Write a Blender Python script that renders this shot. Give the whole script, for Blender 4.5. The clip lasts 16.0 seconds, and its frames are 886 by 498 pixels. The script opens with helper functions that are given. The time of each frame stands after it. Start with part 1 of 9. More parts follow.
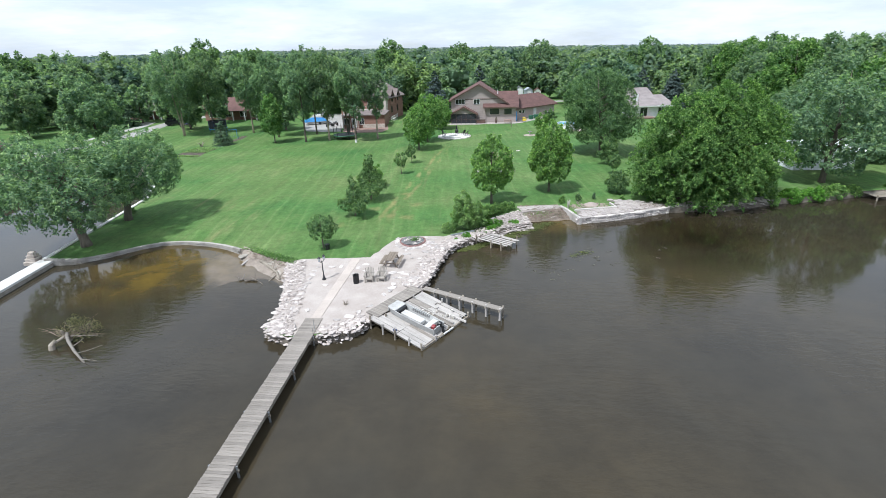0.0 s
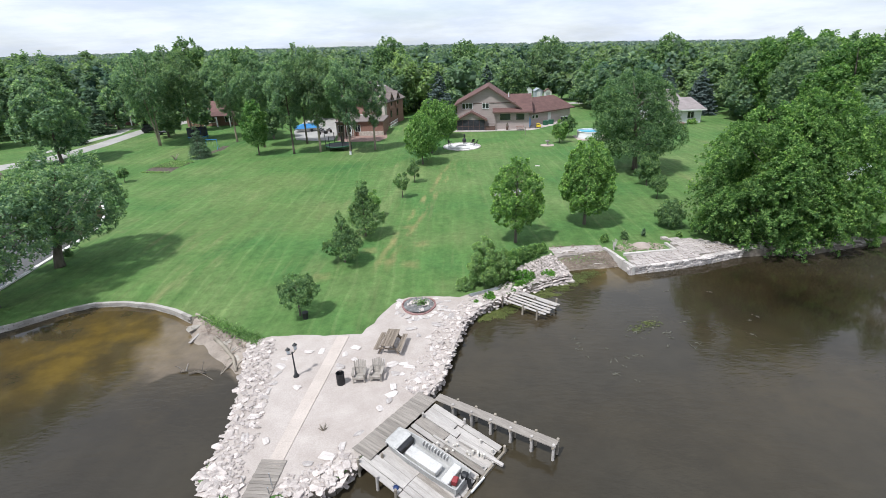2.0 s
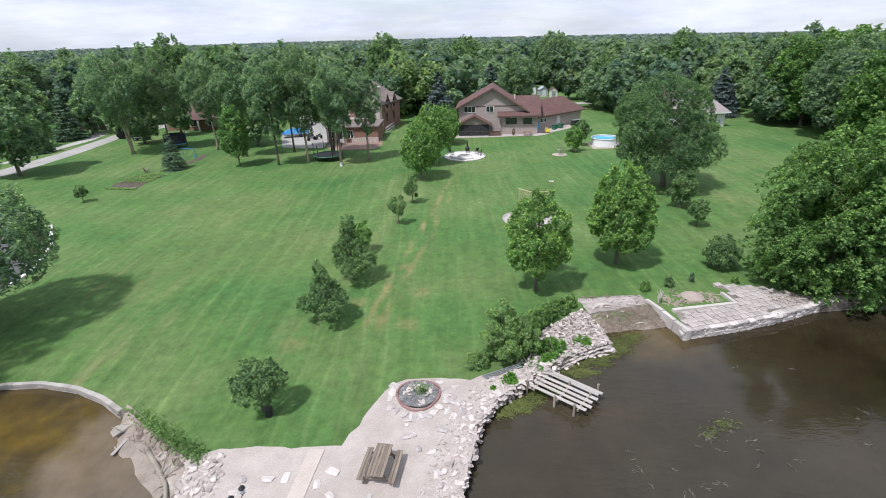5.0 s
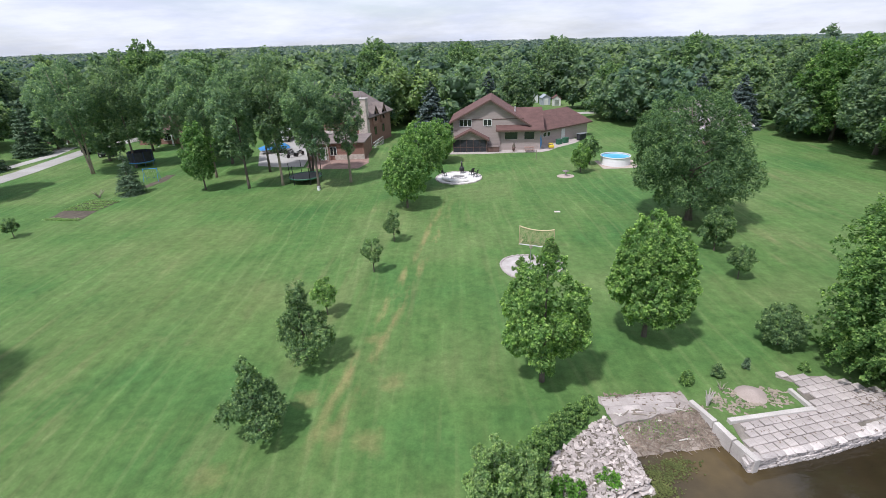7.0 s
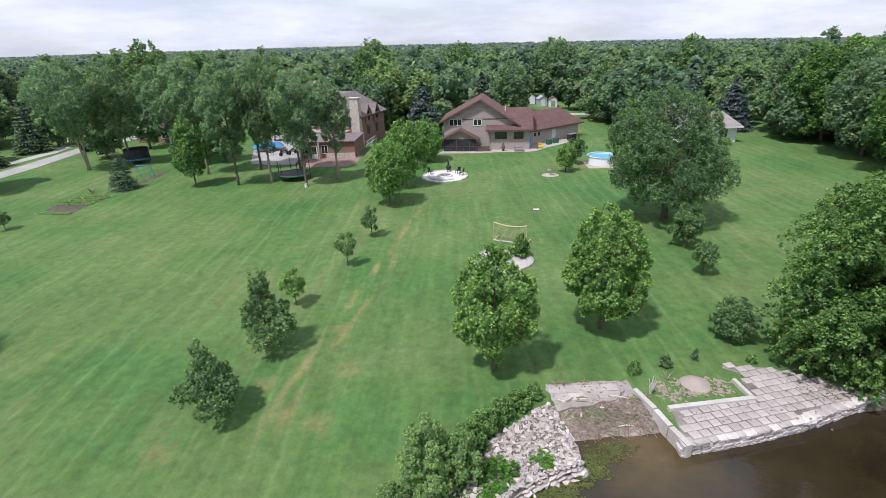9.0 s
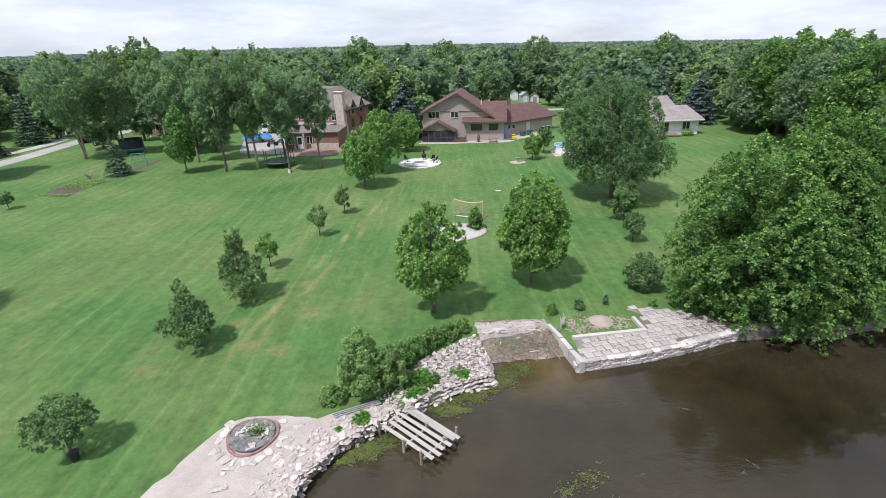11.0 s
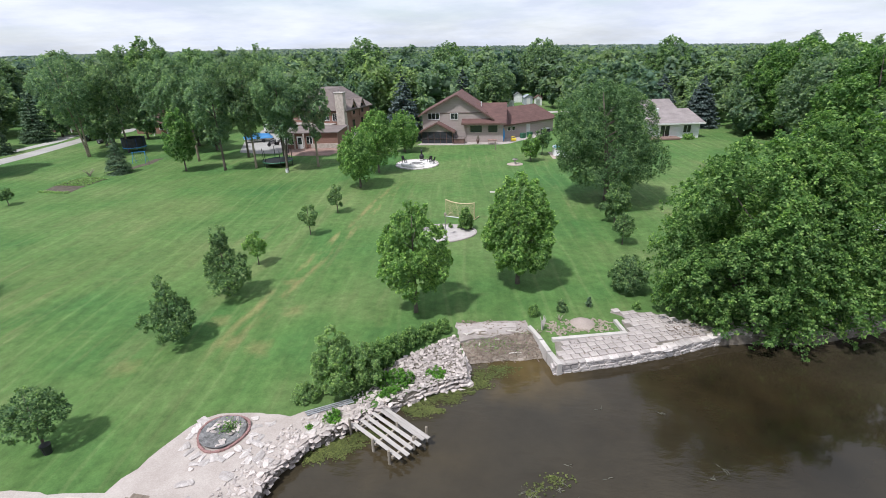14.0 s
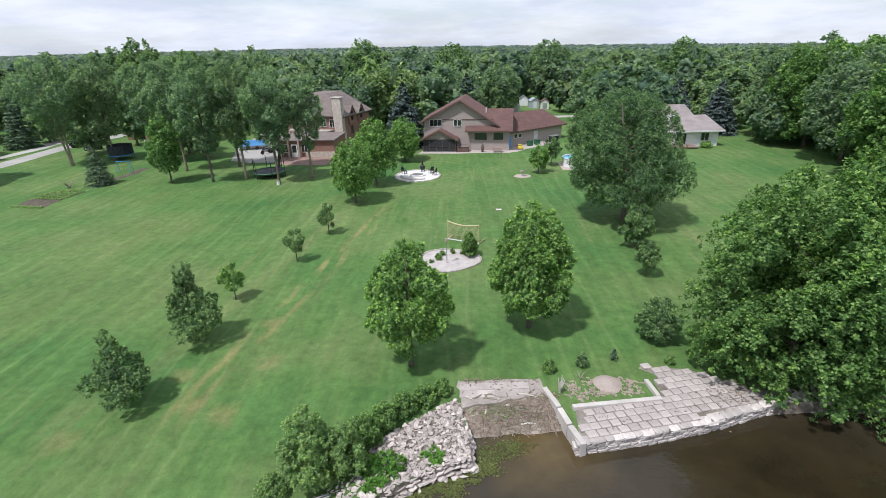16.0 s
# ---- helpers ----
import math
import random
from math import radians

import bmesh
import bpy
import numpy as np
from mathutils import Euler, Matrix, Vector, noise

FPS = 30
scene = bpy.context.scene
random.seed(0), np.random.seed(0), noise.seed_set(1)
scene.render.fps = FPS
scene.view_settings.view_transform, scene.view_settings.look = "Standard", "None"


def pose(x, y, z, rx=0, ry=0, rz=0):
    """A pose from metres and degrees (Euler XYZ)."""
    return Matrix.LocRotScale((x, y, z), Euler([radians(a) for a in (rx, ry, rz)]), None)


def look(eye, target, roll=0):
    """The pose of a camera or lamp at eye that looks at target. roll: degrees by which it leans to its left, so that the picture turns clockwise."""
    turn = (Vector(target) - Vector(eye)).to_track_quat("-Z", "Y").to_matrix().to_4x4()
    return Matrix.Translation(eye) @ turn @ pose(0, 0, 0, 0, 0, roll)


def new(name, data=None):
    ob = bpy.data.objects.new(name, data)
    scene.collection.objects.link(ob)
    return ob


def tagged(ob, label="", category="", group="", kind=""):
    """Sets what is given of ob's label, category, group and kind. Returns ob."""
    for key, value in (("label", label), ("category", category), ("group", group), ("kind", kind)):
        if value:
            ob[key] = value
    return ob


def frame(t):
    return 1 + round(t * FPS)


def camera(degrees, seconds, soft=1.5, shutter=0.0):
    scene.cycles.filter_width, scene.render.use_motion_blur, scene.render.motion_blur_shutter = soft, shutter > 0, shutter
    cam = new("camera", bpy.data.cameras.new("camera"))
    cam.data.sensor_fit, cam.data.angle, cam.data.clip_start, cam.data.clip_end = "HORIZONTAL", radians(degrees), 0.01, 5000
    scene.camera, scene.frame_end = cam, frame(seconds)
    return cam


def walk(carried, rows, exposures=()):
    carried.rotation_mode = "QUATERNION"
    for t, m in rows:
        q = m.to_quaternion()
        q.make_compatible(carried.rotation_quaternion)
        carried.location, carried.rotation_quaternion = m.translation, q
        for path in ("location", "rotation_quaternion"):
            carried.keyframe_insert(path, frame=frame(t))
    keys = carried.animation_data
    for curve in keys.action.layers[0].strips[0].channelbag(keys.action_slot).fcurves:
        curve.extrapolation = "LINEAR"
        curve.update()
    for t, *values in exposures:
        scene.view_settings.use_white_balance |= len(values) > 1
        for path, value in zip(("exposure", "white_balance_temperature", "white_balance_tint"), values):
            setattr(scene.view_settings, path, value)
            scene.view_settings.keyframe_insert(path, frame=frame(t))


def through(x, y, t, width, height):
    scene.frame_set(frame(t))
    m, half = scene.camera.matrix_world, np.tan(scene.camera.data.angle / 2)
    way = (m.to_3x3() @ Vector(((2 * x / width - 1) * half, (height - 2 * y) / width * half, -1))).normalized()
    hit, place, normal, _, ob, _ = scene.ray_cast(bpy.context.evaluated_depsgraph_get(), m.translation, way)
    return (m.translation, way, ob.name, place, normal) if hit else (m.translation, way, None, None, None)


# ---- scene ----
cam = camera(84.4, 16.0, 0.85)
PATH = [
    (0, (1.27, 1.519, 16.335), (1.207, 3.364, 15.564), -1.8),
    (0.5, (0.848, 4.333, 16.327), (0.78, 6.175, 15.552), -1.8),
    (1, (0.479, 7.6, 16.25), (0.411, 9.44, 15.47), -1.9),
    (1.5, (0.269, 10.514, 16.419), (0.199, 12.356, 15.643), -1.9),
    (2, (0.017, 12.768, 16.565), (-0.047, 14.608, 15.784), -2.0),
    (2.5, (-0.153, 15.073, 16.636), (-0.218, 16.914, 15.856), -2.0),
    (3, (-0.325, 16.658, 16.759), (-0.39, 18.499, 15.981), -1.9),
    (3.5, (-0.476, 17.267, 16.872), (-0.539, 19.108, 16.095), -1.9),
    (4, (-0.644, 17.772, 16.934), (-0.705, 19.613, 16.155), -1.9),
    (4.2, (-0.684, 18.21, 16.965), (-0.742, 20.049, 16.18), -1.95),
    (6.3, (0.025, 27.701, 17.411), (-0.038, 29.53, 16.604), -2.4),
    (6.5, (0.132, 28.576, 17.42), (0.07, 30.408, 16.619), -2.4),
    (7, (0.642, 30.229, 17.527), (0.578, 32.065, 16.736), -2.3),
    (7.5, (1.197, 30.799, 17.563), (1.128, 32.637, 16.777), -2.2),
    (8, (1.973, 30.373, 17.477), (1.889, 32.209, 16.691), -2.2),
    (8.5, (2.689, 29.926, 17.348), (2.596, 31.762, 16.56), -2.2),
    (9, (3.403, 29.367, 17.186), (3.313, 31.205, 16.403), -2.1),
    (9.5, (4.254, 28.07, 16.979), (4.166, 29.91, 16.201), -2.0),
    (10, (5.195, 26.218, 16.723), (5.108, 28.059, 15.946), -2.05),
    (10.2, (5.526, 25.682, 16.673), (5.449, 27.521, 15.89), -2.0),
    (12.5, (8.124, 23.612, 16.33), (8.026, 25.453, 15.555), -1.7),
    (13, (8.186, 23.805, 16.34), (8.082, 25.647, 15.566), -1.6),
    (13.5, (8.232, 24.068, 16.351), (8.126, 25.909, 15.576), -1.6),
    (14, (8.268, 24.335, 16.371), (8.159, 26.176, 15.597), -1.6),
    (14.5, (8.368, 24.694, 16.479), (8.255, 26.534, 15.701), -1.6),
    (15, (8.403, 25.648, 16.627), (8.285, 27.487, 15.85), -1.55),
    (15.5, (8.388, 27.234, 16.733), (8.266, 29.074, 15.957), -1.6),
    (16, (8.219, 29.383, 16.802), (8.096, 31.223, 16.027), -1.6),
]
walk(cam, [(t, look(eye, target, roll)) for t, eye, target, roll in PATH], [(0, 0.22, 5800, 7), (2.5, 0.10, 6000, 10), (3.5, 0.06, 6000, 11), (7, 0.03, 6000, 15), (9, 0.02, 6000, 15), (12.3, 0.13, 6080, 12), (13.5, 0.07, 6050, 12), (16, 0.0, 6050, 12)])

# ---- sky and sun ----
SUN_ELEVATION, SUN_AZIMUTH = radians(61), radians(222)   # clockwise from +y
world = bpy.data.worlds.new("sky")
scene.world = world
world.use_nodes = True
wn, wl = world.node_tree.nodes, world.node_tree.links
sky = wn.new("ShaderNodeTexSky")
sky.sky_type, sky.sun_disc = "NISHITA", False
sky.sun_elevation, sky.sun_rotation = SUN_ELEVATION, SUN_AZIMUTH
dim = wn.new("ShaderNodeVectorMath")
dim.operation = "SCALE"
dim.inputs["Scale"].default_value = 0.14
wl.new(sky.outputs[0], dim.inputs[0])
wcoord = wn.new("ShaderNodeTexCoord")
wmap = wn.new("ShaderNodeMapping")
wmap.inputs["Scale"].default_value = (1.0, 1.0, 5.0)
wl.new(wcoord.outputs["Generated"], wmap.inputs[0])
wnoise = wn.new("ShaderNodeTexNoise")
wnoise.inputs["Scale"].default_value = 3.2
wnoise.inputs["Detail"].default_value = 8
wnoise.inputs["Roughness"].default_value = 0.55
wl.new(wmap.outputs[0], wnoise.inputs["Vector"])
wramp = wn.new("ShaderNodeValToRGB")
wramp.color_ramp.elements[0].position, wramp.color_ramp.elements[0].color = 0.36, (0.5, 0.5, 0.5, 1)
wramp.color_ramp.elements[1].position, wramp.color_ramp.elements[1].color = 0.58, (1, 1, 1, 1)
wl.new(wnoise.outputs["Fac"], wramp.inputs[0])
wmix = wn.new("ShaderNodeMix")
wmix.data_type = "RGBA"
wl.new(wramp.outputs[0], wmix.inputs["Factor"])
wl.new(dim.outputs[0], wmix.inputs["A"])
wfine = wn.new("ShaderNodeTexNoise")
wfine.inputs["Scale"].default_value, wfine.inputs["Detail"].default_value, wfine.inputs["Roughness"].default_value = 5.5, 7, 0.6
wl.new(wmap.outputs[0], wfine.inputs["Vector"])
wtone = wn.new("ShaderNodeValToRGB")
wtone.color_ramp.elements[0].position, wtone.color_ramp.elements[0].color = 0.36, (0.73, 0.77, 0.86, 1)
wtone.color_ramp.elements[1].position, wtone.color_ramp.elements[1].color = 0.62, (0.93, 0.95, 0.985, 1)
wl.new(wfine.outputs["Fac"], wtone.inputs[0])
wl.new(wtone.outputs[0], wmix.inputs["B"])
wl.new(wmix.outputs["Result"], wn["Background"].inputs["Color"])
wn["Background"].inputs["Strength"].default_value = 1.0

sun = new("sun", bpy.data.lights.new("sun", "SUN"))
sun.data.energy, sun.data.angle, sun.data.color = 4.15, radians(3.5), (1.0, 0.96, 0.9)
sun_from = Vector((math.sin(SUN_AZIMUTH) * math.cos(SUN_ELEVATION), math.cos(SUN_AZIMUTH) * math.cos(SUN_ELEVATION), math.sin(SUN_ELEVATION)))
sun.matrix_world = look(sun_from * 200, (0, 0, 0))

# ---- materials ----
class Nodes:
    """Short hand for a node material that ends in a Principled BSDF."""

    def __init__(self, name, rough=0.8, metal=0.0, spec=0.4):
        self.m = bpy.data.materials.new(name)
        self.m.use_nodes = True
        self.n, self.l = self.m.node_tree.nodes, self.m.node_tree.links
        self.b = self.n["Principled BSDF"]
        self.b.inputs["Roughness"].default_value = rough
        self.b.inputs["Metallic"].default_value = metal
        self.b.inputs["Specular IOR Level"].default_value = spec

    def put(self, value, socket):
        if isinstance(value, bpy.types.NodeSocket):
            self.l.new(value, socket)
        else:
            socket.default_value = (*value, 1) if isinstance(value, tuple) and len(value) == 3 and socket.type == "RGBA" else value

    def world_place(self):
        return self.n.new("ShaderNodeNewGeometry").outputs["Position"]

    def own_place(self):
        return self.n.new("ShaderNodeTexCoord").outputs["Object"]

    def scaled(self, vector, scale, turn=0.0, shift=(0, 0, 0)):
        k = self.n.new("ShaderNodeMapping")
        k.inputs["Scale"].default_value, k.inputs["Rotation"].default_value[2] = scale, radians(turn)
        k.inputs["Location"].default_value = shift
        self.l.new(vector, k.inputs[0])
        return k.outputs[0]

    def noise(self, vector, scale, detail=4, rough=0.55, warp=0.0):
        k = self.n.new("ShaderNodeTexNoise")
        self.l.new(vector, k.inputs["Vector"])
        for key, value in (("Scale", scale), ("Detail", detail), ("Roughness", rough), ("Distortion", warp)):
            k.inputs[key].default_value = value
        return k.outputs["Fac"]

    def ramp(self, fac, *stops):
        k = self.n.new("ShaderNodeValToRGB")
        e = k.color_ramp.elements
        while len(e) < len(stops):
            e.new(0.5)
        for one, (place, colour) in zip(e, stops):
            one.position = place
            one.color = (*colour, 1) if isinstance(colour, tuple) else (colour, colour, colour, 1)
        self.put(fac, k.inputs[0])
        return k.outputs[0]

    def mix(self, fac, a, b, blend="MIX"):
        k = self.n.new("ShaderNodeMix")
        k.data_type, k.blend_type = "RGBA", blend
        for value, key in ((fac, "Factor"), (a, "A"), (b, "B")):
            self.put(value, k.inputs[key])
        return k.outputs["Result"]

    def sums(self, op, a, b=0.0, c=0.0):
        k = self.n.new("ShaderNodeMath")
        k.operation = op
        for i, value in enumerate((a, b, c)):
            self.put(value, k.inputs[i])
        return k.outputs[0]

    def axis(self, vector, i):
        k = self.n.new("ShaderNodeSeparateXYZ")
        self.l.new(vector, k.inputs[0])
        return k.outputs[i]

    def distance(self, vector, centre):
        k = self.n.new("ShaderNodeVectorMath")
        k.operation = "DISTANCE"
        self.l.new(vector, k.inputs[0])
        k.inputs[1].default_value = centre
        return k.outputs["Value"]

    def one_random(self):
        return self.n.new("ShaderNodeObjectInfo").outputs["Random"]

    def island(self):
        return self.n.new("ShaderNodeNewGeometry").outputs["Random Per Island"]

    def bump(self, height, strength=0.4, distance=0.02):
        k = self.n.new("ShaderNodeBump")
        k.inputs["Strength"].default_value, k.inputs["Distance"].default_value = strength, distance
        self.put(height, k.inputs["Height"])
        self.l.new(k.outputs[0], self.b.inputs["Normal"])

    def colour(self, value):
        self.put(value, self.b.inputs["Base Color"])
        return self.m


def worn(name, a, b, scale=3.0, rough=0.8, fine=40.0, bump=0.3, depth=0.01, metal=0.0, vary=0.25, own=True, stretch=(1, 1, 1), spec=0.4):
    """A surface of two tones, with grain and stains at two scales; each object a little lighter or darker."""
    k = Nodes(name, rough, metal, spec)
    place = k.scaled(k.own_place() if own else k.world_place(), stretch)
    base = k.mix(k.ramp(k.noise(place, scale, 5), (0.3, 0.0), (0.7, 1.0)), a, b)
    grain = k.noise(place, fine, 3, 0.7)
    base = k.mix(0.5, base, k.ramp(grain, (0.25, 0.35), (0.75, 0.65)), "OVERLAY")
    tone = k.sums("MULTIPLY_ADD", k.one_random(), vary, 1 - vary / 2)
    base = k.mix(1.0, base, tone, "MULTIPLY")
    k.bump(grain, bump, depth)
    return k.colour(base)


def foliage(name, dark, mid, light, through=0.4, rough=0.7):
    """Leaves: each leaf a tone of its own, each tree or stretch of wood a hue of its own, light passes through. The
    tint also holds shade put into the crowns.
    """
    k = Nodes(name, rough, 0.0, 0.16)
    base = k.ramp(k.island(), (0.0, dark), (0.55, mid), (1.0, light))
    patch = k.noise(k.world_place(), 0.35, 2)
    base = k.mix(0.7, base, k.ramp(k.noise(k.world_place(), 2.2, 3, 0.6), (0.3, 0.38), (0.7, 0.64)), "OVERLAY")
    base = k.mix(1.0, base, k.ramp(patch, (0.3, (0.78, 0.8, 0.75)), (0.7, (1.15, 1.12, 1.0))), "MULTIPLY")
    attribute = k.n.new("ShaderNodeAttribute")
    attribute.attribute_name = "tint"
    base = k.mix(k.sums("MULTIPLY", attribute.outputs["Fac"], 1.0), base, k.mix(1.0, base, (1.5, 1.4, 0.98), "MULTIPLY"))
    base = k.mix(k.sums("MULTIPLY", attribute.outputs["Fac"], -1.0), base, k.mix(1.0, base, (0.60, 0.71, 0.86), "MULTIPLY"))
    base = k.mix(1.0, base, (1.10, 1.07, 1.06), "MULTIPLY")
    k.colour(base)
    t = k.n.new("ShaderNodeBsdfTranslucent")
    k.l.new(k.mix(1.0, base, (1.2, 1.34, 0.8), "MULTIPLY"), t.inputs["Color"])
    s = k.n.new("ShaderNodeMixShader")
    s.inputs[0].default_value = through
    k.l.new(k.b.outputs[0], s.inputs[1])
    k.l.new(t.outputs[0], s.inputs[2])
    k.l.new(s.outputs[0], k.n["Material Output"].inputs["Surface"])
    return k.m


def grass_material():
    k = Nodes("mown_grass", 0.85, 0.0, 0.15)
    p = k.world_place()
    patch = k.noise(p, 0.09, 5, 0.6)
    base = k.ramp(patch, (0.3, (0.061, 0.148, 0.041)), (0.48, (0.089, 0.168, 0.047)), (0.66, (0.132, 0.192, 0.066)))
    # mower stripes, straight over the lawn and in rings round the fire circle
    warp = k.sums("MULTIPLY", k.noise(p, 0.12, 2), 2.2)
    straight = k.sums("SINE", k.sums("MULTIPLY", k.sums("ADD", k.axis(k.scaled(p, (1, 1, 1), -3.0), 0), warp), 3.9))
    ring = k.distance(p, (1.0, 92.5, 0.7))
    round_ = k.sums("SINE", k.sums("MULTIPLY", k.sums("ADD", ring, warp), 4.6))
    near = k.ramp(k.sums("DIVIDE", ring, 20.0), (0.45, 1.0), (0.7, 0.0))
    stripe = k.mix(near, straight, round_)
    cut = k.ramp(k.noise(p, 0.2, 2), (0.35, 0.0), (0.6, 1.0))
    tone = k.sums("MULTIPLY_ADD", k.sums("MULTIPLY", stripe, cut), 0.06, 1.0)
    base = k.mix(1.0, base, tone, "MULTIPLY")
    # dry, tan streaks along the mower's way
    streak = k.ramp(k.noise(k.scaled(p, (0.75, 0.09, 1), -3.0), 1.0, 5, 0.6), (0.55, 0.0), (0.72, 1.0))
    dry = k.ramp(k.noise(p, 0.06, 3), (0.45, 0.0), (0.62, 1.0))
    base = k.mix(k.sums("MULTIPLY", k.sums("MULTIPLY", streak, dry), 0.42), base, (0.27, 0.23, 0.12))
    blot = k.ramp(k.noise(k.scaled(p, (1, 1, 1), 0, (31, 7, 0)), 0.5, 5, 0.65), (0.6, 0.0), (0.75, 1.0))
    base = k.mix(k.sums("MULTIPLY", blot, 0.3), base, (0.19, 0.20, 0.09))
    line = k.noise(k.scaled(p, (1.9, 0.07, 1), -3.0), 1.0, 4, 0.6)
    base = k.mix(0.35, base, k.ramp(line, (0.32, 0.38), (0.68, 0.62)), "OVERLAY")
    pale = k.ramp(k.noise(k.scaled(p, (2.4, 0.1, 1), -3.0, (5, 0, 0)), 1.0, 3, 0.5), (0.62, 0.0), (0.72, 1.0))
    base = k.mix(k.sums("MULTIPLY", pale, 0.14), base, (0.24, 0.25, 0.11))
    sway = k.sums("MULTIPLY", k.noise(p, 0.05, 2), 3.0)
    track = k.sums("SINE", k.sums("MULTIPLY", k.sums("ADD", k.axis(k.scaled(p, (1, 1, 1), -3.0), 0), sway), 4.1))
    track = k.ramp(track, (0.8, 0.0), (0.98, 1.0))
    where = k.ramp(k.noise(k.scaled(p, (0.2, 0.03, 1), 0, (3, 9, 0)), 1.0, 3), (0.42, 0.0), (0.6, 1.0))
    base = k.mix(k.sums("MULTIPLY", k.sums("MULTIPLY", track, where), 0.2), base, (0.22, 0.27, 0.11))
    # a pair of tan wheel tracks past the saplings, a pale worn strip beside them, and bare patches where the turf has dried
    off = k.sums("ADD", k.sums("MULTIPLY_ADD", k.axis(p, 1), -0.156, 13.73), k.axis(p, 0))
    off = k.sums("ADD", off, k.sums("MULTIPLY_ADD", k.noise(p, 0.25, 2), 0.7, -0.35))
    wheel = k.sums("MINIMUM", k.sums("ABSOLUTE", off), k.sums("ABSOLUTE", k.sums("SUBTRACT", off, 1.0)))
    wheel = k.ramp(wheel, (0.1, 1.0), (0.45, 0.0))
    span = k.ramp(k.sums("DIVIDE", k.axis(p, 1), 100.0), (0.44, 0.0), (0.52, 1.0), (0.74, 1.0), (0.86, 0.0))
    broken = k.ramp(k.noise(k.scaled(p, (0.9, 0.25, 1), -9.0, (2, 0, 0)), 1.0, 4, 0.6), (0.42, 0.0), (0.6, 1.0))
    base = k.mix(k.sums("MULTIPLY", k.sums("MULTIPLY", wheel, span), k.sums("MULTIPLY", broken, 0.6)), base, (0.30, 0.235, 0.11))
    strip = k.ramp(k.sums("ABSOLUTE", k.sums("ADD", off, 3.6)), (0.3, 1.0), (1.3, 0.0))
    base = k.mix(k.sums("MULTIPLY", k.sums("MULTIPLY", strip, span), 0.22), base, (0.26, 0.25, 0.12))
    for x, y, r in ((-3.7, 47.2, 1.1), (-5.7, 47.8, 0.9), (-7.3, 50.2, 0.9), (-3.1, 51.4, 0.9), (-10.3, 45.3, 1.0), (-4.6, 55.6, 0.8)):
        spot = k.sums("ADD", k.distance(p, (x, y, 0.7)), k.sums("MULTIPLY_ADD", k.noise(p, 1.3, 4, 0.65), 1.8, -0.9))
        base = k.mix(k.sums("MULTIPLY", k.ramp(spot, (r * 0.25, 1.0), (r, 0.0)), 0.36), base, (0.27, 0.215, 0.10))
    for x, y, r in ((-22.0, 59.0, 9.0), (-13.0, 60.0, 7.0), (-24.0, 72.0, 8.0)):
        spot = k.sums("ADD", k.distance(p, (x, y, 0.7)), k.sums("MULTIPLY_ADD", k.noise(p, 0.3, 4, 0.6), 8.0, -4.0))
        spot = k.ramp(k.sums("DIVIDE", spot, 20.0), (0.0, 1.0), (r / 20.0, 0.0))
        base = k.mix(k.sums("MULTIPLY", spot, 0.2), base, (0.21, 0.205, 0.085))
    mottle = k.noise(p, 1.6, 6, 0.7)
    base = k.mix(0.75, base, k.ramp(mottle, (0.3, 0.34), (0.7, 0.64)), "OVERLAY")
    clump = k.noise(k.scaled(p, (1, 0.5, 1), 8), 0.55, 5, 0.65)
    base = k.mix(0.42, base, k.ramp(clump, (0.32, 0.36), (0.68, 0.62)), "OVERLAY")
    fine = k.noise(p, 9.0, 5, 0.75)
    base = k.mix(0.55, base, k.ramp(fine, (0.3, 0.36), (0.7, 0.62)), "OVERLAY")
    # past the gardens the ground is woodland floor
    wild = k.ramp(k.sums("DIVIDE", k.axis(p, 1), 1000.0), (0.22, 0.0), (0.30, 1.0))
    base = k.mix(wild, base, (0.035, 0.068, 0.038))
    k.bump(k.noise(p, 30.0, 4, 0.8), 0.6, 0.06)
    return k.colour(base)


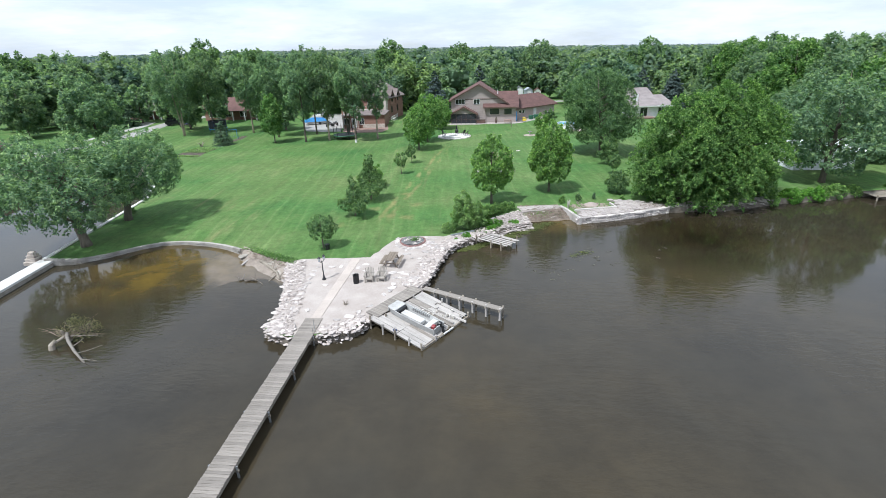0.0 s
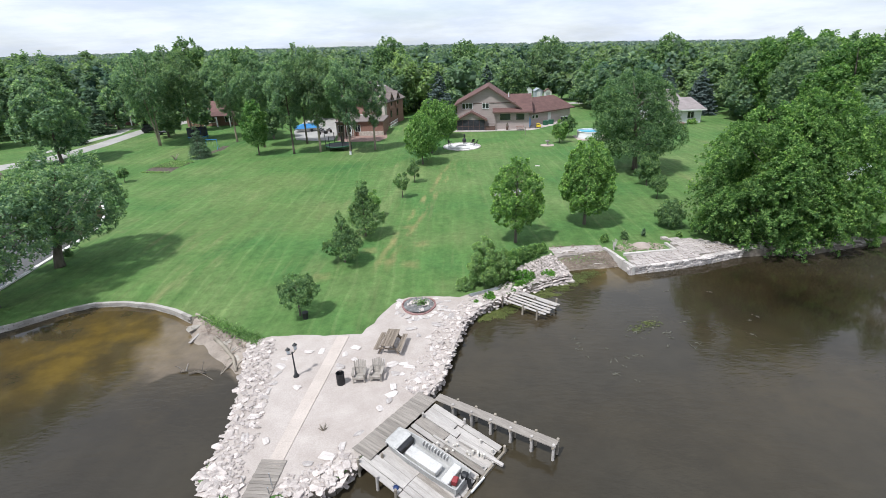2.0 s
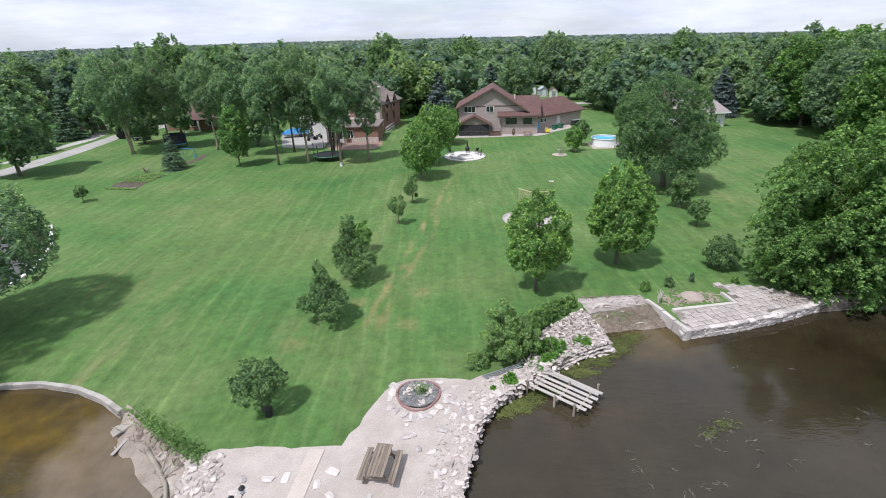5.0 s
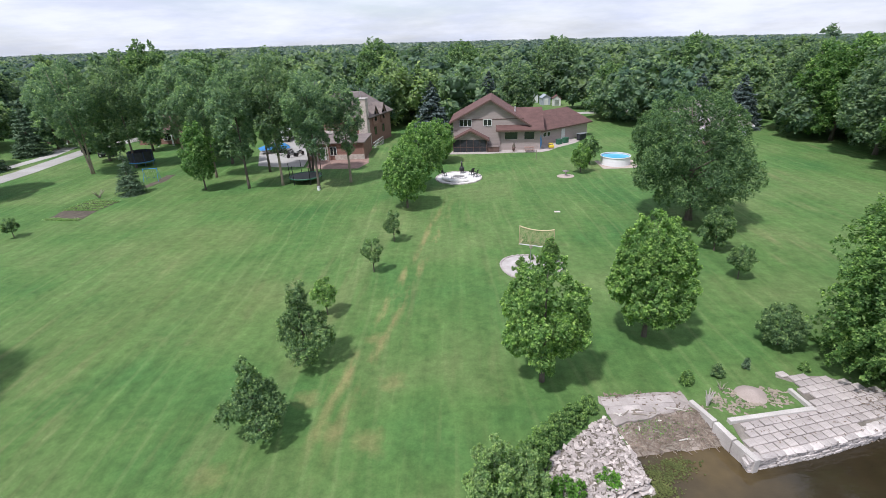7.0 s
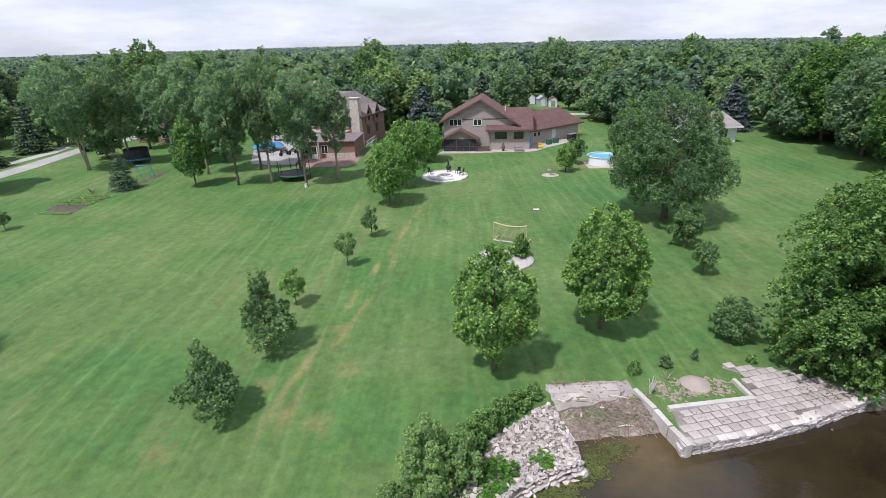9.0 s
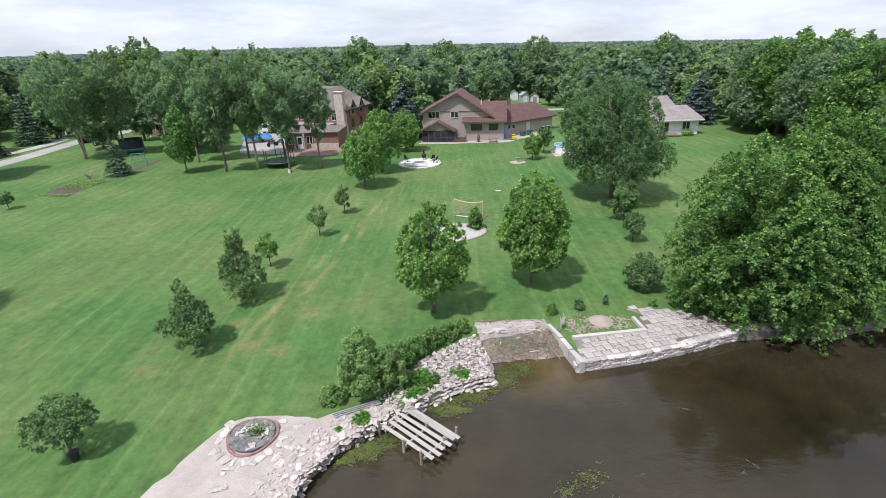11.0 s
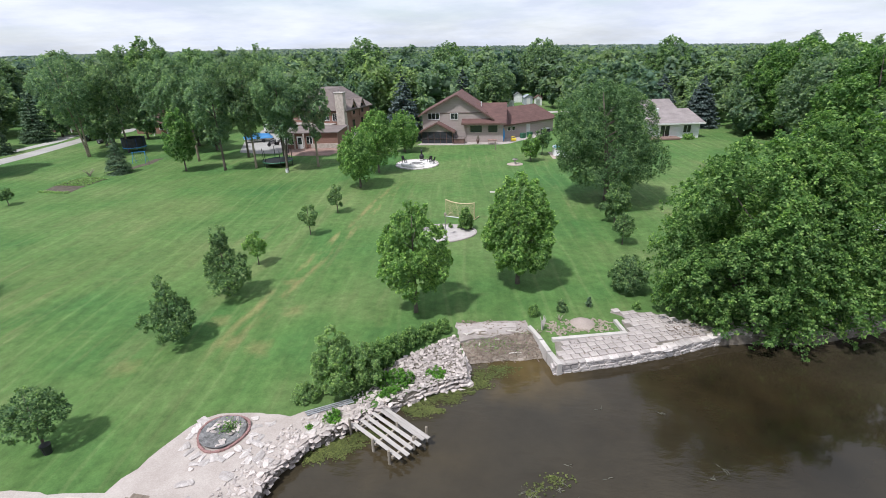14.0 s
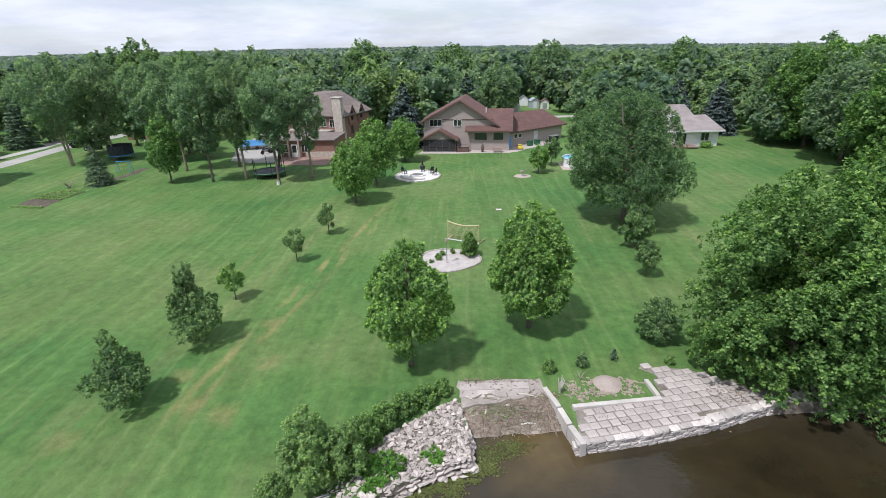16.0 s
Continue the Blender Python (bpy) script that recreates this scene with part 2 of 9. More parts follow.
def water_material():
    k = Nodes("lake_water", 0.06, 0.0, 0.5)
    k.b.inputs["IOR"].default_value = 1.4
    p = k.world_place()
    silt = k.noise(p, 0.07, 4, 0.55)
    base = k.ramp(silt, (0.35, (0.036, 0.031, 0.0215)), (0.55, (0.045, 0.036, 0.0215)), (0.7, (0.060, 0.045, 0.0225)))
    # the sandy bed shows through where it is shallow
    shore = k.ramp(k.sums("DIVIDE", k.sums("ADD", k.distance(p, (-14.6, 38.0, 0)), k.sums("MULTIPLY", k.noise(p, 0.5, 3), 1.6)), 10.0), (0.50, 1.0), (0.60, 0.0))
    edge = k.sums("ADD", k.sums("MULTIPLY", k.sums("POWER", k.sums("ABSOLUTE", k.sums("ADD", k.axis(p, 0), 14.4)), 2.0), 0.22), k.sums("SUBTRACT", k.axis(p, 1), 34.95))
    shallow = k.ramp(k.sums("ADD", edge, k.sums("MULTIPLY_ADD", k.noise(p, 0.9, 4), 0.7, -0.35)), (0.0, 0.0), (0.25, 1.0))
    base = k.mix(k.sums("MULTIPLY", k.sums("MULTIPLY", shore, shallow), 0.85), base, (0.175, 0.135, 0.092))
    amber = k.ramp(k.sums("DIVIDE", k.sums("ADD", k.distance(p, (-22.5, 37.6, 0)), k.sums("MULTIPLY", k.noise(p, 0.3, 3), 4.0)), 10.0), (0.45, 1.0), (1.25, 0.0))
    deep = k.ramp(k.sums("DIVIDE", k.sums("SUBTRACT", k.sums("ADD", k.axis(p, 1), k.sums("MULTIPLY", k.noise(p, 0.2, 3), 5.0)), 30.0), 7.0), (0.1, 0.0), (0.9, 1.0))
    murk = k.ramp(k.noise(k.scaled(p, (1, 1, 1), 0, (4, 2, 0)), 0.28, 5, 0.6), (0.40, 0.25), (0.58, 1.0))
    base = k.mix(k.sums("MULTIPLY", k.sums("MULTIPLY", k.sums("MULTIPLY", amber, murk), deep), 0.85), base, (0.135, 0.090, 0.020))
    # a darker patch of water in the cove
    cove_dark = k.ramp(k.sums("DIVIDE", k.sums("ADD", k.distance(p, (-16.5, 29.5, 0)), k.sums("MULTIPLY", k.noise(p, 0.3, 3), 4.0)), 10.0), (0.5, 1.0), (0.95, 0.0))
    base = k.mix(k.sums("MULTIPLY", cove_dark, 0.25), base, (0.013, 0.012, 0.011))
    ramp_ = k.ramp(k.sums("DIVIDE", k.sums("ADD", k.distance(p, (11.2, 46.3, 0)), k.sums("MULTIPLY", k.noise(p, 0.6, 3), 1.5)), 6.0), (0.25, 1.0), (0.7, 0.0))
    base = k.mix(k.sums("MULTIPLY", ramp_, 0.7), base, (0.13, 0.09, 0.035))
    # the great maple's dark reflection put into the colour, over a brown mottled bed
    maple_reflection = k.ramp(k.sums("DIVIDE", k.sums("ADD", k.distance(p, (22.0, 42.5, 0)), k.sums("MULTIPLY", k.noise(p, 0.25, 4), 9.0)), 14.0), (0.35, 1.0), (0.95, 0.0))
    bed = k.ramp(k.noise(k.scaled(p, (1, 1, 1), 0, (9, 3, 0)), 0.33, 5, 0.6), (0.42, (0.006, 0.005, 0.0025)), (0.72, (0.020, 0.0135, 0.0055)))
    base = k.mix(k.sums("MULTIPLY", maple_reflection, 0.95), base, bed)
    mottle = k.ramp(k.noise(k.scaled(p, (1, 1, 1), 0, (2, 7, 0)), 0.6, 6, 0.65), (0.38, 0.0), (0.66, 1.0))
    base = k.mix(k.sums("MULTIPLY", mottle, 0.35), base, (0.020, 0.016, 0.010))
    # small wind waves, in patches
    wind = k.ramp(k.noise(p, 0.035, 3), (0.4, 0.06), (0.62, 1.0))
    wave = k.noise(k.scaled(p, (1.0, 2.2, 1), 25), 1.3, 3, 0.6)
    k.bump(k.sums("MULTIPLY", wave, wind), 0.2, 0.15)
    return k.colour(base)


GRASS, WATER = grass_material(), water_material()
GRAVEL = worn("crushed_gravel", (0.38, 0.327, 0.291), (0.48, 0.424, 0.384), 0.9, 0.95, 16.0, 0.35, 0.03, own=False)
CONCRETE = worn("weathered_concrete", (0.42, 0.385, 0.355), (0.54, 0.505, 0.47), 0.8, 0.9, 18.0, 0.3, 0.02, own=False)
LIMESTONE = worn("limestone", (0.36, 0.318, 0.294), (0.58, 0.53, 0.50), 2.0, 0.9, 14.0, 0.5, 0.03, vary=0.55)
PATH_STONE = worn("smooth_path_concrete", (0.42, 0.36, 0.315), (0.485, 0.42, 0.372), 0.8, 0.9, 18.0, 0.2, 0.01, own=False, vary=0.12)
WALL_BLOCK = worn("stained_wall_block", (0.27, 0.25, 0.222), (0.40, 0.37, 0.335), 0.9, 0.9, 16.0, 0.4, 0.02, own=False, vary=0.3)
PALE_STONE = worn("white_ring_stone", (0.56, 0.54, 0.51), (0.70, 0.68, 0.65), 2.0, 0.9, 14.0, 0.4, 0.02, vary=0.2)
TERRACE_BED = worn("dusty_joint_sand", (0.12, 0.105, 0.085), (0.30, 0.27, 0.235), 0.9, 0.95, 9.0, 0.5, 0.03, own=False)
LAUNCH_BED = worn("broken_pink_concrete", (0.27, 0.232, 0.208), (0.43, 0.382, 0.35), 1.4, 0.93, 9.0, 0.4, 0.03, own=False)
BED_GRAVEL = worn("white_bed_gravel", (0.38, 0.345, 0.325), (0.53, 0.49, 0.47), 1.5, 0.95, 20.0, 0.4, 0.02, own=False)
LITTER = worn("dead_leaves_and_reeds", (0.125, 0.094, 0.072), (0.29, 0.228, 0.18), 3.0, 0.9, 9.0, 0.4, 0.02, own=False)
STRAW = worn("washed_up_straw", (0.20, 0.16, 0.115), (0.36, 0.31, 0.25), 3.0, 0.9, 9.0, 0.4, 0.02, own=False)
TABLE_WOOD = worn("brown_table_boards", (0.145, 0.115, 0.088), (0.25, 0.205, 0.16), 2.0, 0.85, 12.0, 0.5, 0.01, vary=0.4, stretch=(6, 0.6, 6))
CHAIR_WOOD = worn("grey_chair_boards", (0.23, 0.205, 0.178), (0.35, 0.315, 0.275), 2.0, 0.85, 12.0, 0.5, 0.01, vary=0.3)
STONE_DARK = worn("wet_stone", (0.22, 0.20, 0.17), (0.42, 0.38, 0.33), 2.0, 0.85, 14.0, 0.6, 0.03, vary=0.4)
SLAB = worn("paving_slab", (0.335, 0.295, 0.272), (0.45, 0.402, 0.376), 1.5, 0.92, 14.0, 0.35, 0.02, vary=0.26)
MUD = worn("silty_mud", (0.20, 0.165, 0.135), (0.34, 0.29, 0.245), 0.8, 0.9, 9.0, 0.7, 0.05, own=False)
SAND = worn("pale_sand", (0.33, 0.27, 0.235), (0.40, 0.335, 0.295), 1.5, 0.95, 20.0, 0.4, 0.02, own=False)
EARTH = worn("bare_earth", (0.26, 0.22, 0.17), (0.35, 0.30, 0.24), 2.0, 0.95, 14.0, 0.6, 0.03, own=False)
SOIL = worn("garden_soil", (0.055, 0.046, 0.034), (0.12, 0.10, 0.075), 2.0, 0.95, 14.0, 0.7, 0.05, own=False)
BOARD_GREY = worn("grey_weathered_boards", (0.185, 0.162, 0.14), (0.285, 0.254, 0.223), 2.0, 0.85, 12.0, 0.5, 0.01, vary=0.35, stretch=(0.6, 6, 6))
BOARD_PALE = worn("bleached_boards", (0.33, 0.302, 0.276), (0.44, 0.405, 0.375), 1.2, 0.85, 8.0, 0.4, 0.01, vary=0.22, stretch=(0.6, 4, 4))
TIMBER = worn("old_timber", (0.20, 0.17, 0.13), (0.33, 0.29, 0.24), 2.0, 0.85, 14.0, 0.5, 0.01, vary=0.4)
BLEACHED = worn("driftwood", (0.50, 0.46, 0.41), (0.66, 0.62, 0.56), 2.0, 0.8, 14.0, 0.5, 0.01)
BARK = worn("bark", (0.085, 0.07, 0.055), (0.17, 0.145, 0.115), 1.5, 0.9, 10.0, 0.8, 0.04, stretch=(3, 3, 0.5))
BARK_PALE = worn("sunlit_pale_bark", (0.19, 0.155, 0.115), (0.31, 0.26, 0.20), 1.5, 0.9, 10.0, 0.8, 0.04, stretch=(3, 3, 0.5))
BLACK = worn("black_paint", (0.012, 0.012, 0.013), (0.025, 0.025, 0.027), 4.0, 0.45, 40.0, 0.1, 0.002)
WHITE = worn("white_paint", (0.6, 0.6, 0.59), (0.7, 0.7, 0.69), 1.0, 0.55, 20.0, 0.1, 0.004)
WHITE_HULL = worn("white_gelcoat", (0.38, 0.365, 0.345), (0.54, 0.525, 0.505), 2.0, 0.6, 9.0, 0.2, 0.006)
HULL = worn("dull_aluminium", (0.30, 0.295, 0.285), (0.43, 0.42, 0.405), 1.5, 0.6, 9.0, 0.2, 0.006)
SIDING = worn("taupe_siding", (0.34, 0.285, 0.265), (0.40, 0.335, 0.31), 0.8, 0.75, 15.0, 0.2, 0.01, stretch=(0.3, 0.3, 6))
SIDING_WHITE = worn("white_siding", (0.70, 0.70, 0.71), (0.78, 0.78, 0.79), 0.8, 0.7, 15.0, 0.2, 0.01, stretch=(0.3, 0.3, 6))
SIDING_GREY = worn("grey_siding", (0.30, 0.33, 0.37), (0.38, 0.41, 0.45), 0.8, 0.7, 15.0, 0.2, 0.01, stretch=(0.3, 0.3, 6))
SHINGLE = worn("red_brown_shingles", (0.095, 0.052, 0.047), (0.145, 0.08, 0.07), 0.8, 0.9, 9.0, 0.6, 0.03, stretch=(1, 1, 3))
SHINGLE_BROWN = worn("brown_shingles", (0.145, 0.118, 0.108), (0.205, 0.17, 0.156), 0.8, 0.9, 9.0, 0.6, 0.03, stretch=(1, 1, 3))
SHINGLE_GREY = worn("grey_mauve_shingles", (0.20, 0.172, 0.168), (0.27, 0.236, 0.228), 0.8, 0.9, 9.0, 0.6, 0.03, stretch=(1, 1, 3))
TRIM_BROWN = worn("brown_trim", (0.10, 0.06, 0.05), (0.14, 0.085, 0.07), 2.0, 0.6, 20.0, 0.1, 0.004)
BRICK = worn("brown_brick", (0.21, 0.11, 0.085), (0.32, 0.19, 0.15), 5.0, 0.9, 14.0, 0.5, 0.02, stretch=(1, 1, 3))
BRICK_RED = worn("red_brick", (0.21, 0.115, 0.105), (0.33, 0.20, 0.185), 5.0, 0.9, 14.0, 0.5, 0.02)
CHIMNEY = worn("chimney_stone", (0.34, 0.29, 0.25), (0.52, 0.46, 0.41), 2.5, 0.9, 12.0, 0.6, 0.03)
GLASS = worn("window_glass", (0.012, 0.014, 0.018), (0.03, 0.033, 0.04), 0.7, 0.06, 5.0, 0.02, 0.001, spec=0.8)
PALE_GLASS = worn("frosted_glass", (0.42, 0.45, 0.48), (0.52, 0.55, 0.58), 3.0, 0.25, 20.0, 0.1, 0.003, spec=0.6)
ASPHALT = worn("pale_drive", (0.32, 0.305, 0.285), (0.41, 0.395, 0.37), 0.3, 0.95, 8.0, 0.4, 0.02, own=False)
PAVER = worn("brick_paving", (0.20, 0.13, 0.105), (0.28, 0.19, 0.16), 1.2, 0.9, 6.0, 0.4, 0.02, own=False)
SCREEN = worn("dark_screen", (0.016, 0.017, 0.022), (0.035, 0.037, 0.045), 2.0, 0.6, 60.0, 0.2, 0.003)
BLUE = worn("blue_cover", (0.03, 0.19, 0.46), (0.05, 0.26, 0.56), 3.0, 0.5, 20.0, 0.2, 0.01)
BLUE_DARK = worn("dark_blue_plastic", (0.02, 0.04, 0.13), (0.03, 0.06, 0.18), 3.0, 0.5, 20.0, 0.2, 0.01)
YELLOW = worn("yellow_plastic", (0.6, 0.45, 0.03), (0.7, 0.52, 0.05), 3.0, 0.5, 20.0, 0.1, 0.004)
GREEN_BOX = worn("green_plastic", (0.03, 0.10, 0.06), (0.04, 0.14, 0.08), 3.0, 0.5, 20.0, 0.1, 0.004)
POOL = worn("pool_water", (0.10, 0.42, 0.62), (0.16, 0.52, 0.72), 1.0, 0.06, 4.0, 0.1, 0.01)
METAL = worn("galvanised_metal", (0.35, 0.36, 0.37), (0.5, 0.51, 0.52), 3.0, 0.4, 30.0, 0.1, 0.003, metal=0.8)
NET = worn("tan_netting", (0.42, 0.35, 0.20), (0.52, 0.44, 0.27), 8.0, 0.8, 60.0, 0.2, 0.003)
RED = worn("red_plastic", (0.22, 0.03, 0.035), (0.3, 0.05, 0.055), 3.0, 0.4, 20.0, 0.1, 0.004)
ASH = worn("cold_ash", (0.075, 0.072, 0.07), (0.24, 0.235, 0.23), 5.0, 0.95, 20.0, 0.7, 0.04)
LEAF_GREAT = foliage("great_maple_leaves", (0.056, 0.125, 0.042), (0.112, 0.218, 0.070), (0.275, 0.415, 0.165), 0.42)
LEAF_MAPLE = foliage("maple_leaves", (0.084, 0.176, 0.056), (0.162, 0.292, 0.098), (0.32, 0.47, 0.19), 0.44)
LEAF_OAK = foliage("oak_leaves", (0.068, 0.130, 0.068), (0.128, 0.216, 0.108), (0.24, 0.35, 0.185), 0.42)
LEAF_WILLOW = foliage("willow_leaves", (0.100, 0.178, 0.118), (0.165, 0.265, 0.168), (0.28, 0.385, 0.245), 0.42)
LEAF_ASH = foliage("ash_leaves", (0.112, 0.192, 0.138), (0.180, 0.278, 0.190), (0.275, 0.38, 0.25), 0.46)
ROCK = worn("tumbled_limestone", (0.365, 0.314, 0.286), (0.56, 0.50, 0.464), 2.0, 0.9, 14.0, 0.5, 0.03, vary=0.65)
BANK = worn("stony_earth", (0.09, 0.075, 0.058), (0.23, 0.20, 0.165), 3.0, 0.95, 10.0, 0.8, 0.06, own=False)
LEAF_WOOD = foliage("woodland_leaves", (0.104, 0.172, 0.116), (0.164, 0.250, 0.162), (0.25, 0.340, 0.215), 0.46)
# middle woods: narrower, bluer tones with a little aerial haze put in
LEAF_MID = foliage("faintly_hazed_leaves", (0.100, 0.158, 0.120), (0.138, 0.206, 0.150), (0.19, 0.268, 0.188), 0.45)
# far woods: pale blue-grey, aerial haze put into the leaf colour
LEAF_HAZED = foliage("hazed_far_leaves", (0.150, 0.205, 0.205), (0.178, 0.238, 0.228), (0.21, 0.272, 0.25))
LEAF_SPRUCE = foliage("spruce_needles", (0.056, 0.105, 0.066), (0.09, 0.152, 0.096), (0.16, 0.235, 0.16), 0.1, 0.6)
LEAF_BLUE = foliage("blue_spruce_needles", (0.045, 0.075, 0.075), (0.08, 0.115, 0.12), (0.14, 0.18, 0.19), 0.1, 0.6)
LEAF_SHRUB = foliage("shrub_leaves", (0.088, 0.172, 0.062), (0.150, 0.262, 0.095), (0.25, 0.375, 0.155), 0.42)
LEAF_WEED = foliage("bright_weed_leaves", (0.07, 0.17, 0.03), (0.11, 0.25, 0.05), (0.16, 0.33, 0.08))
POND_STALK = worn("dead_water_stalks", (0.05, 0.052, 0.038), (0.16, 0.155, 0.12), 3.0, 0.8, 14.0, 0.4, 0.01, own=False)
LEAF_BANK = foliage("bank_shrub_leaves", (0.145, 0.245, 0.105), (0.23, 0.36, 0.16), (0.36, 0.48, 0.25), 0.48)
LEAF_DYING = foliage("dying_leaves", (0.10, 0.105, 0.06), (0.17, 0.175, 0.10), (0.26, 0.26, 0.16), 0.3)
LEAF_POND = foliage("pond_weed", (0.045, 0.058, 0.020), (0.070, 0.088, 0.028), (0.115, 0.132, 0.048), 0.0, 0.5)

# ---- building helpers ----
class Shape:
    """Collects vertices and faces of one mesh."""

    def __init__(self):
        self.v, self.f = [], []

    def add(self, verts, faces):
        n = len(self.v)
        self.v += [tuple(p) for p in verts]
        self.f += [tuple(i + n for i in face) for face in faces]
        return self

    def box(self, x, y, z, sx, sy, sz, turn=0.0, bevel=0.0):
        """A box whose base is centred at x, y and stands at z; chamfered edges where bevel is given."""
        a, b, c = sx / 2, sy / 2, sz
        t = radians(turn)
        co, si = math.cos(t), math.sin(t)

        def place(q):
            return (x + q[0] * co - q[1] * si, y + q[0] * si + q[1] * co, z + q[2])
        if bevel <= 0:
            pts = [(i * a, j * b, k * c) for k in (0, 1) for j in (-1, 1) for i in (-1, 1)]
            return self.add([place(p) for p in pts], [(0, 2, 3, 1), (4, 5, 7, 6), (0, 1, 5, 4), (2, 6, 7, 3), (0, 4, 6, 2), (1, 3, 7, 5)])
        e = min(bevel, a * 0.9, b * 0.9, c * 0.45)
        pts, ids = [], {}
        for k in (0, 1):
            for j in (-1, 1):
                for i in (-1, 1):
                    zz, zi = (0, e) if k == 0 else (c, c - e)
                    ids[i, j, k] = len(pts)
                    pts += [(i * a, j * (b - e), zi), (i * (a - e), j * b, zi), (i * (a - e), j * (b - e), zz)]
        g = lambda i, j, k, n: ids[i, j, k] + n
        faces = []
        for s in (-1, 1):
            faces.append((g(s, -1, 0, 0), g(s, 1, 0, 0), g(s, 1, 1, 0), g(s, -1, 1, 0)))
            faces.append((g(-1, s, 0, 1), g(1, s, 0, 1), g(1, s, 1, 1), g(-1, s, 1, 1)))
        for k in (0, 1):
            faces.append((g(-1, -1, k, 2), g(1, -1, k, 2), g(1, 1, k, 2), g(-1, 1, k, 2)))
            for s in (-1, 1):
                faces.append((g(s, -1, k, 0), g(s, 1, k, 0), g(s, 1, k, 2), g(s, -1, k, 2)))
                faces.append((g(-1, s, k, 1), g(1, s, k, 1), g(1, s, k, 2), g(-1, s, k, 2)))
        for i in (-1, 1):
            for j in (-1, 1):
                faces.append((g(i, j, 0, 0), g(i, j, 0, 1), g(i, j, 1, 1), g(i, j, 1, 0)))
                for k in (0, 1):
                    faces.append((g(i, j, k, 0), g(i, j, k, 1), g(i, j, k, 2)))
        return self.add([place(p) for p in pts], faces)

    def beam(self, p, q, wide, high):
        """A bar of rectangular section from p to q."""
        p, q = Vector(p), Vector(q)
        d = (q - p).normalized()
        side = d.cross(Vector((0, 0, 1)))
        side = side.normalized() if side.length > 1e-4 else Vector((1, 0, 0))
        up = side.cross(d).normalized()
        pts = [e + side * (i * wide / 2) + up * (j * high / 2) for e in (p, q) for j in (-1, 1) for i in (-1, 1)]
        return self.add(pts, [(0, 2, 3, 1), (4, 5, 7, 6), (0, 1, 5, 4), (2, 6, 7, 3), (0, 4, 6, 2), (1, 3, 7, 5)])

    def tube(self, path, radii, n=8, closed=True):
        """A tapered tube along a path of points."""
        path = [Vector(p) for p in path]
        rings = []
        for i, p in enumerate(path):
            d = (path[min(i + 1, len(path) - 1)] - path[max(i - 1, 0)]).normalized()
            side = d.orthogonal().normalized() if abs(d.z) > 0.9 else d.cross(Vector((0, 0, 1))).normalized()
            if abs(d.z) > 0.9:
                side = Vector((1, 0, 0)) - d * d.x
                side.normalize()
            up = side.cross(d)
            rings.append([p + (side * math.cos(2 * math.pi * k / n) + up * math.sin(2 * math.pi * k / n)) * radii[i] for k in range(n)])
        faces = [(i * n + k, i * n + (k + 1) % n, (i + 1) * n + (k + 1) % n, (i + 1) * n + k) for i in range(len(path) - 1) for k in range(n)]
        if closed:
            faces += [tuple(range(n))[::-1], tuple(range((len(path) - 1) * n, len(path) * n))]
        return self.add([p for ring in rings for p in ring], faces)

    def prism(self, outline, z0, z1):
        """An upright prism over a plan outline (convex or simply bent)."""
        n = len(outline)
        pts = [(x, y, z0) for x, y in outline] + [(x, y, z1) for x, y in outline]
        return self.add(pts, [tuple(range(n))[::-1], tuple(range(n, 2 * n))] + [(i, (i + 1) % n, n + (i + 1) % n, n + i) for i in range(n)])

    def sheet(self, corners, thick):
        """A flat slab of that thickness below the given corners."""
        c = [Vector(p) for p in corners]
        nrm = (c[1] - c[0]).cross(c[2] - c[0]).normalized()
        if nrm.z < 0:
            nrm = -nrm
        n = len(c)
        return self.add(c + [p - nrm * thick for p in c], [tuple(range(n)), tuple(range(n, 2 * n))[::-1]] + [(i, (i + 1) % n, n + (i + 1) % n, n + i) for i in range(n)])

    def mesh(self, name, material, smooth=False):
        me = bpy.data.meshes.new(name)
        me.from_pydata(self.v, [], self.f)
        bm = bmesh.new()
        bm.from_mesh(me)
        bmesh.ops.recalc_face_normals(bm, faces=bm.faces)
        bm.to_mesh(me)
        bm.free()
        me.materials.append(material)
        if smooth:
            me.shade_smooth()
        return me


def part(name, shape, material, parent, label="", smooth=False):
    ob = new(name, shape.mesh(name, material, smooth) if isinstance(shape, Shape) else shape)
    ob.parent = parent
    return tagged(ob, label)


def thing(name, at, label, category, turn=0.0, group="", kind=""):
    ob = new(name)
    ob.empty_display_size = 0.2
    ob.matrix_basis = pose(at[0], at[1], at[2] if len(at) > 2 else LAWN, 0, 0, turn)
    return tagged(ob, label, category, group, kind)


def whole(name, shape, material, label, category="", kind="", at=(0, 0, 0), turn=0.0, smooth=False, group=""):
    ob = new(name, shape.mesh(name, material, smooth))
    ob.matrix_basis = pose(at[0], at[1], at[2], 0, 0, turn)
    return tagged(ob, label, category, group, kind)


LAWN = 0.7          # the lawn's height
LAKE = 0.12         # the lake's level

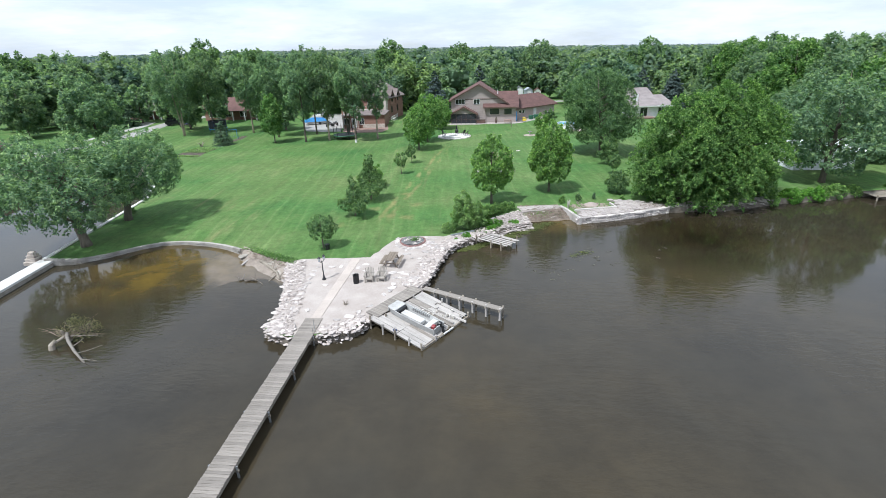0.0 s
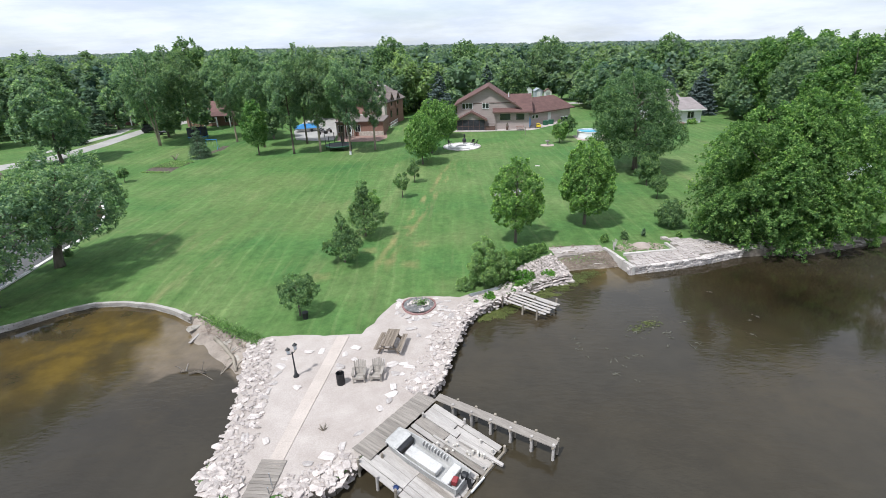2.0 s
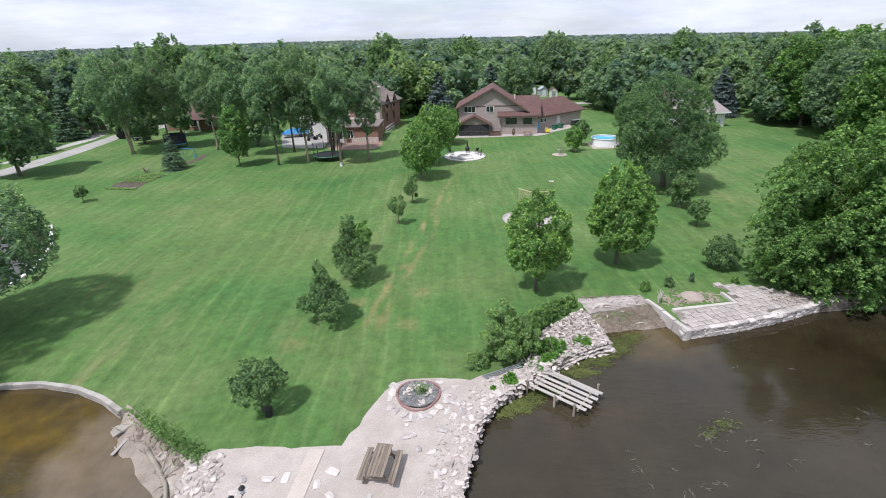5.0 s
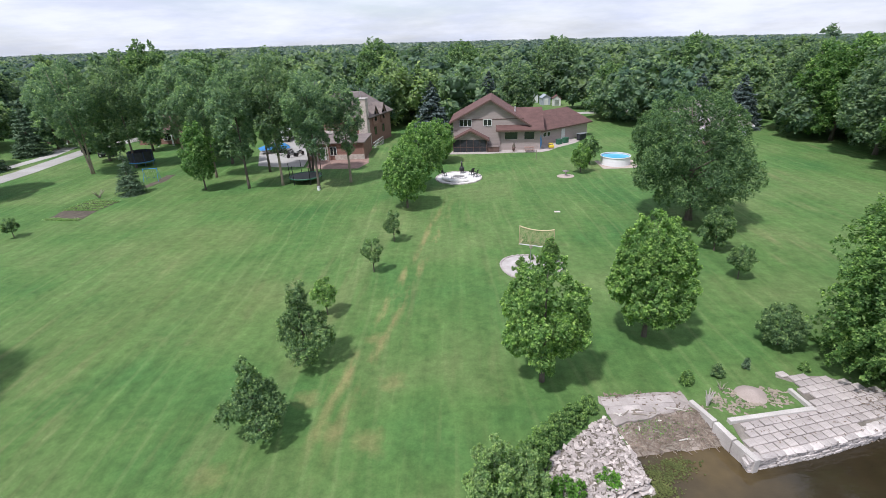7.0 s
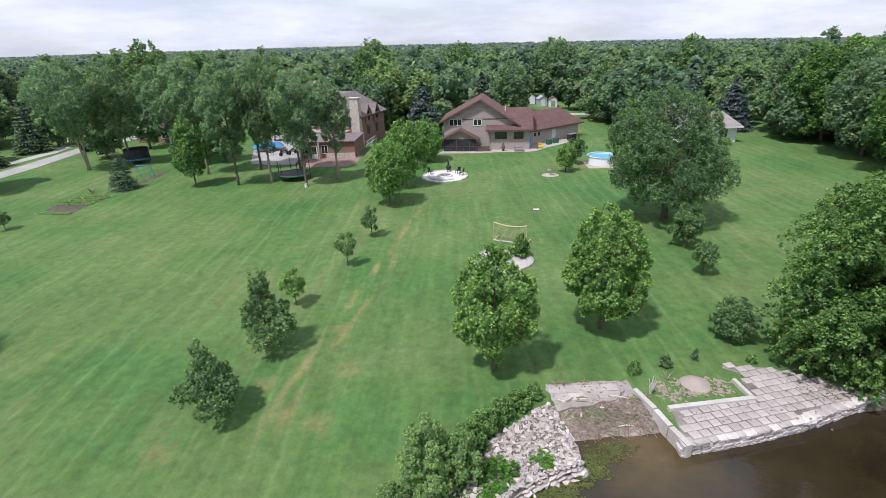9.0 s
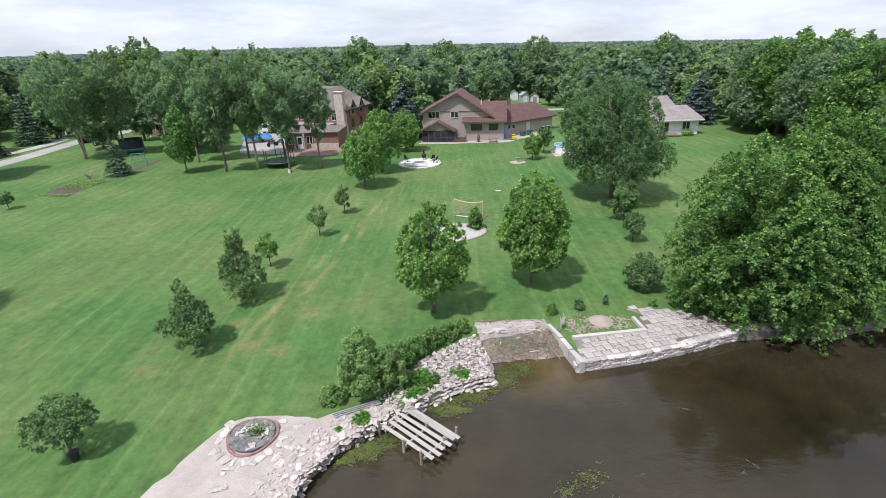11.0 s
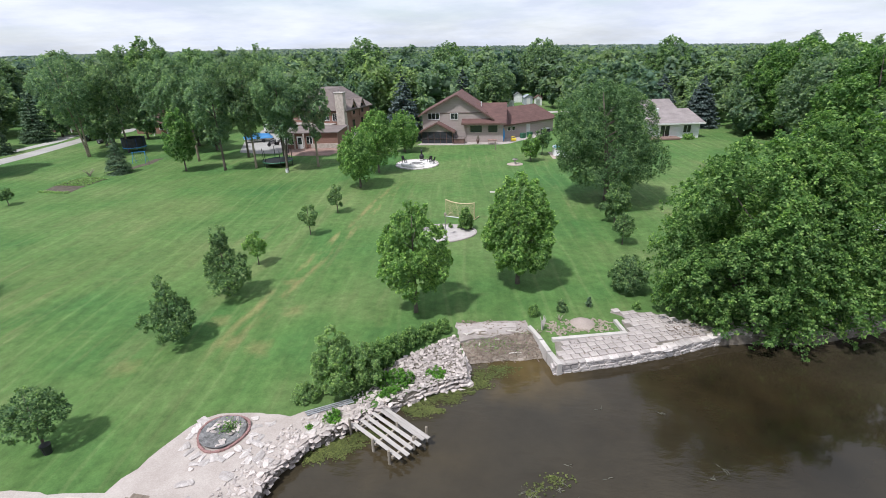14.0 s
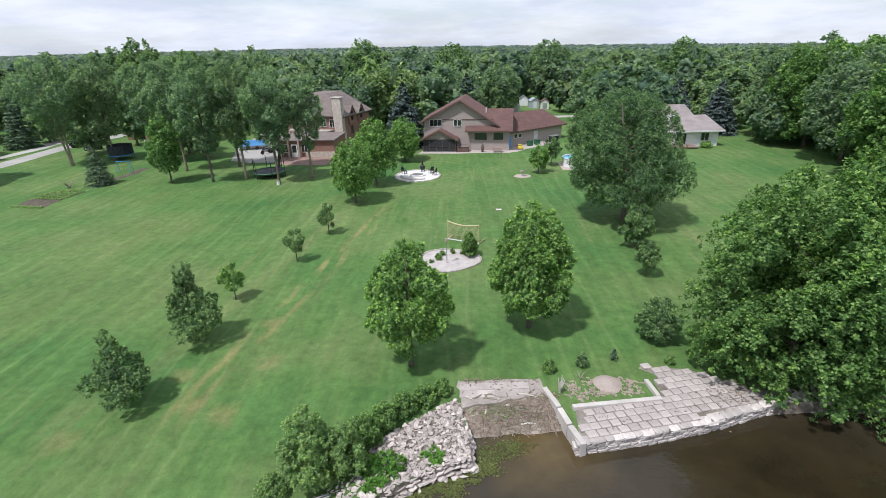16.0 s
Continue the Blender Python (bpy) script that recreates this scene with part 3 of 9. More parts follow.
# ---- ground and lake ----
SHORE = [(-33.4, 38.2), (-31.0, 38.5), (-29.1, 39.7), (-27.5, 41.3), (-25.8, 42.4), (-23.6, 42.5), (-21.2, 42.0), (-19.2, 41.1), (-17.5, 40.0),
         (-17.0, 39.9), (-14.6, 38.2), (-12.4, 36.8), (-11.8, 35.2), (-11.5, 33.8), (-10.9, 31.6), (-10.4, 29.4), (-10.6, 27.8), (-10.6, 26.9), (-9.8, 26.3), (-8.8, 25.9),
         (-7.2, 26.1), (-6.0, 26.3), (-5.1, 26.8), (-4.3, 28.0), (-3.2, 29.6), (-2.0, 31.6), (-1.2, 33.0), (-0.9, 34.6), (-0.2, 37.2), (0.3, 39.0), (1.2, 40.4),
         (3.0, 41.8), (4.5, 43.0), (6.3, 44.2), (8.0, 45.0), (8.0, 46.4), (7.6, 48.2), (9.8, 48.9), (12.0, 48.8), (12.4, 47.4), (12.9, 46.0), (15.8, 46.7), (18.7, 47.5), (21.8, 48.6), (24.5, 48.9),
         (27.6, 48.8), (35.2, 50.9), (40.2, 51.6), (44.7, 52.8), (60, 55), (110, 57), (500, 50)]
CANAL = [(-33.4, 38.2), (-34.0, 44.0), (-34.4, 48.5), (-35.2, 56.2), (-37.5, 61.5), (-42.0, 67.2), (-52, 74), (-64, 79.5), (-74, 88), (-90, 99), (-120, 106), (-500, 120)]
LEFT_BANK = [(-500, 70), (-120, 84), (-90, 80), (-72, 74), (-58, 66), (-51, 57), (-51, 52), (-60, 46), (-100, 40), (-500, 36)]


# the lawn lies lower along the cove wall: height at each of the shore's first points, and the way inland
COVE = {1: 0.48, 2: 0.42, 3: 0.39, 4: 0.38, 5: 0.38, 6: 0.41, 7: 0.47, 8: 0.57}
COVE_RISE = {1: (0.6, 4.0), 2: (0.0, 4.2), 3: (0.0, 4.3), 4: (0.0, 4.4), 5: (0.0, 4.4), 6: (0.3, 4.3), 7: (0.8, 3.8), 8: (1.0, 2.6)}


def land_height(x, y):
    """Flat round the houses, then a long gentle fall, steeper to the right."""
    if y <= 165:
        return LAWN
    w = min(1.0, (y - 165) / 335)
    w = w * w * (3 - 2 * w)
    u = max(-1.0, min(1.0, x / y))
    return LAWN * (1 - w) + w * (1.0 - y * (0.0040 + 0.0125 * u + 0.0084 * u * u))


def ground():
    """One sheet: the lawn, the banks down to the lake bed, and the land out to the horizon."""
    s, bank = Shape(), Shape()

    def land(loop, wet, heights={}):
        from mathutils.geometry import tessellate_polygon
        n = len(loop)
        # where the shore lies low, a strip of lawn slopes up from it
        inner = [loop[i] if i not in heights else (loop[i][0] + COVE_RISE[i][0], loop[i][1] + COVE_RISE[i][1]) for i in range(n)]
        tris = tessellate_polygon([[Vector((x, y, 0)) for x, y in inner]])
        s.add([(x, y, LAWN) for x, y in inner], tris)
        for i in wet:
            k = (i + 1) % n
            (x0, y0), (x1, y1) = loop[i], loop[k]
            z0, z1 = heights.get(i, LAWN), heights.get(k, LAWN)
            if i in heights or k in heights:
                s.add([(x0, y0, z0), (x1, y1, z1), (*inner[k], LAWN), (*inner[i], LAWN)], [(0, 1, 2, 3)])
            d = Vector((x1 - x0, y1 - y0)).normalized()
            o = Vector((d.y, -d.x)) * 0.14
            bank.add([(x0, y0, z0 - 0.004), (x1, y1, z1 - 0.004), (x1 + o.x, y1 + o.y, -0.1), (x0 + o.x, y0 + o.y, -0.1), (x1 + o.x * 6, y1 + o.y * 6, -1.5), (x0 + o.x * 6, y0 + o.y * 6, -1.5)],
                  [(0, 1, 2, 3), (3, 2, 4, 5)])
    back = [(500, 165), (-500, 165)]
    loop = SHORE + back + CANAL[:0:-1]
    land(loop, [i for i in range(len(loop)) if i not in range(len(SHORE) - 1, len(SHORE) + 2)], COVE)
    land(LEFT_BANK, range(len(LEFT_BANK) - 1))
    s.add([(-4500, -4500, -1.5), (4500, -4500, -1.5), (4500, 300, -1.5), (-4500, 300, -1.5)], [(0, 1, 2, 3)])
    # beyond the gardens the land falls away gently, wooded out to the horizon
    ys = [165, 200, 240, 290, 350, 420, 500, 650, 850, 1100, 1400, 1800, 2300, 3000, 3700, 4500]
    half = [60, 120, 200, 300, 400, 500, 800, 1200, 1800, 2600, 3400, 4500]
    xs = [-x for x in half[::-1]] + [0] + half
    w = len(xs)
    s.add([(x, y, land_height(x, y)) for y in ys for x in xs], [(j * w + i, j * w + i + 1, (j + 1) * w + i + 1, (j + 1) * w + i) for j in range(len(ys) - 1) for i in range(w - 1)])
    for side in (-1, 1):
        s.add([(side * 500, -4500, LAWN), (side * 4500, -4500, LAWN), (side * 4500, 165, LAWN), (side * 500, 165, LAWN)], [(0, 1, 2, 3)])
    s.add([(-500, -4500, LAWN), (500, -4500, LAWN), (500, -700, LAWN), (-500, -700, LAWN)], [(0, 1, 2, 3)])
    whole("bank", bank, BANK, "steep stony earth bank between the lawn and the lake", "bank", "structure")
    whole("ground", s, GRASS, "mown green lawn that runs from the lake shore to the houses", "lawn", "structure")


ground()
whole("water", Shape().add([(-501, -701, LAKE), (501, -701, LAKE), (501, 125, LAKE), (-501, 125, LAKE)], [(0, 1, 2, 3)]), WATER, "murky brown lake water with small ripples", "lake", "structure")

# ---- trees ----
def leaf_mesh(name, centres, normals, sizes, material, rng, narrow=0.62, tint=None, core=None, axes=None):
    """Many small folded leaves, one island each; axes, where given, say which way each leaf points."""
    n = len(centres)
    normals = normals / np.linalg.norm(normals, axis=1, keepdims=True)
    other = rng.normal(size=(n, 3))
    a = np.cross(normals, other) if axes is None else axes - normals * np.sum(axes * normals, axis=1, keepdims=True) + other * 0.05
    a /= np.linalg.norm(a, axis=1, keepdims=True)
    b = np.cross(normals, a)
    s = sizes[:, None]
    droop = normals * s * 0.18
    v = np.stack([centres - a * s * 0.5, centres + b * s * narrow * 0.5 + droop, centres + a * s * 0.55, centres - b * s * narrow * 0.5 + droop], 1).reshape(-1, 3)
    q = np.arange(n * 4).reshape(n, 4)
    tri = np.concatenate([q[:, [0, 1, 2]], q[:, [0, 2, 3]]], 1).reshape(-1, 3)
    tints = np.repeat(np.zeros(n) if tint is None else tint, 4)
    if core is not None:
        cv, cf, ct = core
        tri = np.concatenate([tri, cf + len(v)])
        v = np.concatenate([v, cv])
        tints = np.concatenate([tints, ct])
    me = bpy.data.meshes.new(name)
    me.vertices.add(len(v))
    me.vertices.foreach_set("co", v.astype(np.float32).ravel())
    me.loops.add(tri.size)
    me.loops.foreach_set("vertex_index", tri.astype(np.int32).ravel())
    me.polygons.add(len(tri))
    me.polygons.foreach_set("loop_start", np.arange(0, tri.size, 3, dtype=np.int32))
    me.update(calc_edges=True)
    att = me.attributes.new("tint", "FLOAT", "POINT")
    att.data.foreach_set("value", tints.astype(np.float32))
    me.materials.append(material)
    return me


PROFILES = {
    # the crown's half width along its height, 0 at its foot and 1 at its top
    "round": lambda u: np.sqrt(np.clip(1 - np.where(u > 0.45, (u - 0.45) / 0.58, (u - 0.45) / 0.52) ** 2, 0.04, 1)),
    "egg": lambda u: np.sqrt(np.clip(1 - np.where(u > 0.42, (u - 0.42) / 0.60, (u - 0.42) / 0.47) ** 2, 0.04, 1)),
    "cone": lambda u: np.clip((1 - u) ** 0.85 * np.clip(u * 8 + 0.35, 0, 1), 0.03, 1),
    "dome": lambda u: np.clip(np.sqrt(np.clip(1 - u ** 2.4, 0.02, 1)) * np.clip(0.72 + u * 1.2, 0, 1), 0.05, 1),
    "bell": lambda u: np.clip(np.sqrt(np.clip(1 - np.clip((u - 0.32) / 0.71, 0, 1) ** 2.3, 0.05, 1)) * np.clip(0.78 + 0.7 * u, 0, 1), 0.05, 1),
    "vase": lambda u: np.clip(np.sin(np.pi * (0.12 + 0.86 * u)) ** 0.6 * (0.55 + 0.55 * u), 0.05, 1),
}


def crown_points(rng, h0, h1, wide, shape, dense, per, leaf, size, gap=0.25, inner=0.25, hang=0.0, lobes=22, lobe=0.36, strand=1, rise=0.7):
    """Leaf places, directions and tones: the crown is made of large lobes, each lobe bears shoots, and each shoot ends in a whorl of leaves.
    strand: how many whorls follow one another along a branch that droops by hang."""
    ul = (np.arange(lobes) + rng.uniform(0.1, 0.9, lobes)) / lobes
    al = np.arange(lobes) * 2.4 + rng.uniform(-0.5, 0.5, lobes)
    rl = wide / 2 * lobe * rng.uniform(0.72, 1.2, lobes) * np.clip(PROFILES[shape](ul), 0.45, 1)
    reach = np.maximum(PROFILES[shape](ul) * wide / 2 * rng.uniform(1 - gap, 1.04, lobes) - rl - size * 0.3, 0)
    tall = h1 - h0
    cl = np.stack([reach * np.cos(al), reach * np.sin(al), h0 + tall * (0.02 + 0.98 * ul) + rl * (0.5 - 1.5 * ul)], 1)
    shoots = max(8, int(dense * 2.8 * wide * tall / (1.6 * size * size) / strand))
    pick = rng.choice(lobes, shoots * 3, p=rl ** 2 / np.sum(rl ** 2))
    d = rng.normal(size=(shoots * 3, 3))
    d /= np.linalg.norm(d, axis=1, keepdims=True)
    d = d + np.stack([np.cos(al), np.sin(al), np.full(lobes, 0.5)], 1)[pick] * 0.5
    d /= np.linalg.norm(d, axis=1, keepdims=True)
    c = cl[pick] + d * rl[pick][:, None] * rng.uniform(0.8, 1.1, (shoots * 3, 1)) * np.array([1.05, 1.05, 0.95])
    # shoots grow where there is light: not deep inside another lobe
    away = np.linalg.norm(c[:, None, :] - cl[None], axis=2) / rl[None]
    away[np.arange(len(c)), pick] = 9
    keep = np.flatnonzero(away.min(1) > 0.8)[:shoots]
    c, d = c[keep], d[keep]
    if strand > 1:
        flat_way = d * np.array([1, 1, 0.0]) + rng.normal(0, 0.12, d.shape) * np.array([1, 1, 0])
        flat_way /= np.linalg.norm(flat_way, axis=1, keepdims=True) + 1e-6
        k = np.arange(strand)[None, :, None] - strand * 0.5
        step = size * 1.35 * rng.uniform(0.8, 1.2, (len(c), 1, 1))
        c = c[:, None, :] + flat_way[:, None, :] * step * k * 0.85 + np.array([0, 0, 1.0]) * (-hang * step * (k + strand * 0.5) ** 2 / strand - 0.25 * step * k)
        c = (c + rng.normal(0, size * 0.25, c.shape)).reshape(-1, 3)
        d = np.repeat(d, strand, axis=0)
    n = len(c)
    axis = d * 0.65 + np.array([0, 0, rise]) + rng.normal(0, 0.22, (n, 3))
    axis /= np.linalg.norm(axis, axis=1, keepdims=True)
    u = np.cross(axis, rng.normal(size=(n, 3)))
    u /= np.linalg.norm(u, axis=1, keepdims=True)
    v = np.cross(axis, u)
    s = (np.arange(per) + rng.uniform(0, 0.8, (n, per))) / per          # 0 at the shoot's tip, 1 at its foot
    az = np.arange(per) * 2.4 + rng.uniform(-0.5, 0.5, (n, per))
    ray = np.cos(az)[:, :, None] * u[:, None] + np.sin(az)[:, :, None] * v[:, None]
    way = ray * (0.45 + 0.6 * s)[:, :, None] + axis[:, None] * (0.75 - 0.85 * s)[:, :, None] + np.array([0, 0, -0.22])
    way /= np.linalg.norm(way, axis=2, keepdims=True)
    big = size * rng.uniform(0.7, 1.25, (n, 1, 1))
    p = c[:, None] + axis[:, None] * big * (0.25 - 1.0 * s)[:, :, None] + way * big * (0.28 + 0.3 * s)[:, :, None]
    nrm = axis[:, None] - way * np.sum(way * axis[:, None], axis=2, keepdims=True) + rng.normal(0, 0.34, way.shape) + np.array([0, 0, 0.2])
    # tips paler as young growth; feet darker, shade put into the tone
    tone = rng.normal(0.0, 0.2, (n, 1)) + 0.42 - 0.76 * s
    p, nrm, way, tone = p.reshape(-1, 3), nrm.reshape(-1, 3), way.reshape(-1, 3), tone.reshape(-1)
    sizes = leaf * rng.uniform(0.7, 1.3, len(p))
    if inner > 0:
        k = int(len(p) * inner)
        w = rng.choice(lobes, k, p=rl ** 3 / np.sum(rl ** 3))
        di = rng.normal(size=(k, 3))
        di /= np.linalg.norm(di, axis=1, keepdims=True)
        p = np.concatenate([p, cl[w] * np.array([0.9, 0.9, 1]) + di * rl[w][:, None] * rng.uniform(0.2, 0.85, (k, 1))])
        nrm = np.concatenate([nrm, rng.normal(size=(k, 3)) + [0, 0, 0.6]])
        way = np.concatenate([way, rng.normal(size=(k, 3))])
        # inner leaves get a darker tone in place of crown shade
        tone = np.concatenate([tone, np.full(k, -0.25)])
        sizes = np.concatenate([sizes, leaf * rng.uniform(1.0, 1.8, k)])
    p[:, 2] = np.maximum(p[:, 2], min(h0, 0.05))
    return p, nrm, c, way, tone, sizes, cl, rl


def trunk_shape(rng, h, r, crown_foot, tips, lean=(0, 0), stems=1, top=0.88):
    """A tapered trunk, with limbs that run out to some of the crown's clumps."""
    s = Shape()
    for k in range(stems):
        off = Vector((0, 0, 0)) if stems == 1 else Vector((rng.uniform(-1, 1), rng.uniform(-1, 1), 0)) * r * 1.6
        out = off * (h * 0.12 / max(r, 0.05)) if stems > 1 else Vector((lean[0], lean[1], 0))
        path = [off + out * t ** 1.3 + Vector((rng.normal() * r * 0.4 * t, rng.normal() * r * 0.4 * t, h * top * t)) for t in (0, 0.06, 0.25, 0.45, 0.7, 1.0)]
        path[0].z = -0.4
        s.tube(path, [r * 1.45, r * 1.05, r * 0.85, r * 0.65, r * 0.38, r * 0.08], 9)
        for tip in tips[k::stems]:
            tip = Vector(tip)
            z0 = min(max(crown_foot * 0.85, 0.3, tip.z - 0.55 * math.hypot(tip.x, tip.y) - 0.3), h * 0.75)
            t = z0 / (h * top)
            base = off + out * t ** 1.3 + Vector((0, 0, z0))
            mid = base.lerp(tip, 0.5) + Vector((0, 0, 0.08 * (tip - base).length))
            rr = r * 0.36 * (1 - 0.6 * t)
            s.tube([base, mid, tip], [rr, rr * 0.62, rr * 0.2], 5)
    return s


def tree(name, at, h, wide, foot, shape, material, label, seed, dense=1.0, per=13, leaf=0.2, size=0.26, trunk=0.14, limbs=12, gap=0.25, inner=0.25, stems=1, hang=0.0, lean=(0, 0), group="", narrow=0.7, tint=0.0, z=None, bark=None, category="tree", lobes=22, lobe=0.36, strand=1, rise=0.7, top=0.88):
    rng = np.random.default_rng(seed)
    p, nrm, c, way, tone, sizes, _, _ = crown_points(rng, foot, h, wide, shape, dense, per, leaf, size, gap, inner, hang, lobes, lobe, strand, rise)
    if lean != (0, 0):
        k = np.clip(p[:, 2:3] / h, 0, 1) ** 1.3
        p[:, :2] += k * np.array([lean])
    ob = thing(name, (at[0], at[1], LAWN if z is None else z), label, category, group=group)
    tips = c[rng.permutation(len(c))[:limbs]] * np.array([0.7, 0.7, 0.94])
    if trunk > 0:
        part("trunk", trunk_shape(rng, h, trunk, foot, tips, lean, stems, top), bark or BARK, ob, smooth=True)
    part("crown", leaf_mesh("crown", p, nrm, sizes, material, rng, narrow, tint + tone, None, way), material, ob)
    return ob


def spruce(at, h, wide, material, label, seed, z=None, leaf=0.28, rings=16, name="spruce_tree"):
    """A spruce: whorls of drooping boughs, each a spray of needles."""
    rng = np.random.default_rng(seed)
    ps, ns = [], []
    for i in range(rings):
        u = i / (rings - 1)
        zc, rr = h * (0.06 + 0.92 * u), wide / 2 * (1 - u) ** 0.68 + 0.08
        for b in range(max(6, int(18 * (1 - u)) + 4)):
            a = rng.uniform(0, 2 * np.pi)
            rb = rr * rng.uniform(0.78, 1.12)
            k = max(7, int(40 * rb / (wide / 2)))
            t = rng.uniform(0.1, 1, k) ** 0.7
            sway = rng.normal(0, 0.12, k) * rb * (0.3 + t)
            x, y = np.cos(a) * rb * t - np.sin(a) * sway, np.sin(a) * rb * t + np.cos(a) * sway
            zz = zc - 0.30 * rb * t ** 1.5 + rng.normal(0, 0.06, k) + 0.12 * rb * t ** 4
            ps.append(np.stack([x, y, zz], 1))
            ns.append(np.stack([np.cos(a) * 0.4 + rng.normal(0, 0.4, k), np.sin(a) * 0.4 + rng.normal(0, 0.4, k), np.full(k, 0.9)], 1))
    p, nrm = np.concatenate(ps), np.concatenate(ns)
    ob = thing(name, (at[0], at[1], LAWN if z is None else z), label, "spruce")
    part("trunk", Shape().tube([(0, 0, -0.1), (0, 0, h * 0.5), (0, 0, h * 0.97)], [h * 0.018 + 0.04, h * 0.01 + 0.02, 0.015], 7), BARK, ob, smooth=True)
    part("crown", leaf_mesh("crown", p, nrm, leaf * rng.uniform(0.6, 1.4, len(p)), material, rng, 0.5), material, ob)
    return ob


# young trees on the lawn
tree("maple_tree", (4.85, 51.3), 7.4, 4.9, 1.1, "egg", LEAF_MAPLE, "young maple with a dense bright green crown on the lawn", 11, 1.0, 16, 0.15, 0.22, 0.13, 14, 0.26, 0.06, tint=0.08, lobes=44, lobe=0.28)
tree("maple_tree", (11.6, 55.3), 7.9, 5.4, 0.9, "egg", LEAF_MAPLE, "young maple with a broad dark green crown on the lawn", 12, 1.15, 16, 0.16, 0.24, 0.14, 14, 0.18, 0.12, tint=0.04, lobes=46, lobe=0.3)
tree("oak_tree", (-9.0, 47.9), 4.3, 4.1, 0.45, "cone", LEAF_OAK, "young oak with an open dark green crown on the lawn", 13, 0.6, 14, 0.125, 0.2, 0.07, 16, 0.3, 0.1, tint=0.12, lobes=20, lobe=0.40)
tree("oak_tree", (-8.3, 53.5), 5.2, 4.7, 0.5, "cone", LEAF_OAK, "young oak with a ragged dark green crown", 14, 0.6, 14, 0.125, 0.2, 0.08, 16, 0.3, 0.1, tint=0.12, lobes=22, lobe=0.40)
tree("maple_tree", (-8.3, 58.6), 2.9, 2.2, 0.7, "egg", LEAF_MAPLE, "small thin maple sapling on the lawn", 15, 0.75, 12, 0.12, 0.18, 0.04, 8, 0.3, 0.05, lobes=9)
tree("maple_tree", (-6.1, 65.0), 3.1, 2.0, 0.8, "egg", LEAF_OAK, "small sapling with a loose crown on the lawn", 16, 0.8, 12, 0.12, 0.18, 0.045, 8, 0.3, 0.05, tint=0.1, lobes=9)
tree("maple_tree", (-5.2, 71.4), 3.1, 2.0, 0.6, "egg", LEAF_OAK, "small dense sapling on the lawn", 17, 1.0, 12, 0.12, 0.18, 0.045, 8, 0.2, 0.1, lobes=10)
tree("maple_tree", (-4.8, 81.0), 7.2, 5.4, 0.9, "egg", LEAF_MAPLE, "maple with a bright green crown near the fire circle", 18, 1.0, 13, 0.2, 0.32, 0.12, 10, 0.15, tint=-0.12, lobes=28, lobe=0.4)
tree("maple_tree", (-3.8, 88.2), 8.4, 6.0, 1.0, "egg", LEAF_MAPLE, "tall bright green maple near the fire circle", 19, 1.0, 13, 0.2, 0.32, 0.14, 10, 0.15, tint=-0.12, lobes=28, lobe=0.4)
tree("maple_tree", (-1.9, 101.5), 6.6, 5.2, 0.5, "round", LEAF_MAPLE, "rounded green tree beside the screened porch", 20, 1.0, 12, 0.22, 0.34, 0.12, 8, 0.15, tint=-0.12, lobes=26, lobe=0.4)
tree("oak_tree", (-10.2, 39.7), 3.1, 2.9, 0.75, "round", LEAF_OAK, "low bushy young tree at the edge of the gravel", 21, 0.7, 13, 0.115, 0.18, 0.06, 12, 0.2, 0.12, tint=0.08, lobes=20, lobe=0.4)
tree("oak_tree", (22.75, 74.9), 12.4, 12.1, 1.3, "egg", LEAF_OAK, "large spreading shade tree with a dark green crown", 22, 1.25, 12, 0.23, 0.34, 0.3, 20, 0.18, 0.35, lean=(-1.3, 0), tint=-0.2, lobes=50, lobe=0.29, narrow=0.45, rise=1.0)
tree("oak_tree", (21.6, 67.5), 4.1, 3.0, 0.3, "egg", LEAF_OAK, "small leafy tree under the large shade tree", 23, 0.9, 13, 0.15, 0.23, 0.06, 8, 0.25, lobes=16)
tree("oak_tree", (20.85, 62.4), 2.7, 2.3, 0.7, "round", LEAF_OAK, "small sapling with a round crown on the lawn", 24, 0.9, 13, 0.13, 0.2, 0.04, 8, 0.25, 0.1, lobes=12)
tree("shrub", (18.8, 54.2), 2.6, 2.8, 0.05, "round", LEAF_OAK, "dense rounded shrub on the lawn near the stone terrace", 25, 1.0, 13, 0.12, 0.2, 0.05, 8, 0.15, category="shrub", lobes=22)
tree("maple_tree", (16.9, 93.6), 3.8, 3.4, 0.4, "round", LEAF_MAPLE, "small green garden tree beside the birdbath", 26, 0.8, 12, 0.18, 0.28, 0.06, 6, 0.25, tint=0.08, lobes=12)
tree("maple_tree", (19.1, 97.6), 4.0, 3.1, 0.9, "round", LEAF_OAK, "small dark garden tree near the pool", 27, 0.9, 12, 0.18, 0.28, 0.06, 6, 0.25, lobes=12)

# the great maple that hangs over the water, and its neighbour
tree("maple_tree", (24.5, 51.5), 11.0, 10.9, -0.6, "bell", LEAF_GREAT, "huge maple with drooping branches that sweep down to the water", 31, 1.15, 13, 0.16, 0.24, 0.26, 10, 0.26, 0.3, hang=0.22, lobes=64, lobe=0.24, strand=5, rise=0.6, top=0.55)
tree("maple_tree", (29.2, 52.9), 11.9, 12.4, -0.6, "bell", LEAF_GREAT, "second huge maple whose crown merges with its neighbour over the water", 33, 1.1, 13, 0.16, 0.24, 0.26, 10, 0.26, 0.3, hang=0.22, tint=0.08, lobes=64, lobe=0.24, strand=5, rise=0.6, top=0.55)
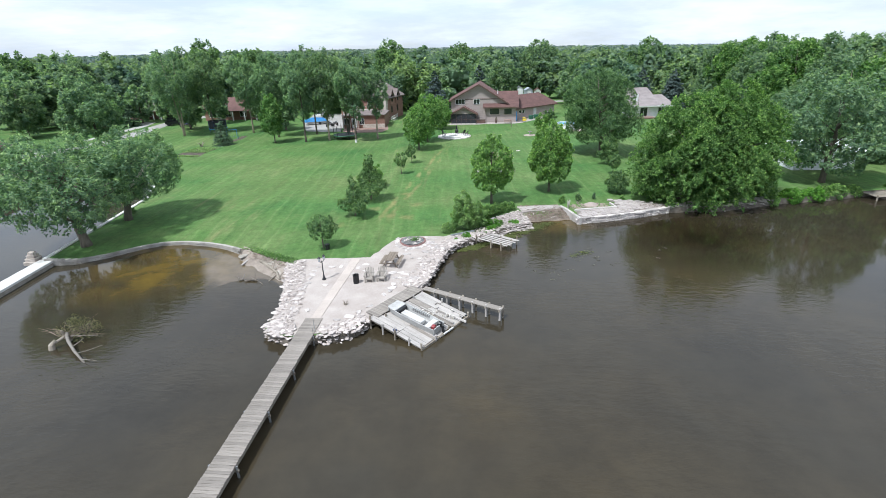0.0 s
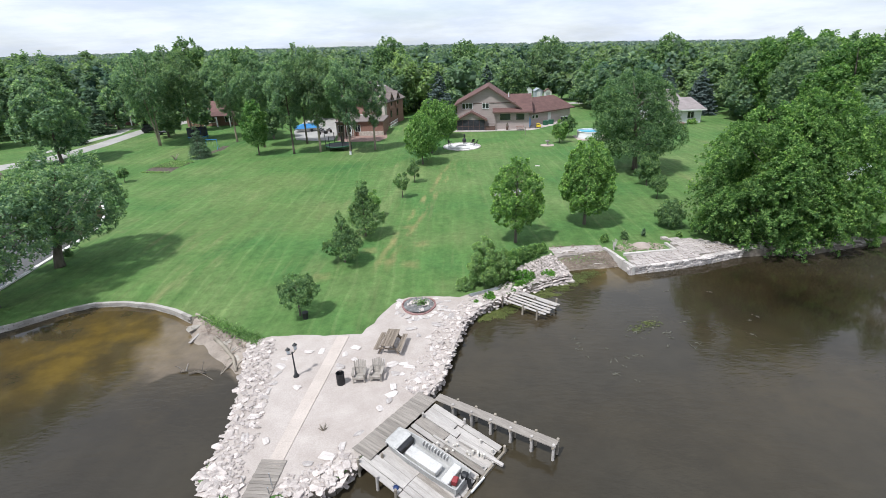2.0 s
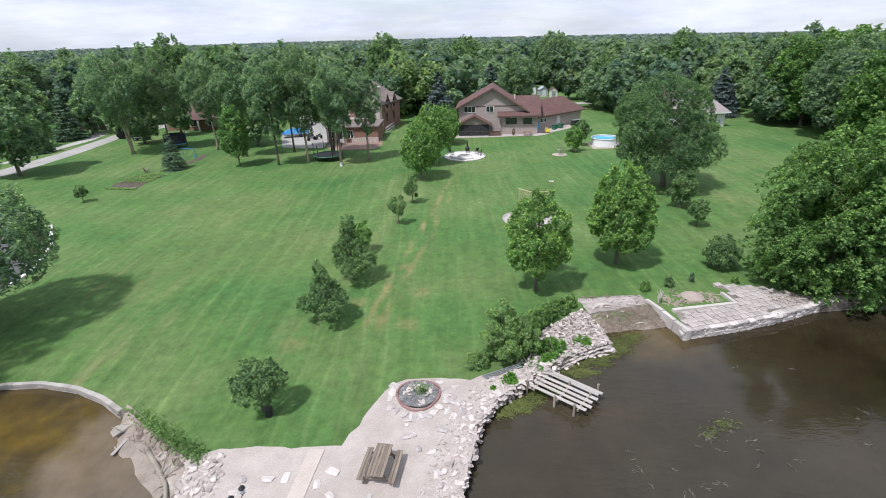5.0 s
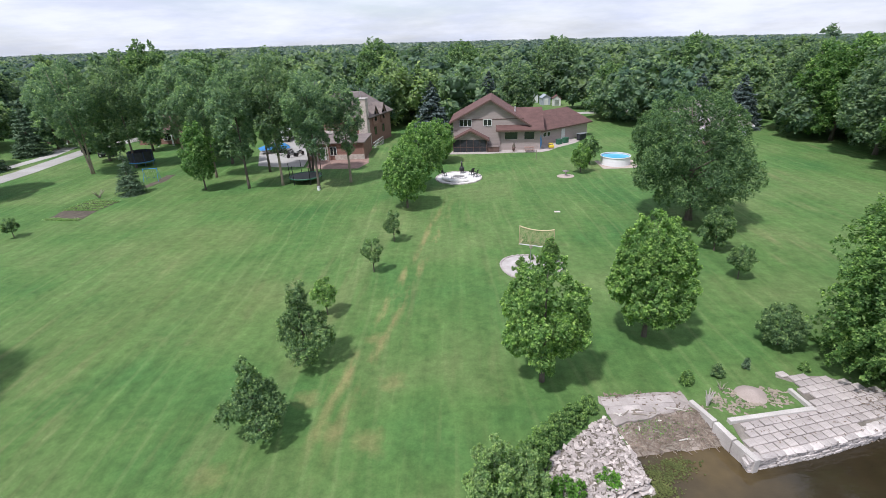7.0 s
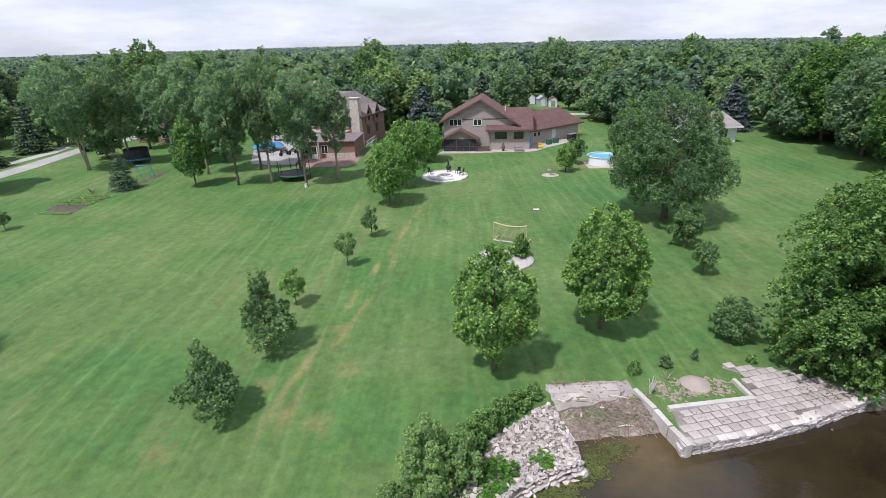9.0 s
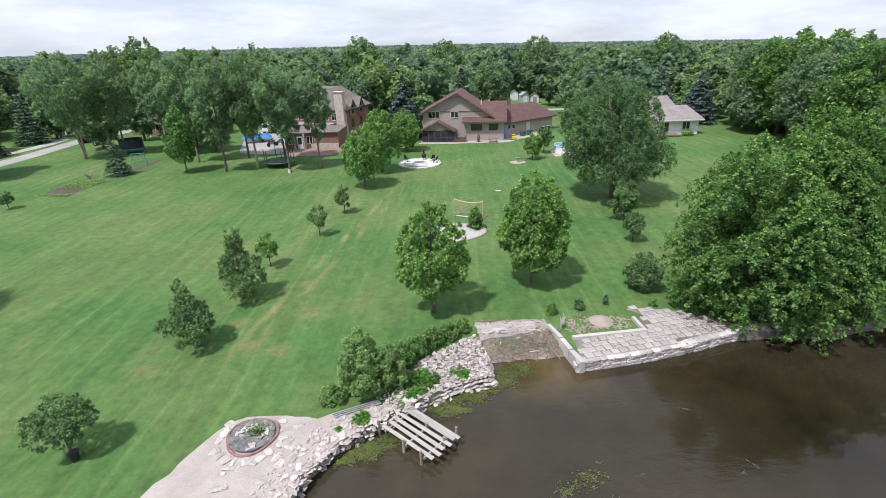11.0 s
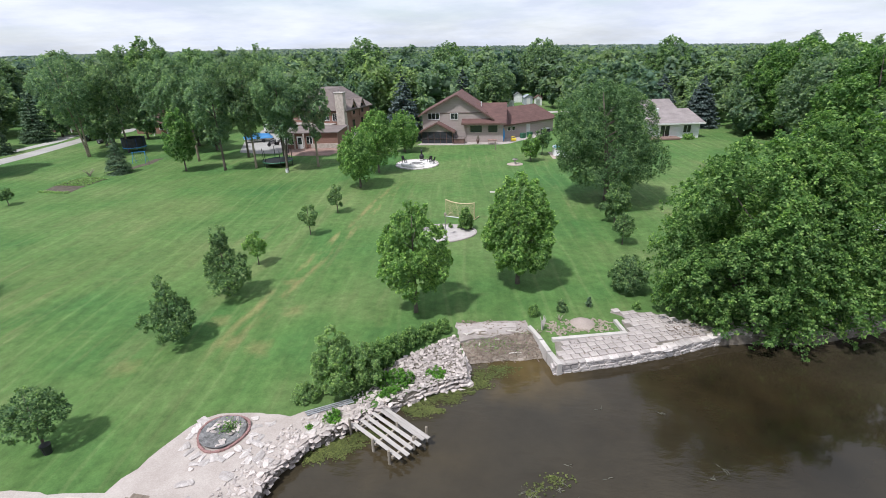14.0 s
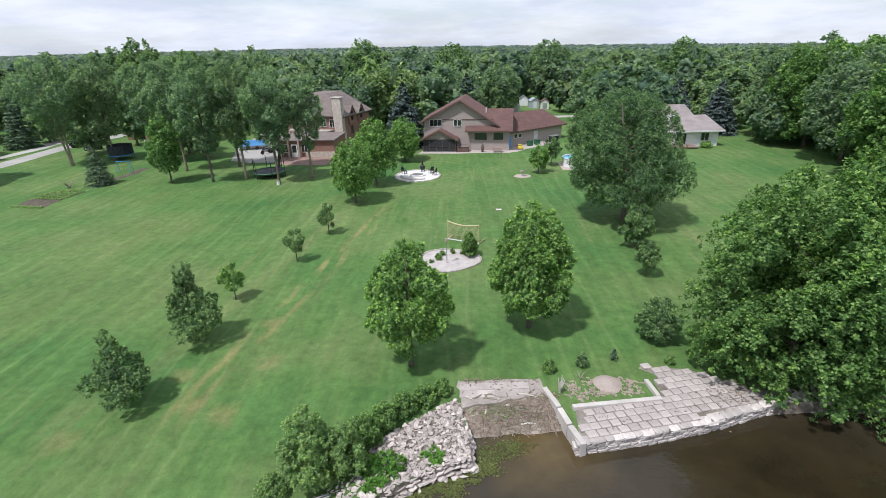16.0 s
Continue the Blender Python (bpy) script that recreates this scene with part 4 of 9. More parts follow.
tree("ash_tree", (42.6, 56.6), 13.6, 13.5, 1.0, "round", LEAF_ASH, "large grey-green tree with ragged hanging foliage at the water", 32, 0.9, 12, 0.26, 0.38, 0.3, 18, 0.3, 0.12, hang=1.2, lobes=26, lobe=0.32)
# tall trees in a row before the neighbours' houses
ROW = [(-54.3, 101.7, 16.0, 12.0, 3.0, 2), (-49.4, 104.6, 15.6, 10.0, 3.2, 1), (-33.2, 97.0, 15.2, 9.0, 3.4, 1), (-26.1, 90.7, 15.0, 7.8, 3.0, 1), (-22.0, 91.7, 15.4, 8.6, 3.2, 2),
       (-16.7, 89.5, 13.8, 8.2, 3.0, 1), (-13.2, 92.2, 12.4, 6.0, 2.8, 1), (-26.4, 99.4, 14.0, 8.0, 3.0, 1), (-40.5, 103.0, 15.0, 9.5, 3.0, 1), (-19.5, 96.5, 13.5, 7.5, 3.0, 2)]
for i, (x, y, h, w, foot, stems) in enumerate(ROW):
    tree("ash_tree", (x, y), h + 0.6, w * 1.15, foot + 0.7, "vase", LEAF_ASH if i % 3 != 1 else LEAF_WOOD, "tall thin-crowned shade tree with a bare lower trunk", 40 + i, 0.85, 12, 0.25, 0.38, 0.16, 14, 0.42, 0.08, stems, group="shade trees in a row", narrow=0.55, lobes=22, lobe=0.36, rise=0.9, bark=BARK if i % 2 else BARK_PALE)
tree("maple_tree", (-31.8, 90.7), 9.0, 4.8, 1.2, "egg", LEAF_MAPLE, "slender bright green maple before the tall trees", 52, 1.0, 12, 0.24, 0.36, 0.1, 8, 0.2, tint=-0.45, lobes=26, lobe=0.42)
spruce((-41.0, 89.8), 5.3, 3.4, LEAF_SPRUCE, "small full spruce at the edge of the lawn", 53, leaf=0.22)
tree("ash_tree", (-63.1, 88.8), 13.2, 12.5, 1.8, "round", LEAF_ASH, "broad grey-green shade tree beside the drive", 54, 0.9, 12, 0.42, 0.5, 0.25, 14, 0.3, 0.12, lobes=22, lobe=0.33)
tree("oak_tree", (-44.1, 75.1), 2.1, 2.0, 0.6, "round", LEAF_OAK, "thin young sapling on the lawn by the canal", 55, 0.7, 10, 0.2, 0.22, 0.04, 6, 0.3, 0.05, lobes=8)
# willows on the point
tree("willow_tree", (-31.9, 41.2), 10.2, 13.0, 2.3, "round", LEAF_WILLOW, "old willow with a thick trunk and a wide ragged grey-green crown", 56, 1.15, 13, 0.26, 0.4, 0.38, 22, 0.3, 0.15, hang=0.4, lean=(-1.6, 0.4), narrow=0.5, lobes=13, lobe=0.42)
tree("willow_tree", (-32.5, 48.2), 9.4, 11.5, 2.4, "round", LEAF_WILLOW, "old leaning willow beside the canal wall", 57, 1.15, 13, 0.26, 0.4, 0.34, 22, 0.3, 0.15, hang=0.4, lean=(2.2, 0.6), narrow=0.5, lobes=13, lobe=0.42)
# bare dead limbs show in the willows' crowns
for base, turn in (((-31.0, 47.6, LAWN + 3.6), 20), ((-33.2, 42.0, LAWN + 4.2), 160)):
    ob = thing("dead_limb", base, "bare bleached limbs in the willow's crown", "branch", turn)
    for k in range(6):
        a, l = -0.6 + 0.3 * k, 2.6 + 0.4 * (k % 3)
        part("limb", Shape().tube([(0, 0, 0), (l * 0.5 * math.cos(a), l * 0.5 * math.sin(a), 1.0 + 0.3 * (k % 2)), (l * math.cos(a), l * math.sin(a), 2.2 + 0.5 * (k % 3))], [0.09, 0.06, 0.015], 6), BLEACHED, ob)

# woods along the right-hand boundary and behind the houses
WOOD_EDGE = [(55, 67, 15), (57, 77, 16), (65, 72, 16), (57, 88, 16.5), (58, 98, 16.5), (66, 94, 17), (59, 108, 17), (66, 84, 17), (60, 116, 16.5), (68, 112, 17), (74, 100, 17), (64, 62, 14), (74, 80, 16), (78, 66, 15), (60, 58, 11)]
for i, (x, y, h) in enumerate(WOOD_EDGE):
    tree("maple_tree", (x, y), h - 1.3, h * 0.8, 0.6, "egg" if i % 2 else "round", LEAF_GREAT if i % 3 == 0 else LEAF_WOOD, "tall leafy tree in the dense boundary wood", 60 + i, 0.95, 10, 0.4 if x < 62 else 0.6, 0.5 if x < 62 else 0.75, 0.28, 8, 0.2, 0.25, group="boundary wood", tint=0.04 * (i % 3) - 0.14, lobes=30, lobe=0.34)
for i, (x, y, h, w) in enumerate([(-3.2, 112.5, 10.6, 6.0), (7.0, 126.0, 11.0, 5.0), (44.5, 122.0, 9.5, 5.5), (51.5, 121.0, 9.0, 5.5)]):
    spruce((x, y), h, w * 1.3, LEAF_BLUE, "blue spruce behind the house", 80 + i, leaf=0.5, rings=26)


def blob(rng, n):
    bm = bmesh.new()
    bmesh.ops.create_icosphere(bm, subdivisions=n + 1, radius=1)
    v = np.array([tuple(p.co) for p in bm.verts])
    f = np.array([[q.index for q in face.verts] for face in bm.faces])
    bm.free()
    return v * rng.uniform(0.72, 1.12, (len(v), 1)), f


def woods(name, places, size, per, label, seed, lobes, detail, material, core=0.8, spread=1.0):
    """Many far trees as one piece: each a crown of lobes with whorls of leaves round a rough core darkened in place of
    inner shade; size is the whorl's share of the tree's height.
    """
    rng = np.random.default_rng(seed)
    kinds = []
    for i in range(10):
        shape = ("round", "egg", "round", "dome", "egg", "round", "vase", "egg", "vase", "round")[i]
        p, nrm, c, way, tone, sizes, cl, rl = crown_points(rng, 0.06, 1.0, 0.86, shape, 0.95, per, size * 0.9, size, 0.2, 0.0, 0.0, lobes, 0.40 if lobes < 10 else 0.34)
        cv, cf, n = [], [], 0
        for k in range(lobes):
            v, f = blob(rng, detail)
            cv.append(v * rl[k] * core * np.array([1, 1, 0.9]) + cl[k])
            cf.append(f + n)
            n += len(v)
        kinds.append((p, nrm, way, tone, sizes, np.concatenate(cv), np.concatenate(cf)))
    P, N, W, S, T, CV, CF, CT = [], [], [], [], [], [], [], []
    off = 0
    for x, y, z, h, hue in places:
        p, nrm, way, tone, sizes, cv, cf = kinds[rng.integers(10)]
        a = rng.uniform(0, 2 * np.pi)
        rot = np.array([[np.cos(a), -np.sin(a), 0], [np.sin(a), np.cos(a), 0], [0, 0, 1]])
        fat = rng.uniform(0.85, 1.3) * spread
        k = np.array([h * fat, h * fat, h])
        P.append((p @ rot.T) * k + [x, y, z])
        N.append(nrm @ rot.T)
        W.append(way @ rot.T)
        S.append(sizes * h)
        T.append(tone + hue)
        CV.append((cv @ rot.T) * k + [x, y, z])
        CF.append(cf + off)
        # the cores' lower tint paints the shade between the whorls
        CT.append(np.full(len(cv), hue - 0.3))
        off += len(cv)
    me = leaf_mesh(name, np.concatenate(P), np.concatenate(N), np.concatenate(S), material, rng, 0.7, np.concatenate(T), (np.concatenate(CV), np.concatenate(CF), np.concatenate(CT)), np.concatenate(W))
    tagged(new(name, me), label, "woods", kind="stuff")


def scatter(seed, y0, y1, step, h, reach, clear):
    """Tree places on a jittered grid, left out where clear(x, y) holds."""
    rng = np.random.default_rng(seed)
    out = []
    y = y0
    while y < y1:
        x = -reach(y)
        while x < reach(y):
            xx, yy = x + rng.uniform(-0.7, 0.7) * step, y + rng.uniform(-0.7, 0.7) * step
            hh = h * np.clip(rng.normal(0.93, 0.15 if y < 210 else 0.08 if y < 1000 else 0.04), 0.6, 1.3)
            if yy < 260:
                hh -= max(0.0, 0.01 * (yy - 115) + 0.014 * xx) * (0.7 if yy < 165 else 0.3)
            if not clear(xx, yy):
                out.append((xx, yy, land_height(xx, yy) - 0.3, hh, float(np.clip(rng.normal(-0.05, 0.42), -0.8, 0.8))))
            x += step
        y += step
    return out


def garden_plots(x, y):
    """Open ground round the houses, the roads and the sheds."""
    if -34 < x < 34 and y < 129 or 34 <= x < 54 and y < 122:
        return True
    if 13 < x < 31 and y < 172:            # sheds and their lawn
        return True
    if x < -45 and y < 112 + 0.0 * x:
        return True
    if -90 < x < -66 and y < 140:          # the drive
        return True
    if -68 < x < -34 and y < 134:          # brick ranch house
        return True
    if x < -100 and y < 150:
        return True
    return 52 < x < 75 and 180 < y < 230   # a field beyond the trees


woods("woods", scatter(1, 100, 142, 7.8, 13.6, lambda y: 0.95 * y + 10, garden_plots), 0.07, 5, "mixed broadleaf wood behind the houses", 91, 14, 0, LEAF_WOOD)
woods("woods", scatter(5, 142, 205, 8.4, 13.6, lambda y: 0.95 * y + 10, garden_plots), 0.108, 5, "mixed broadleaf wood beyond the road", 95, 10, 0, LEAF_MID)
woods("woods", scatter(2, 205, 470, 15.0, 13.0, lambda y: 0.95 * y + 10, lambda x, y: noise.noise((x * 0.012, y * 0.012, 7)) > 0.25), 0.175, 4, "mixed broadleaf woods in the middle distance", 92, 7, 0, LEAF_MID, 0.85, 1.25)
woods("woods", scatter(3, 470, 1500, 44.0, 14.0, lambda y: 0.95 * y, lambda x, y: noise.noise((x * 0.006, y * 0.006, 9)) > 0.25), 0.28, 3, "far woods out to the horizon", 93, 5, 0, LEAF_HAZED, 0.95, 1.9)
woods("woods", scatter(4, 1500, 3600, 105.0, 16.0, lambda y: 0.95 * y, lambda x, y: False), 0.35, 2, "woods on the low ridge at the horizon", 94, 4, 0, LEAF_HAZED, 1.1, 3.2)
# single tall trees that stand out above the wood
for i, (x, y, h, w) in enumerate([(-68.0, 146.0, 19.5, 12.0), (-76.5, 149.0, 18.0, 7.0), (-16.6, 150.0, 18.0, 12.0), (-104.0, 140.0, 17.5, 14.0), (-128.0, 150.0, 18.0, 15.0), (-38.0, 140.0, 16.5, 12.0), (57.0, 152.0, 16.5, 14.0), (30.0, 178.0, 17.0, 14.0), (3.0, 164.0, 16.5, 12.0), (83.0, 130.0, 15.5, 14.0), (-52.0, 137.0, 16.5, 11.0), (14.0, 138.0, 12.5, 9.0), (34.0, 141.0, 11.0, 8.0)]):
    tree("oak_tree", (x, y), h, w, 1.5, "round", LEAF_OAK if i % 2 == 0 else LEAF_WOOD, "tall dark tree that stands out above the wood", 200 + i, 1.15, 9, 0.56, 0.7, 0.3, 6, 0.1, 0.1, lobes=34, lobe=0.36)
# trees and shrubs beside the neighbours' drive
for i, (x, y, h, w) in enumerate([(-79.0, 108.0, 9.0, 8.0), (-88.0, 103.0, 12.0, 11.0), (-97.0, 113.0, 14.0, 12.0), (-90.0, 122.0, 14.0, 12.0), (-106.0, 119.0, 15.0, 13.0), (-72.0, 131.0, 12.0, 9.0), (-66.0, 117.5, 9.0, 6.0), (-45.0, 121.0, 13.0, 8.0), (-54.3, 117.8, 9.5, 6.0), (-40.0, 110.0, 9.0, 8.0), (-34.5, 105.5, 8.0, 6.0), (-57.5, 110.5, 7.0, 7.0), (-75.5, 122.5, 9.0, 8.0)]):
    tree("maple_tree", (x, y), h, w, 0.8, "round", LEAF_WOOD if i % 2 else LEAF_ASH, "leafy tree beside the neighbours' drive", 220 + i, 0.95, 10, 0.55, 0.66, 0.2, 6, 0.25, 0.2, lobes=18, lobe=0.36)
spruce((-72.5, 104.5), 6.0, 4.2, LEAF_SPRUCE, "dark spruce beside the drive", 230, leaf=0.36)
spruce((-76.0, 117.0), 9.0, 6.0, LEAF_SPRUCE, "broad dark spruce before the porch house", 231, leaf=0.42)

# ---- the gravel point ----
def flat(name, outline, z, material, label, category, kind="structure", skirt=0.25):
    from mathutils.geometry import tessellate_polygon
    s = Shape()
    s.add([(x, y, z) for x, y in outline], tessellate_polygon([[Vector((x, y, 0)) for x, y in outline]]))
    n = len(outline)
    s.add([(x, y, z) for x, y in outline] + [(x, y, z - skirt) for x, y in outline], [(i, (i + 1) % n, n + (i + 1) % n, n + i) for i in range(n)])
    return whole(name, s, material, label, category, kind)


def ragged(outline, step, rough, seed):
    """The outline with more points, each pushed about a little."""
    rng = random.Random(seed)
    out = []
    n = len(outline)
    for i in range(n):
        a, b = Vector(outline[i]), Vector(outline[(i + 1) % n])
        k = max(1, int((b - a).length / step))
        out += [tuple(a.lerp(b, j / k) + Vector((rng.uniform(-rough, rough), rng.uniform(-rough, rough)))) for j in range(k)]
    return out


def inside(p, loop):
    x, y = p
    hit = False
    for (x0, y0), (x1, y1) in zip(loop, loop[1:] + loop[:1]):
        if (y0 > y) != (y1 > y) and x < (x1 - x0) * (y - y0) / (y1 - y0) + x0:
            hit = not hit
    return hit


SPIT = [(-12.4, 36.6), (-11.6, 34.0), (-11.0, 31.7), (-10.5, 29.5), (-10.5, 27.0), (-9.75, 26.4), (-8.8, 26.02), (-7.2, 26.22), (-6.0, 26.42), (-5.17, 26.92), (-4.2, 28.1), (-3.05, 29.6), (-1.85, 31.6), (-1.05, 33.0), (-0.77, 34.6), (-0.07, 37.2), (0.42, 39.0),
        (1.3, 40.4), (3.05, 41.8), (3.2, 42.6), (1.7, 42.5), (0.0, 41.8), (-1.6, 41.95), (-3.4, 41.9), (-4.4, 41.0), (-5.3, 38.6), (-5.9, 37.4), (-8.0, 37.3), (-11.3, 37.4)]
flat("pavement_1", ragged(SPIT, 0.5, 0.09, 1), LAWN + 0.03, GRAVEL, "pale crushed gravel on the stone point", "gravel")
path_bed = flat("pavement_2", [(-8.1, 27.5), (-7.5, 27.5), (-6.55, 37.2), (-7.25, 37.2)], LAWN + 0.04, PATH_STONE, "narrow smooth concrete path across the gravel", "path", skirt=0.1)
LAUNCH = [(7.37, 49.95), (7.55, 48.85), (7.68, 48.0), (9.6, 48.5), (11.7, 49.15), (11.65, 50.25)]
launch_bed = flat("pavement_3", ragged(LAUNCH, 0.3, 0.08, 2), LAWN + 0.03, LAUNCH_BED, "cracked concrete launch slab strewn with dead leaves", "slab")
for i in range(7):
    y0, y1 = 27.5 + i * 1.385, 27.5 + (i + 1) * 1.385 - 0.006
    e = lambda y, k: ((-8.1, -7.5)[k] + (0.85, 0.95)[k] * (y - 27.5) / 9.7, y)
    part("slab", Shape().prism([e(y0, 0), e(y0, 1), e(y1, 1), e(y1, 0)], LAWN + 0.042, LAWN + 0.06), PATH_STONE, path_bed)


rng = random.Random(44)
for r in range(4):
    for c in range(5):
        x, y = 7.95 + c * 0.88 + rng.uniform(-0.02, 0.02), 48.42 + r * 0.55 + 0.06 * c + rng.uniform(-0.015, 0.015)
        corners = [(x - 0.435, y - 0.285), (x + 0.435, y - 0.245), (x + 0.43, y + 0.28), (x - 0.43, y + 0.24)]
        if sum(inside(q, LAUNCH) for q in corners) >= 3:
            part("slab", Shape().prism(corners, LAWN + 0.034, LAWN + 0.046 + rng.uniform(0, 0.008)), SLAB, launch_bed)


# ---- stones ----
def stone_meshes(count, material, seed, flatness=0.6, name="rock"):
    """Angular broken stones about one metre across, to be scaled."""
    rng = random.Random(seed)
    out = []
    for _ in range(count):
        bm = bmesh.new()
        for _ in range(15):
            d = Vector((rng.gauss(0, 1), rng.gauss(0, 1), rng.gauss(0, 1)))
            m = max(abs(d.x), abs(d.y), abs(d.z))
            d = d / m * 0.5 * rng.uniform(0.75, 1.0)
            bm.verts.new((d.x, d.y * rng.uniform(0.7, 0.9), d.z * flatness))
        r = bmesh.ops.convex_hull(bm, input=bm.verts)
        bmesh.ops.delete(bm, geom=list({g for g in r["geom_unused"] + r["geom_interior"] if isinstance(g, bmesh.types.BMVert)}), context="VERTS")
        me = bpy.data.meshes.new(name)
        bm.to_mesh(me)
        bm.free()
        me.materials.append(material)
        out.append(me)
    return out


ROCKS = stone_meshes(14, ROCK, 5)
FLAGS = stone_meshes(8, LIMESTONE, 6, 0.16, "flagstone")


DARK_ROCKS = stone_meshes(6, STONE_DARK, 15)


def under_pier(p):
    return p.y < 28.1 and abs(p.x + 7.86 + 0.061 * (27.5 - p.y)) < 0.78


def bank_rocks(name, label, line, inland, count, small, large, seed, foot=-0.15, side=1, top=LAWN, meshes=None):
    """Loose broken stones that cover the slope along a line of the shore."""
    rng = random.Random(seed)
    ob = thing(name, (line[0][0], line[0][1], 0), label, "rocks")
    lengths = [(Vector(b) - Vector(a)).length for a, b in zip(line, line[1:])]
    # a close course at the waterline first, then the loose ones above it
    course = int(sum(lengths) / (small + large) * 4.4)
    for i in range(course + count):
        k = rng.choices(range(len(lengths)), lengths)[0]
        a, b = Vector(line[k]), Vector(line[k + 1])
        d = (b - a).normalized()
        normal = Vector((-d.y, d.x)) * side
        u = rng.random() ** 1.15 if i >= course else rng.uniform(0.0, 0.11)
        off = u * (inland + 0.16) - 0.16
        along = rng.random()
        if i < course:
            d_all = (i + rng.uniform(0.2, 0.8)) / course * sum(lengths)
            k = 0
            while k < len(lengths) - 1 and d_all > lengths[k]:
                d_all -= lengths[k]
                k += 1
            a, b, along = Vector(line[k]), Vector(line[k + 1]), min(1.0, d_all / lengths[k])
            d = (b - a).normalized()
            normal = Vector((-d.y, d.x)) * side
        p = a.lerp(b, along) + normal * off
        if under_pier(p):
            continue
        size = rng.uniform(small, large) * (1.2 if u < 0.3 else 1.0)
        z = foot + (top + 0.05 - foot) * min(1.0, (off + 0.16) / 0.22) + rng.uniform(-0.03, 0.03)
        if i < course:
            z = rng.uniform(0.05, top + 0.02) if i % 2 else top + rng.uniform(-0.12, 0.05)
        one = new("rock", rng.choice(meshes or ROCKS))
        one.parent = ob
        one.matrix_basis = pose(p.x - line[0][0], p.y - line[0][1], z, rng.uniform(-18, 18), rng.uniform(-18, 18), rng.uniform(0, 360)) @ Matrix.Diagonal((size * rng.uniform(0.8, 1.5), size, size * rng.uniform(0.35, 0.6), 1))
    return ob


bank_rocks("stone_bank", "loose pale limestone on the bank beside the muddy cove", [(-12.3, 36.9), (-11.6, 34.0), (-11.0, 31.7), (-10.5, 29.5), (-10.6, 27.0)], 1.35, 290, 0.13, 0.34, 1, side=1)
bank_rocks("stone_bank", "tumbled limestone blocks round the foot of the pier", [(-10.7, 27.2), (-9.9, 26.3), (-8.8, 25.9), (-7.2, 26.0), (-6.0, 26.2), (-5.1, 26.7), (-4.3, 28.0)], 1.0, 230, 0.15, 0.42, 2, side=1)
bank_rocks("stone_bank", "loose limestone along the curved lake edge", [(-1.9, 31.8), (-1.1, 33.2), (-0.8, 34.7), (-0.1, 37.3)], 0.85, 130, 0.13, 0.34, 3, side=1)
bank_rocks("stone_bank", "loose limestone between the fire pit and the short dock", [(-0.1, 37.3), (0.4, 39.1), (1.3, 40.4), (3.0, 41.6), (4.5, 42.85)], 1.2, 190, 0.13, 0.34, 4, side=1)


def small_stones(line, inland, count, seed, side, label):
    """Small broken stones that fill the gaps, too many to count."""
    rng = random.Random(seed)
    s = Shape()
    lengths = [(Vector(b) - Vector(a)).length for a, b in zip(line, line[1:])]
    shapes = [([tuple(v.co) for v in me.vertices], [tuple(p.vertices) for p in me.polygons]) for me in ROCKS]
    for _ in range(count):
        k = rng.choices(range(len(lengths)), lengths)[0]
        a, b = Vector(line[k]), Vector(line[k + 1])
        d = (b - a).normalized()
        u = rng.random()
        p = a.lerp(b, rng.random()) + Vector((-d.y, d.x)) * side * (u * (inland + 0.16) - 0.16)
        if under_pier(p):
            continue
        z = -0.12 + (LAWN + 0.17) * min(1.0, u * (inland + 0.16) / 0.22) + rng.uniform(-0.02, 0.01)
        q = rng.uniform(0.06, 0.17)
        m = pose(p.x, p.y, z, rng.uniform(-30, 30), rng.uniform(-30, 30), rng.uniform(0, 360)) @ Matrix.Diagonal((q * 1.3, q, q * 0.8, 1))
        v, f = rng.choice(shapes)
        s.add([m @ Vector(w) for w in v], f)
    me = bpy.data.meshes.new("small_stones")
    me.from_pydata(s.v, [], s.f)
    me.materials.append(ROCK)
    tagged(new("small_stones", me), label, "stones", kind="stuff")


small_stones([(-12.3, 36.9), (-11.6, 34.0), (-11.0, 31.7), (-10.5, 29.5), (-10.6, 27.0), (-9.9, 26.3), (-8.8, 25.9)], 1.5, 600, 31, 1, "small broken limestone on the bank beside the cove")
small_stones([(-9.9, 26.3), (-8.8, 25.9), (-7.2, 26.0), (-6.0, 26.2), (-5.1, 26.7), (-4.3, 28.0)], 1.2, 380, 32, 1, "small broken limestone round the foot of the pier")
small_stones([(-1.9, 31.8), (-1.1, 33.2), (-0.8, 34.7), (-0.1, 37.3), (0.4, 39.1), (1.3, 40.4), (3.0, 41.6), (4.5, 42.9), (6.3, 44.1), (8.1, 44.9)], 1.5, 1000, 33, 1, "small broken limestone along the lake edge")

bank_rocks("stone_bank", "dark stones on the shaded bank under the great maple", [(23.6, 49.1), (27.6, 48.9), (33.4, 50.5)], 1.2, 80, 0.2, 0.6, 6, side=1, meshes=DARK_ROCKS)
RUBBLE = [(4.4, 43.0), (6.3, 44.2), (8.1, 44.95), (8.0, 46.1), (7.7, 47.4), (7.45, 48.6), (6.2, 47.7), (4.7, 46.4), (3.75, 45.4), (3.7, 44.3)]


flat("bank_rubble", ragged(RUBBLE, 0.4, 0.06, 6), LAWN + 0.01, BANK, "dark earth and broken stone under the rubble heap", "rubble", skirt=0.8)


